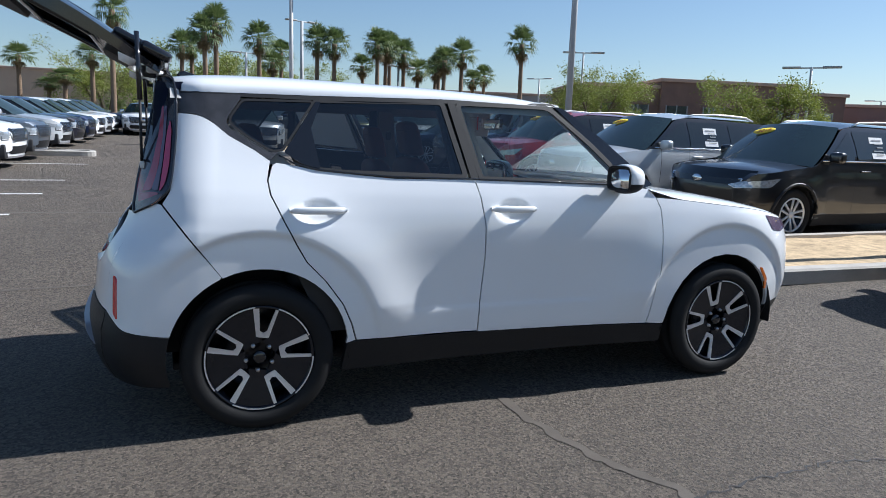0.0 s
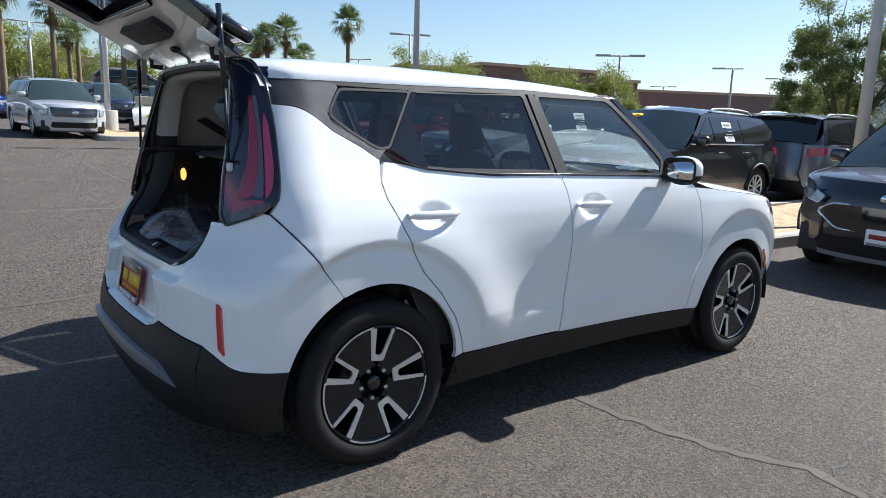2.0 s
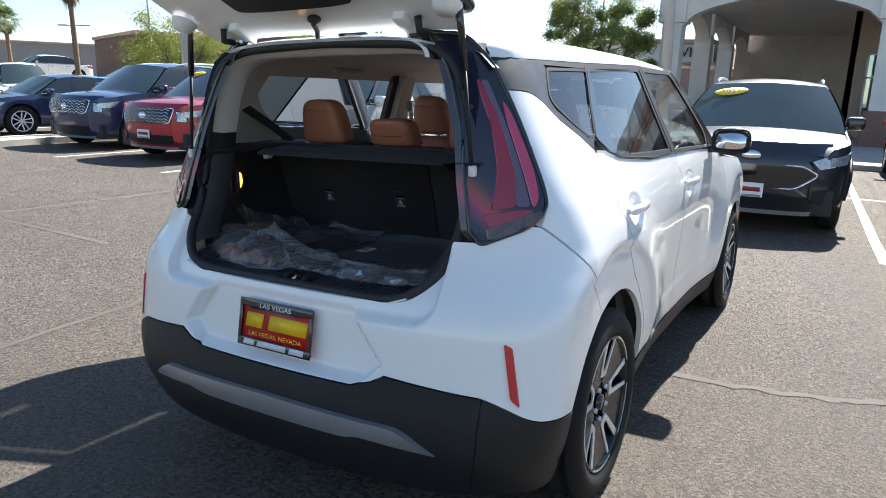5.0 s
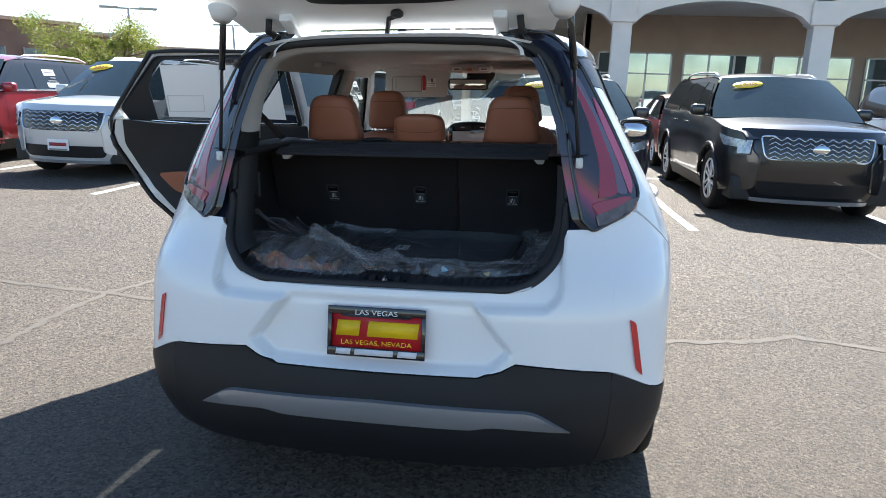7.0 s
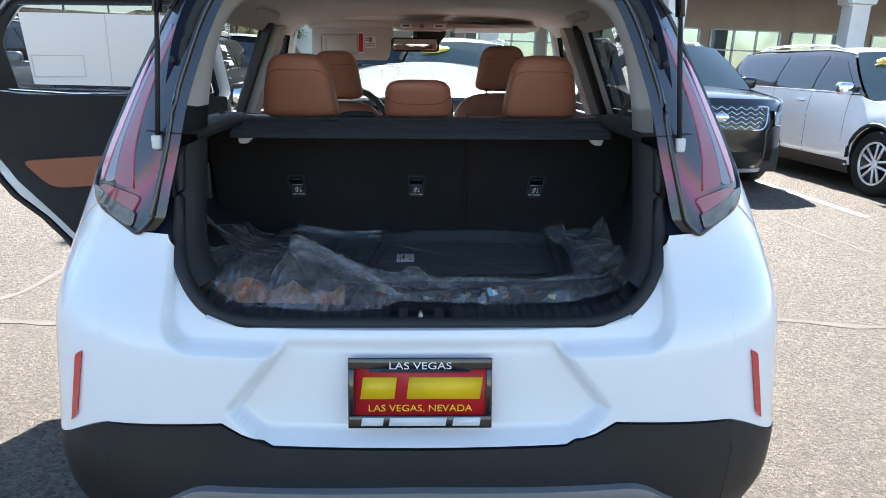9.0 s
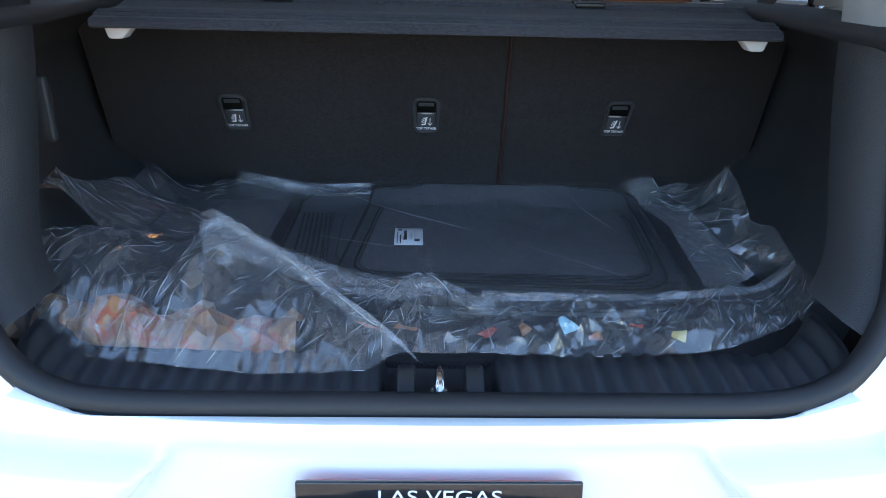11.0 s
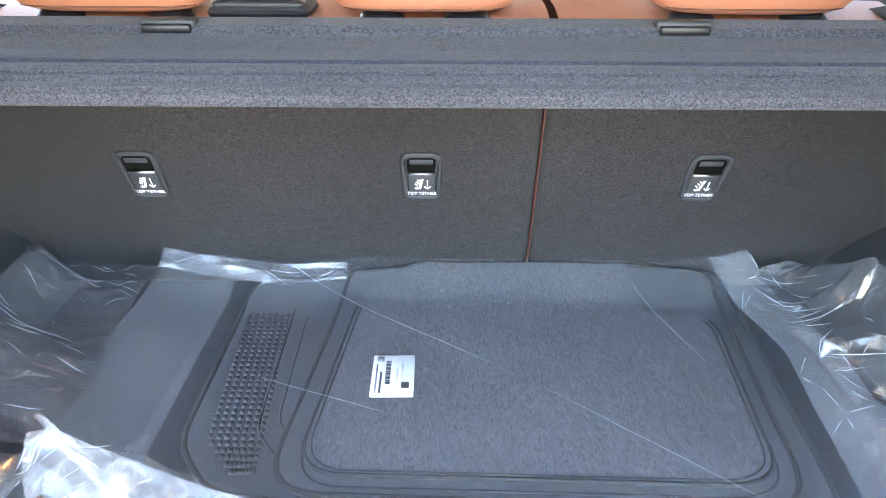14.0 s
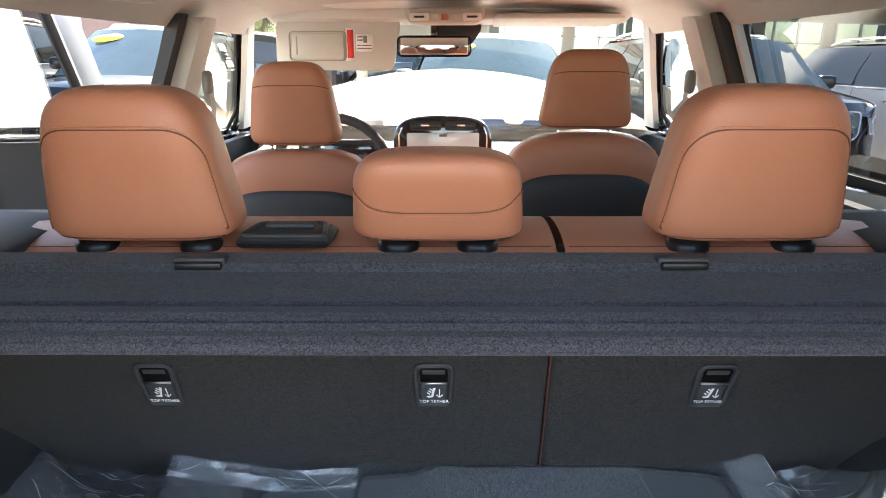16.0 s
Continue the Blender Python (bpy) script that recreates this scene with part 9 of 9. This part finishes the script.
def heights_at(points, verts, faces, high):
    """Height at each point of a folded sheet of flat triangles."""
    out = np.zeros(len(points))
    for f in faces:
        p, q, w = verts[list(f)]
        d = (q[1] - w[1]) * (p[0] - w[0]) + (w[0] - q[0]) * (p[1] - w[1])
        if abs(d) < 1e-12:
            continue
        k0 = ((q[1] - w[1]) * (points[:, 0] - w[0]) + (w[0] - q[0]) * (points[:, 1] - w[1])) / d
        k1 = ((w[1] - p[1]) * (points[:, 0] - w[0]) + (p[0] - w[0]) * (points[:, 1] - w[1])) / d
        inside = (k0 >= -1e-6) & (k1 >= -1e-6) & (k0 + k1 <= 1 + 1e-6)
        out[inside] = (k0 * high[f[0]] + k1 * high[f[1]] + (1 - k0 - k1) * high[f[2]])[inside]
    return out


def creased(place, folds, seed, calm=0.35, turn=0.0, marks=0.0, ribs=None):
    """A sheet of crumpled film: place(u, v) gives its run; folds, coarse to fine, are (step along u, step along v, height). Flat facets meet in sharp creases."""
    rng = random.Random(int(seed * 10))
    base = np.array([[place(i / 24, j / 12) for j in range(13)] for i in range(25)], float)
    len_u = np.linalg.norm(np.diff(base, axis=0), axis=2).sum(0).mean()
    len_v = np.linalg.norm(np.diff(base, axis=1), axis=2).sum(1).mean()
    step_u, step_v, fine = folds[-1]
    verts, faces = scatter(len_u, len_v, step_u, step_v, rng)
    high = np.array([rng.uniform(-fine, fine) for _ in verts])
    skew = verts + np.stack([turn * (verts[:, 1] - len_v / 2), np.zeros(len(verts))], 1)
    lines = []
    for su, sv, h in folds[:-1]:
        wide = len_u + 2 * abs(turn) * len_v
        v0, f0 = scatter(wide, len_v, su, sv, rng)
        v0 = v0 - np.array([abs(turn) * len_v, 0])
        pairs = sorted({tuple(sorted((f[i], f[i - 1]))) for f in f0 for i in range(3)})
        lines += [(v0[a], v0[b], su) for a, b in pairs if rng.random() < marks]
        high += heights_at(skew, v0, f0, np.array([rng.choice((-1, 1)) * h * rng.uniform(0.4, 1) for _ in v0]))
    def lay(a, b, h):
        u, v = min(max(a / len_u, 0), 1), min(max(b / len_v, 0), 1)
        p = Vector(place(u, v))
        e = 0.004
        du = Vector(place(min(u + e, 1), v)) - Vector(place(max(u - e, 0), v))
        dv = Vector(place(u, min(v + e, 1))) - Vector(place(u, max(v - e, 0)))
        n = du.cross(dv).normalized()
        return p + (n if n.z > 0 else -n) * h * min(1.0, calm + 5 * min(v, 1 - v))

    bm = bmesh.new()
    made = [bm.verts.new(lay(a, b, h)) for (a, b), h in zip(verts, high)]
    for f in faces:
        bm.faces.new([made[k] for k in f])
    # whitened lines along some of the longer creases
    if ribs is not None and lines:
        runs = []
        for p, q, su in lines:
            k0, k1 = sorted((rng.uniform(0, 0.4), rng.uniform(0.6, 1)))
            for k in np.linspace(k0, k1, 6):
                c = p + (q - p) * k
                runs.append((c[0] - turn * (c[1] - len_v / 2), c[1]))
        runs = np.array(runs)
        tall = heights_at(runs, verts, faces, high)
        for i, (p, q, su) in enumerate(lines):
            own = [(a, b, h) for (a, b), h in zip(runs[i * 6 : i * 6 + 6], tall[i * 6 : i * 6 + 6]) if 0 < a < len_u and 0 < b < len_v]
            if len(own) == 6:
                thick = rng.uniform(0.0002, 0.0007)
                tube([lay(a, b, h + 0.0006) for a, b, h in own], [thick * w for w in (0.2, 0.8, 1, 1, 0.8, 0.2)], 3, ribs)
    return bm


def run(pairs):
    """A path in space given at a few stations along y, as a function of y."""
    pairs = sorted(pairs)
    fx, fz = table([(p[0], p[1]) for p in pairs]), table([(p[0], p[2]) for p in pairs])
    return lambda y: (fx(y), fz(y))


def plastic_film():
    t = thing("plastic_film", "crumpled clear plastic film bunched over the boot floor", "plastic film")
    ribs = bmesh.new()
    lip = run([(0.56, -0.29, 0.862), (0.45, -0.29, 0.858), (0.36, -0.325, 0.868), (0.322, -0.331, 0.902), (0.27, -0.335, 0.880), (0.16, -0.345, 0.838), (0.06, -0.350, 0.818), (0.027, -0.334, 0.822), (-0.066, -0.395, 0.812), (-0.30, -0.380, 0.808), (-0.45, -0.365, 0.812), (-0.54, -0.32, 0.845)])
    hem = run([(0.56, -0.485, 0.800), (0.385, -0.535, 0.795), (0.21, -0.560, 0.794), (0.09, -0.563, 0.797), (0.05, -0.540, 0.806), (-0.16, -0.519, 0.795), (-0.32, -0.512, 0.795), (-0.445, -0.463, 0.800), (-0.54, -0.40, 0.815)])

    def front(u, v):
        y = 0.555 - 1.09 * u
        (x0, z0), (x1, z1) = lip(y), hem(y)
        heap = np.interp(u, (0, 0.15, 0.35, 0.5, 0.8, 1.0), (0.030, 0.030, 0.014, 0.022, 0.026, 0.015))
        return x0 + (x1 - x0) * v, y, z0 + (z1 - z0) * v ** 1.25 + heap * math.sin(math.pi * v)

    part("bunched_front", creased(front, ((0.060, 0.085, 0.017), (0.020, 0.030, 0.0060), (0.008, 0.013, 0.0020)), 3.0, 0.35, 0.5, 0.36, ribs), M["film"], t, smooth=False)

    # the stiff hem of the bag, folded up to a peak and running across the mats
    def hem_band(u, v):
        y = 0.335 - 0.41 * u
        x, z = lip(y)
        return x - 0.005 - 0.045 * v * (1 - 0.4 * u), y - 0.012 * v, z + 0.004 - 0.030 * v * (1 - 0.5 * u)

    part("folded_hem", creased(hem_band, ((0.09, 0.05, 0.006), (0.022, 0.012, 0.0016)), 9.0), M["film_milky"], t, smooth=False)

    def long_hem(u, v):
        y = -0.06 - 0.45 * u
        x, z = lip(y)
        return x - 0.022 * v + 0.004, y, z + 0.005 + 0.006 * math.sin(math.pi * v)

    part("folded_hem", creased(long_hem, ((0.10, 0.03, 0.004), (0.02, 0.008, 0.0010)), 12.0), M["film_milky"], t, smooth=False)

    # a long crease that runs down from the peak over the heap
    def ridge_fold(u, v):
        a, b = Vector((-0.335, 0.318, 0.905)), Vector((-0.545, 0.045, 0.815))
        p = a.lerp(b, u) + Vector((0, 0, 0.012 * math.sin(math.pi * u)))
        return tuple(p + Vector((0.016, 0.018, 0)) * (v - 0.5) * 2.6 + Vector((0, 0, 0.014 - 0.036 * abs(v - 0.5))))

    part("ridge_fold", creased(ridge_fold, ((0.06, 0.03, 0.006), (0.02, 0.010, 0.0016)), 15.0, 0.35, 0.5, 0.3, ribs), M["film_side"], t, smooth=False)

    bag_left = lambda x: (np.interp(x, (-0.33, -0.10, 0.11), (0.335, 0.385, 0.380)), np.interp(x, (-0.33, -0.20, 0.0, 0.11), (0.885, 0.835, 0.830, 0.838)))

    def flat(u, v):
        x, y = -0.385 + 0.495 * v, 0.300 - 0.755 * u
        z = 0.7985 + 0.027 * smooth01((x - 0.03) / 0.09) + 0.006 * smooth01((-0.36 - y) / 0.06)
        return x, y, z + 0.012 * smooth01((-0.31 - x) / 0.07)

    part("flat_sheet", creased(flat, ((0.16, 0.26, 0.0022), (0.05, 0.09, 0.0005)), 21.0, 0.35, 0.7, 0.26, ribs), M["film_flat"], t, smooth=False)

    def slope_side(u, v):
        x = -0.33 + 0.44 * u
        y1, z1 = bag_left(x)
        z0 = 0.7985 + 0.027 * smooth01((x - 0.03) / 0.09)
        return x, 0.285 + (y1 - 0.285) * v, z0 + (z1 - z0) * v ** 2.0

    part("bag_side", creased(slope_side, ((0.07, 0.06, 0.004), (0.03, 0.018, 0.0010)), 23.0, 0.35, 0.3, 0.2, ribs), M["film_side"], t, smooth=False)

    def back_strip(u, v):
        y = 0.392 - 0.262 * u
        top = np.interp(u, (0, 0.3, 0.7, 1), (0.842, 0.828, 0.816, 0.822))
        return 0.104 - 0.030 * v, y, top - 0.016 * v

    part("back_fold", creased(back_strip, ((0.05, 0.03, 0.010), (0.016, 0.008, 0.0022)), 61.0, 0.35, 0.6, 0.3, ribs), M["film_milky"], t, smooth=False)

    def right_band(u, v):
        x = 0.108 - 0.44 * u
        y = np.interp(u, (0, 0.45, 1), (-0.392, -0.425, -0.400)) - (0.055 + 0.01 * u) * v
        return x, y, 0.806 + 0.026 * smooth01((x - 0.03) / 0.09) + 0.010 * v

    part("doubled_band", creased(right_band, ((0.05, 0.05, 0.006), (0.02, 0.012, 0.0018)), 71.0, 0.35, 0.6, 0.3, ribs), M["film_milky"], t, smooth=False)

    def left(u, v):
        x = 0.112 - 0.42 * u
        y0, z0 = bag_left(x)
        sag = -0.030 * math.sin(math.pi * min(v * 1.1, 1)) * (1 - 0.3 * u)
        z1 = np.interp(u, (0, 0.25, 0.6, 0.85, 1), (0.858, 0.852, 0.900, 0.950, 0.930))
        return x - 0.01 * v, y0 + (0.565 - y0) * v, z0 + (z1 - z0) * v + sag

    part("side_flap", creased(left, ((0.06, 0.20, 0.020), (0.026, 0.07, 0.009), (0.011, 0.020, 0.0022)), 31.0, 0.35, 0.4, 0.28, ribs), M["film"], t, smooth=False)

    def right(u, v):
        x = 0.105 - 0.43 * u
        top = np.interp(u, (0, 0.18, 0.33, 0.45, 0.62, 0.8, 1), (0.015, 0.060, 0.100, 0.085, 0.040, 0.055, 0.020))
        return x + 0.01 * v, np.interp(u, (0, 1), (-0.448, -0.462)) - 0.085 * v, 0.806 + top * v ** 1.3

    part("side_flap", creased(right, ((0.06, 0.14, 0.020), (0.024, 0.05, 0.009), (0.010, 0.018, 0.0022)), 41.0, 0.35, -0.5, 0.28, ribs), M["film"], t, smooth=False)

    lines = part("creasing", ribs, M["crease"], t)
    tagged(lines, "whitened creases in the film", kind="stuff")


def wrapping_paper():
    """Crumpled brown paper and printed scraps that lie bunched under the film along the sill."""
    p = thing("brown_paper", "crumpled tan wrapping paper under the clear film", "paper")

    def bed(u, v):
        y = 0.525 - 0.345 * u
        return -0.490 + 0.085 * v - 0.02 * u + 0.06 * max(0, 0.3 - u), y, 0.790 + (0.040 - 0.02 * u) * math.sin(math.pi * v)

    part("sheet", creased(bed, ((0.030, 0.055, 0.020), (0.012, 0.018, 0.006)), 81.0), M["gold_foil"], p, smooth=False)
    rng = random.Random(8)
    looks = ("red_foil", "gold_foil", "pale_scrap", "red_foil", "gold_foil", "blue_scrap", "gold_foil", "red_foil", "yellow_scrap")
    words = dict(red_foil="red", gold_foil="tan", pale_scrap="white", blue_scrap="pale blue", yellow_scrap="yellow")
    for k, kind in enumerate(looks):
        y = 0.10 - 0.052 * k + rng.uniform(-0.012, 0.012)
        x = -0.468 + rng.uniform(-0.025, 0.02)
        s = thing("paper_scrap", "small crumpled " + words[kind] + " paper scrap under the clear film", "paper", group="paper scraps under the film")
        put = pose(x, y, 0.797 + 0.010 * rng.random(), rng.uniform(10, 40), rng.uniform(-20, 20), rng.uniform(0, 360))
        w = rng.uniform(0.009, 0.018)
        part("sheet", creased(lambda u, v: tuple(put @ Vector(((u - 0.5) * 1.7 * w, (v - 0.5) * w * (0.6 + u), 0))), ((0.012, 0.012, 0.004), (0.005, 0.005, 0.0012)), 90.0 + k), M[kind], s, smooth=False)


M["border"] = surface("rubber_mat_border", (0.062, 0.064, 0.068), 0.7, vary=0.15, scale=9, grain=0.4, grain_scale=500)
M["film_side"] = film_material("milky_bag_side", 0.11, 0.06, 0.07, 0.06, (7, 30))
M["crease"] = film_material("whitened_crease", 0.40, 0.0, 0.10, 0.0)
M["pale_scrap"] = surface("white_scrap", (0.34, 0.34, 0.33), 0.7, vary=0.3, scale=20)
M["blue_scrap"] = surface("pale_blue_scrap", (0.28, 0.52, 0.62), 0.6, vary=0.2, scale=20)
M["yellow_scrap"] = surface("yellow_scrap", (0.65, 0.50, 0.16), 0.6, vary=0.2, scale=20)
mats()
wrapping_paper()
plastic_film()
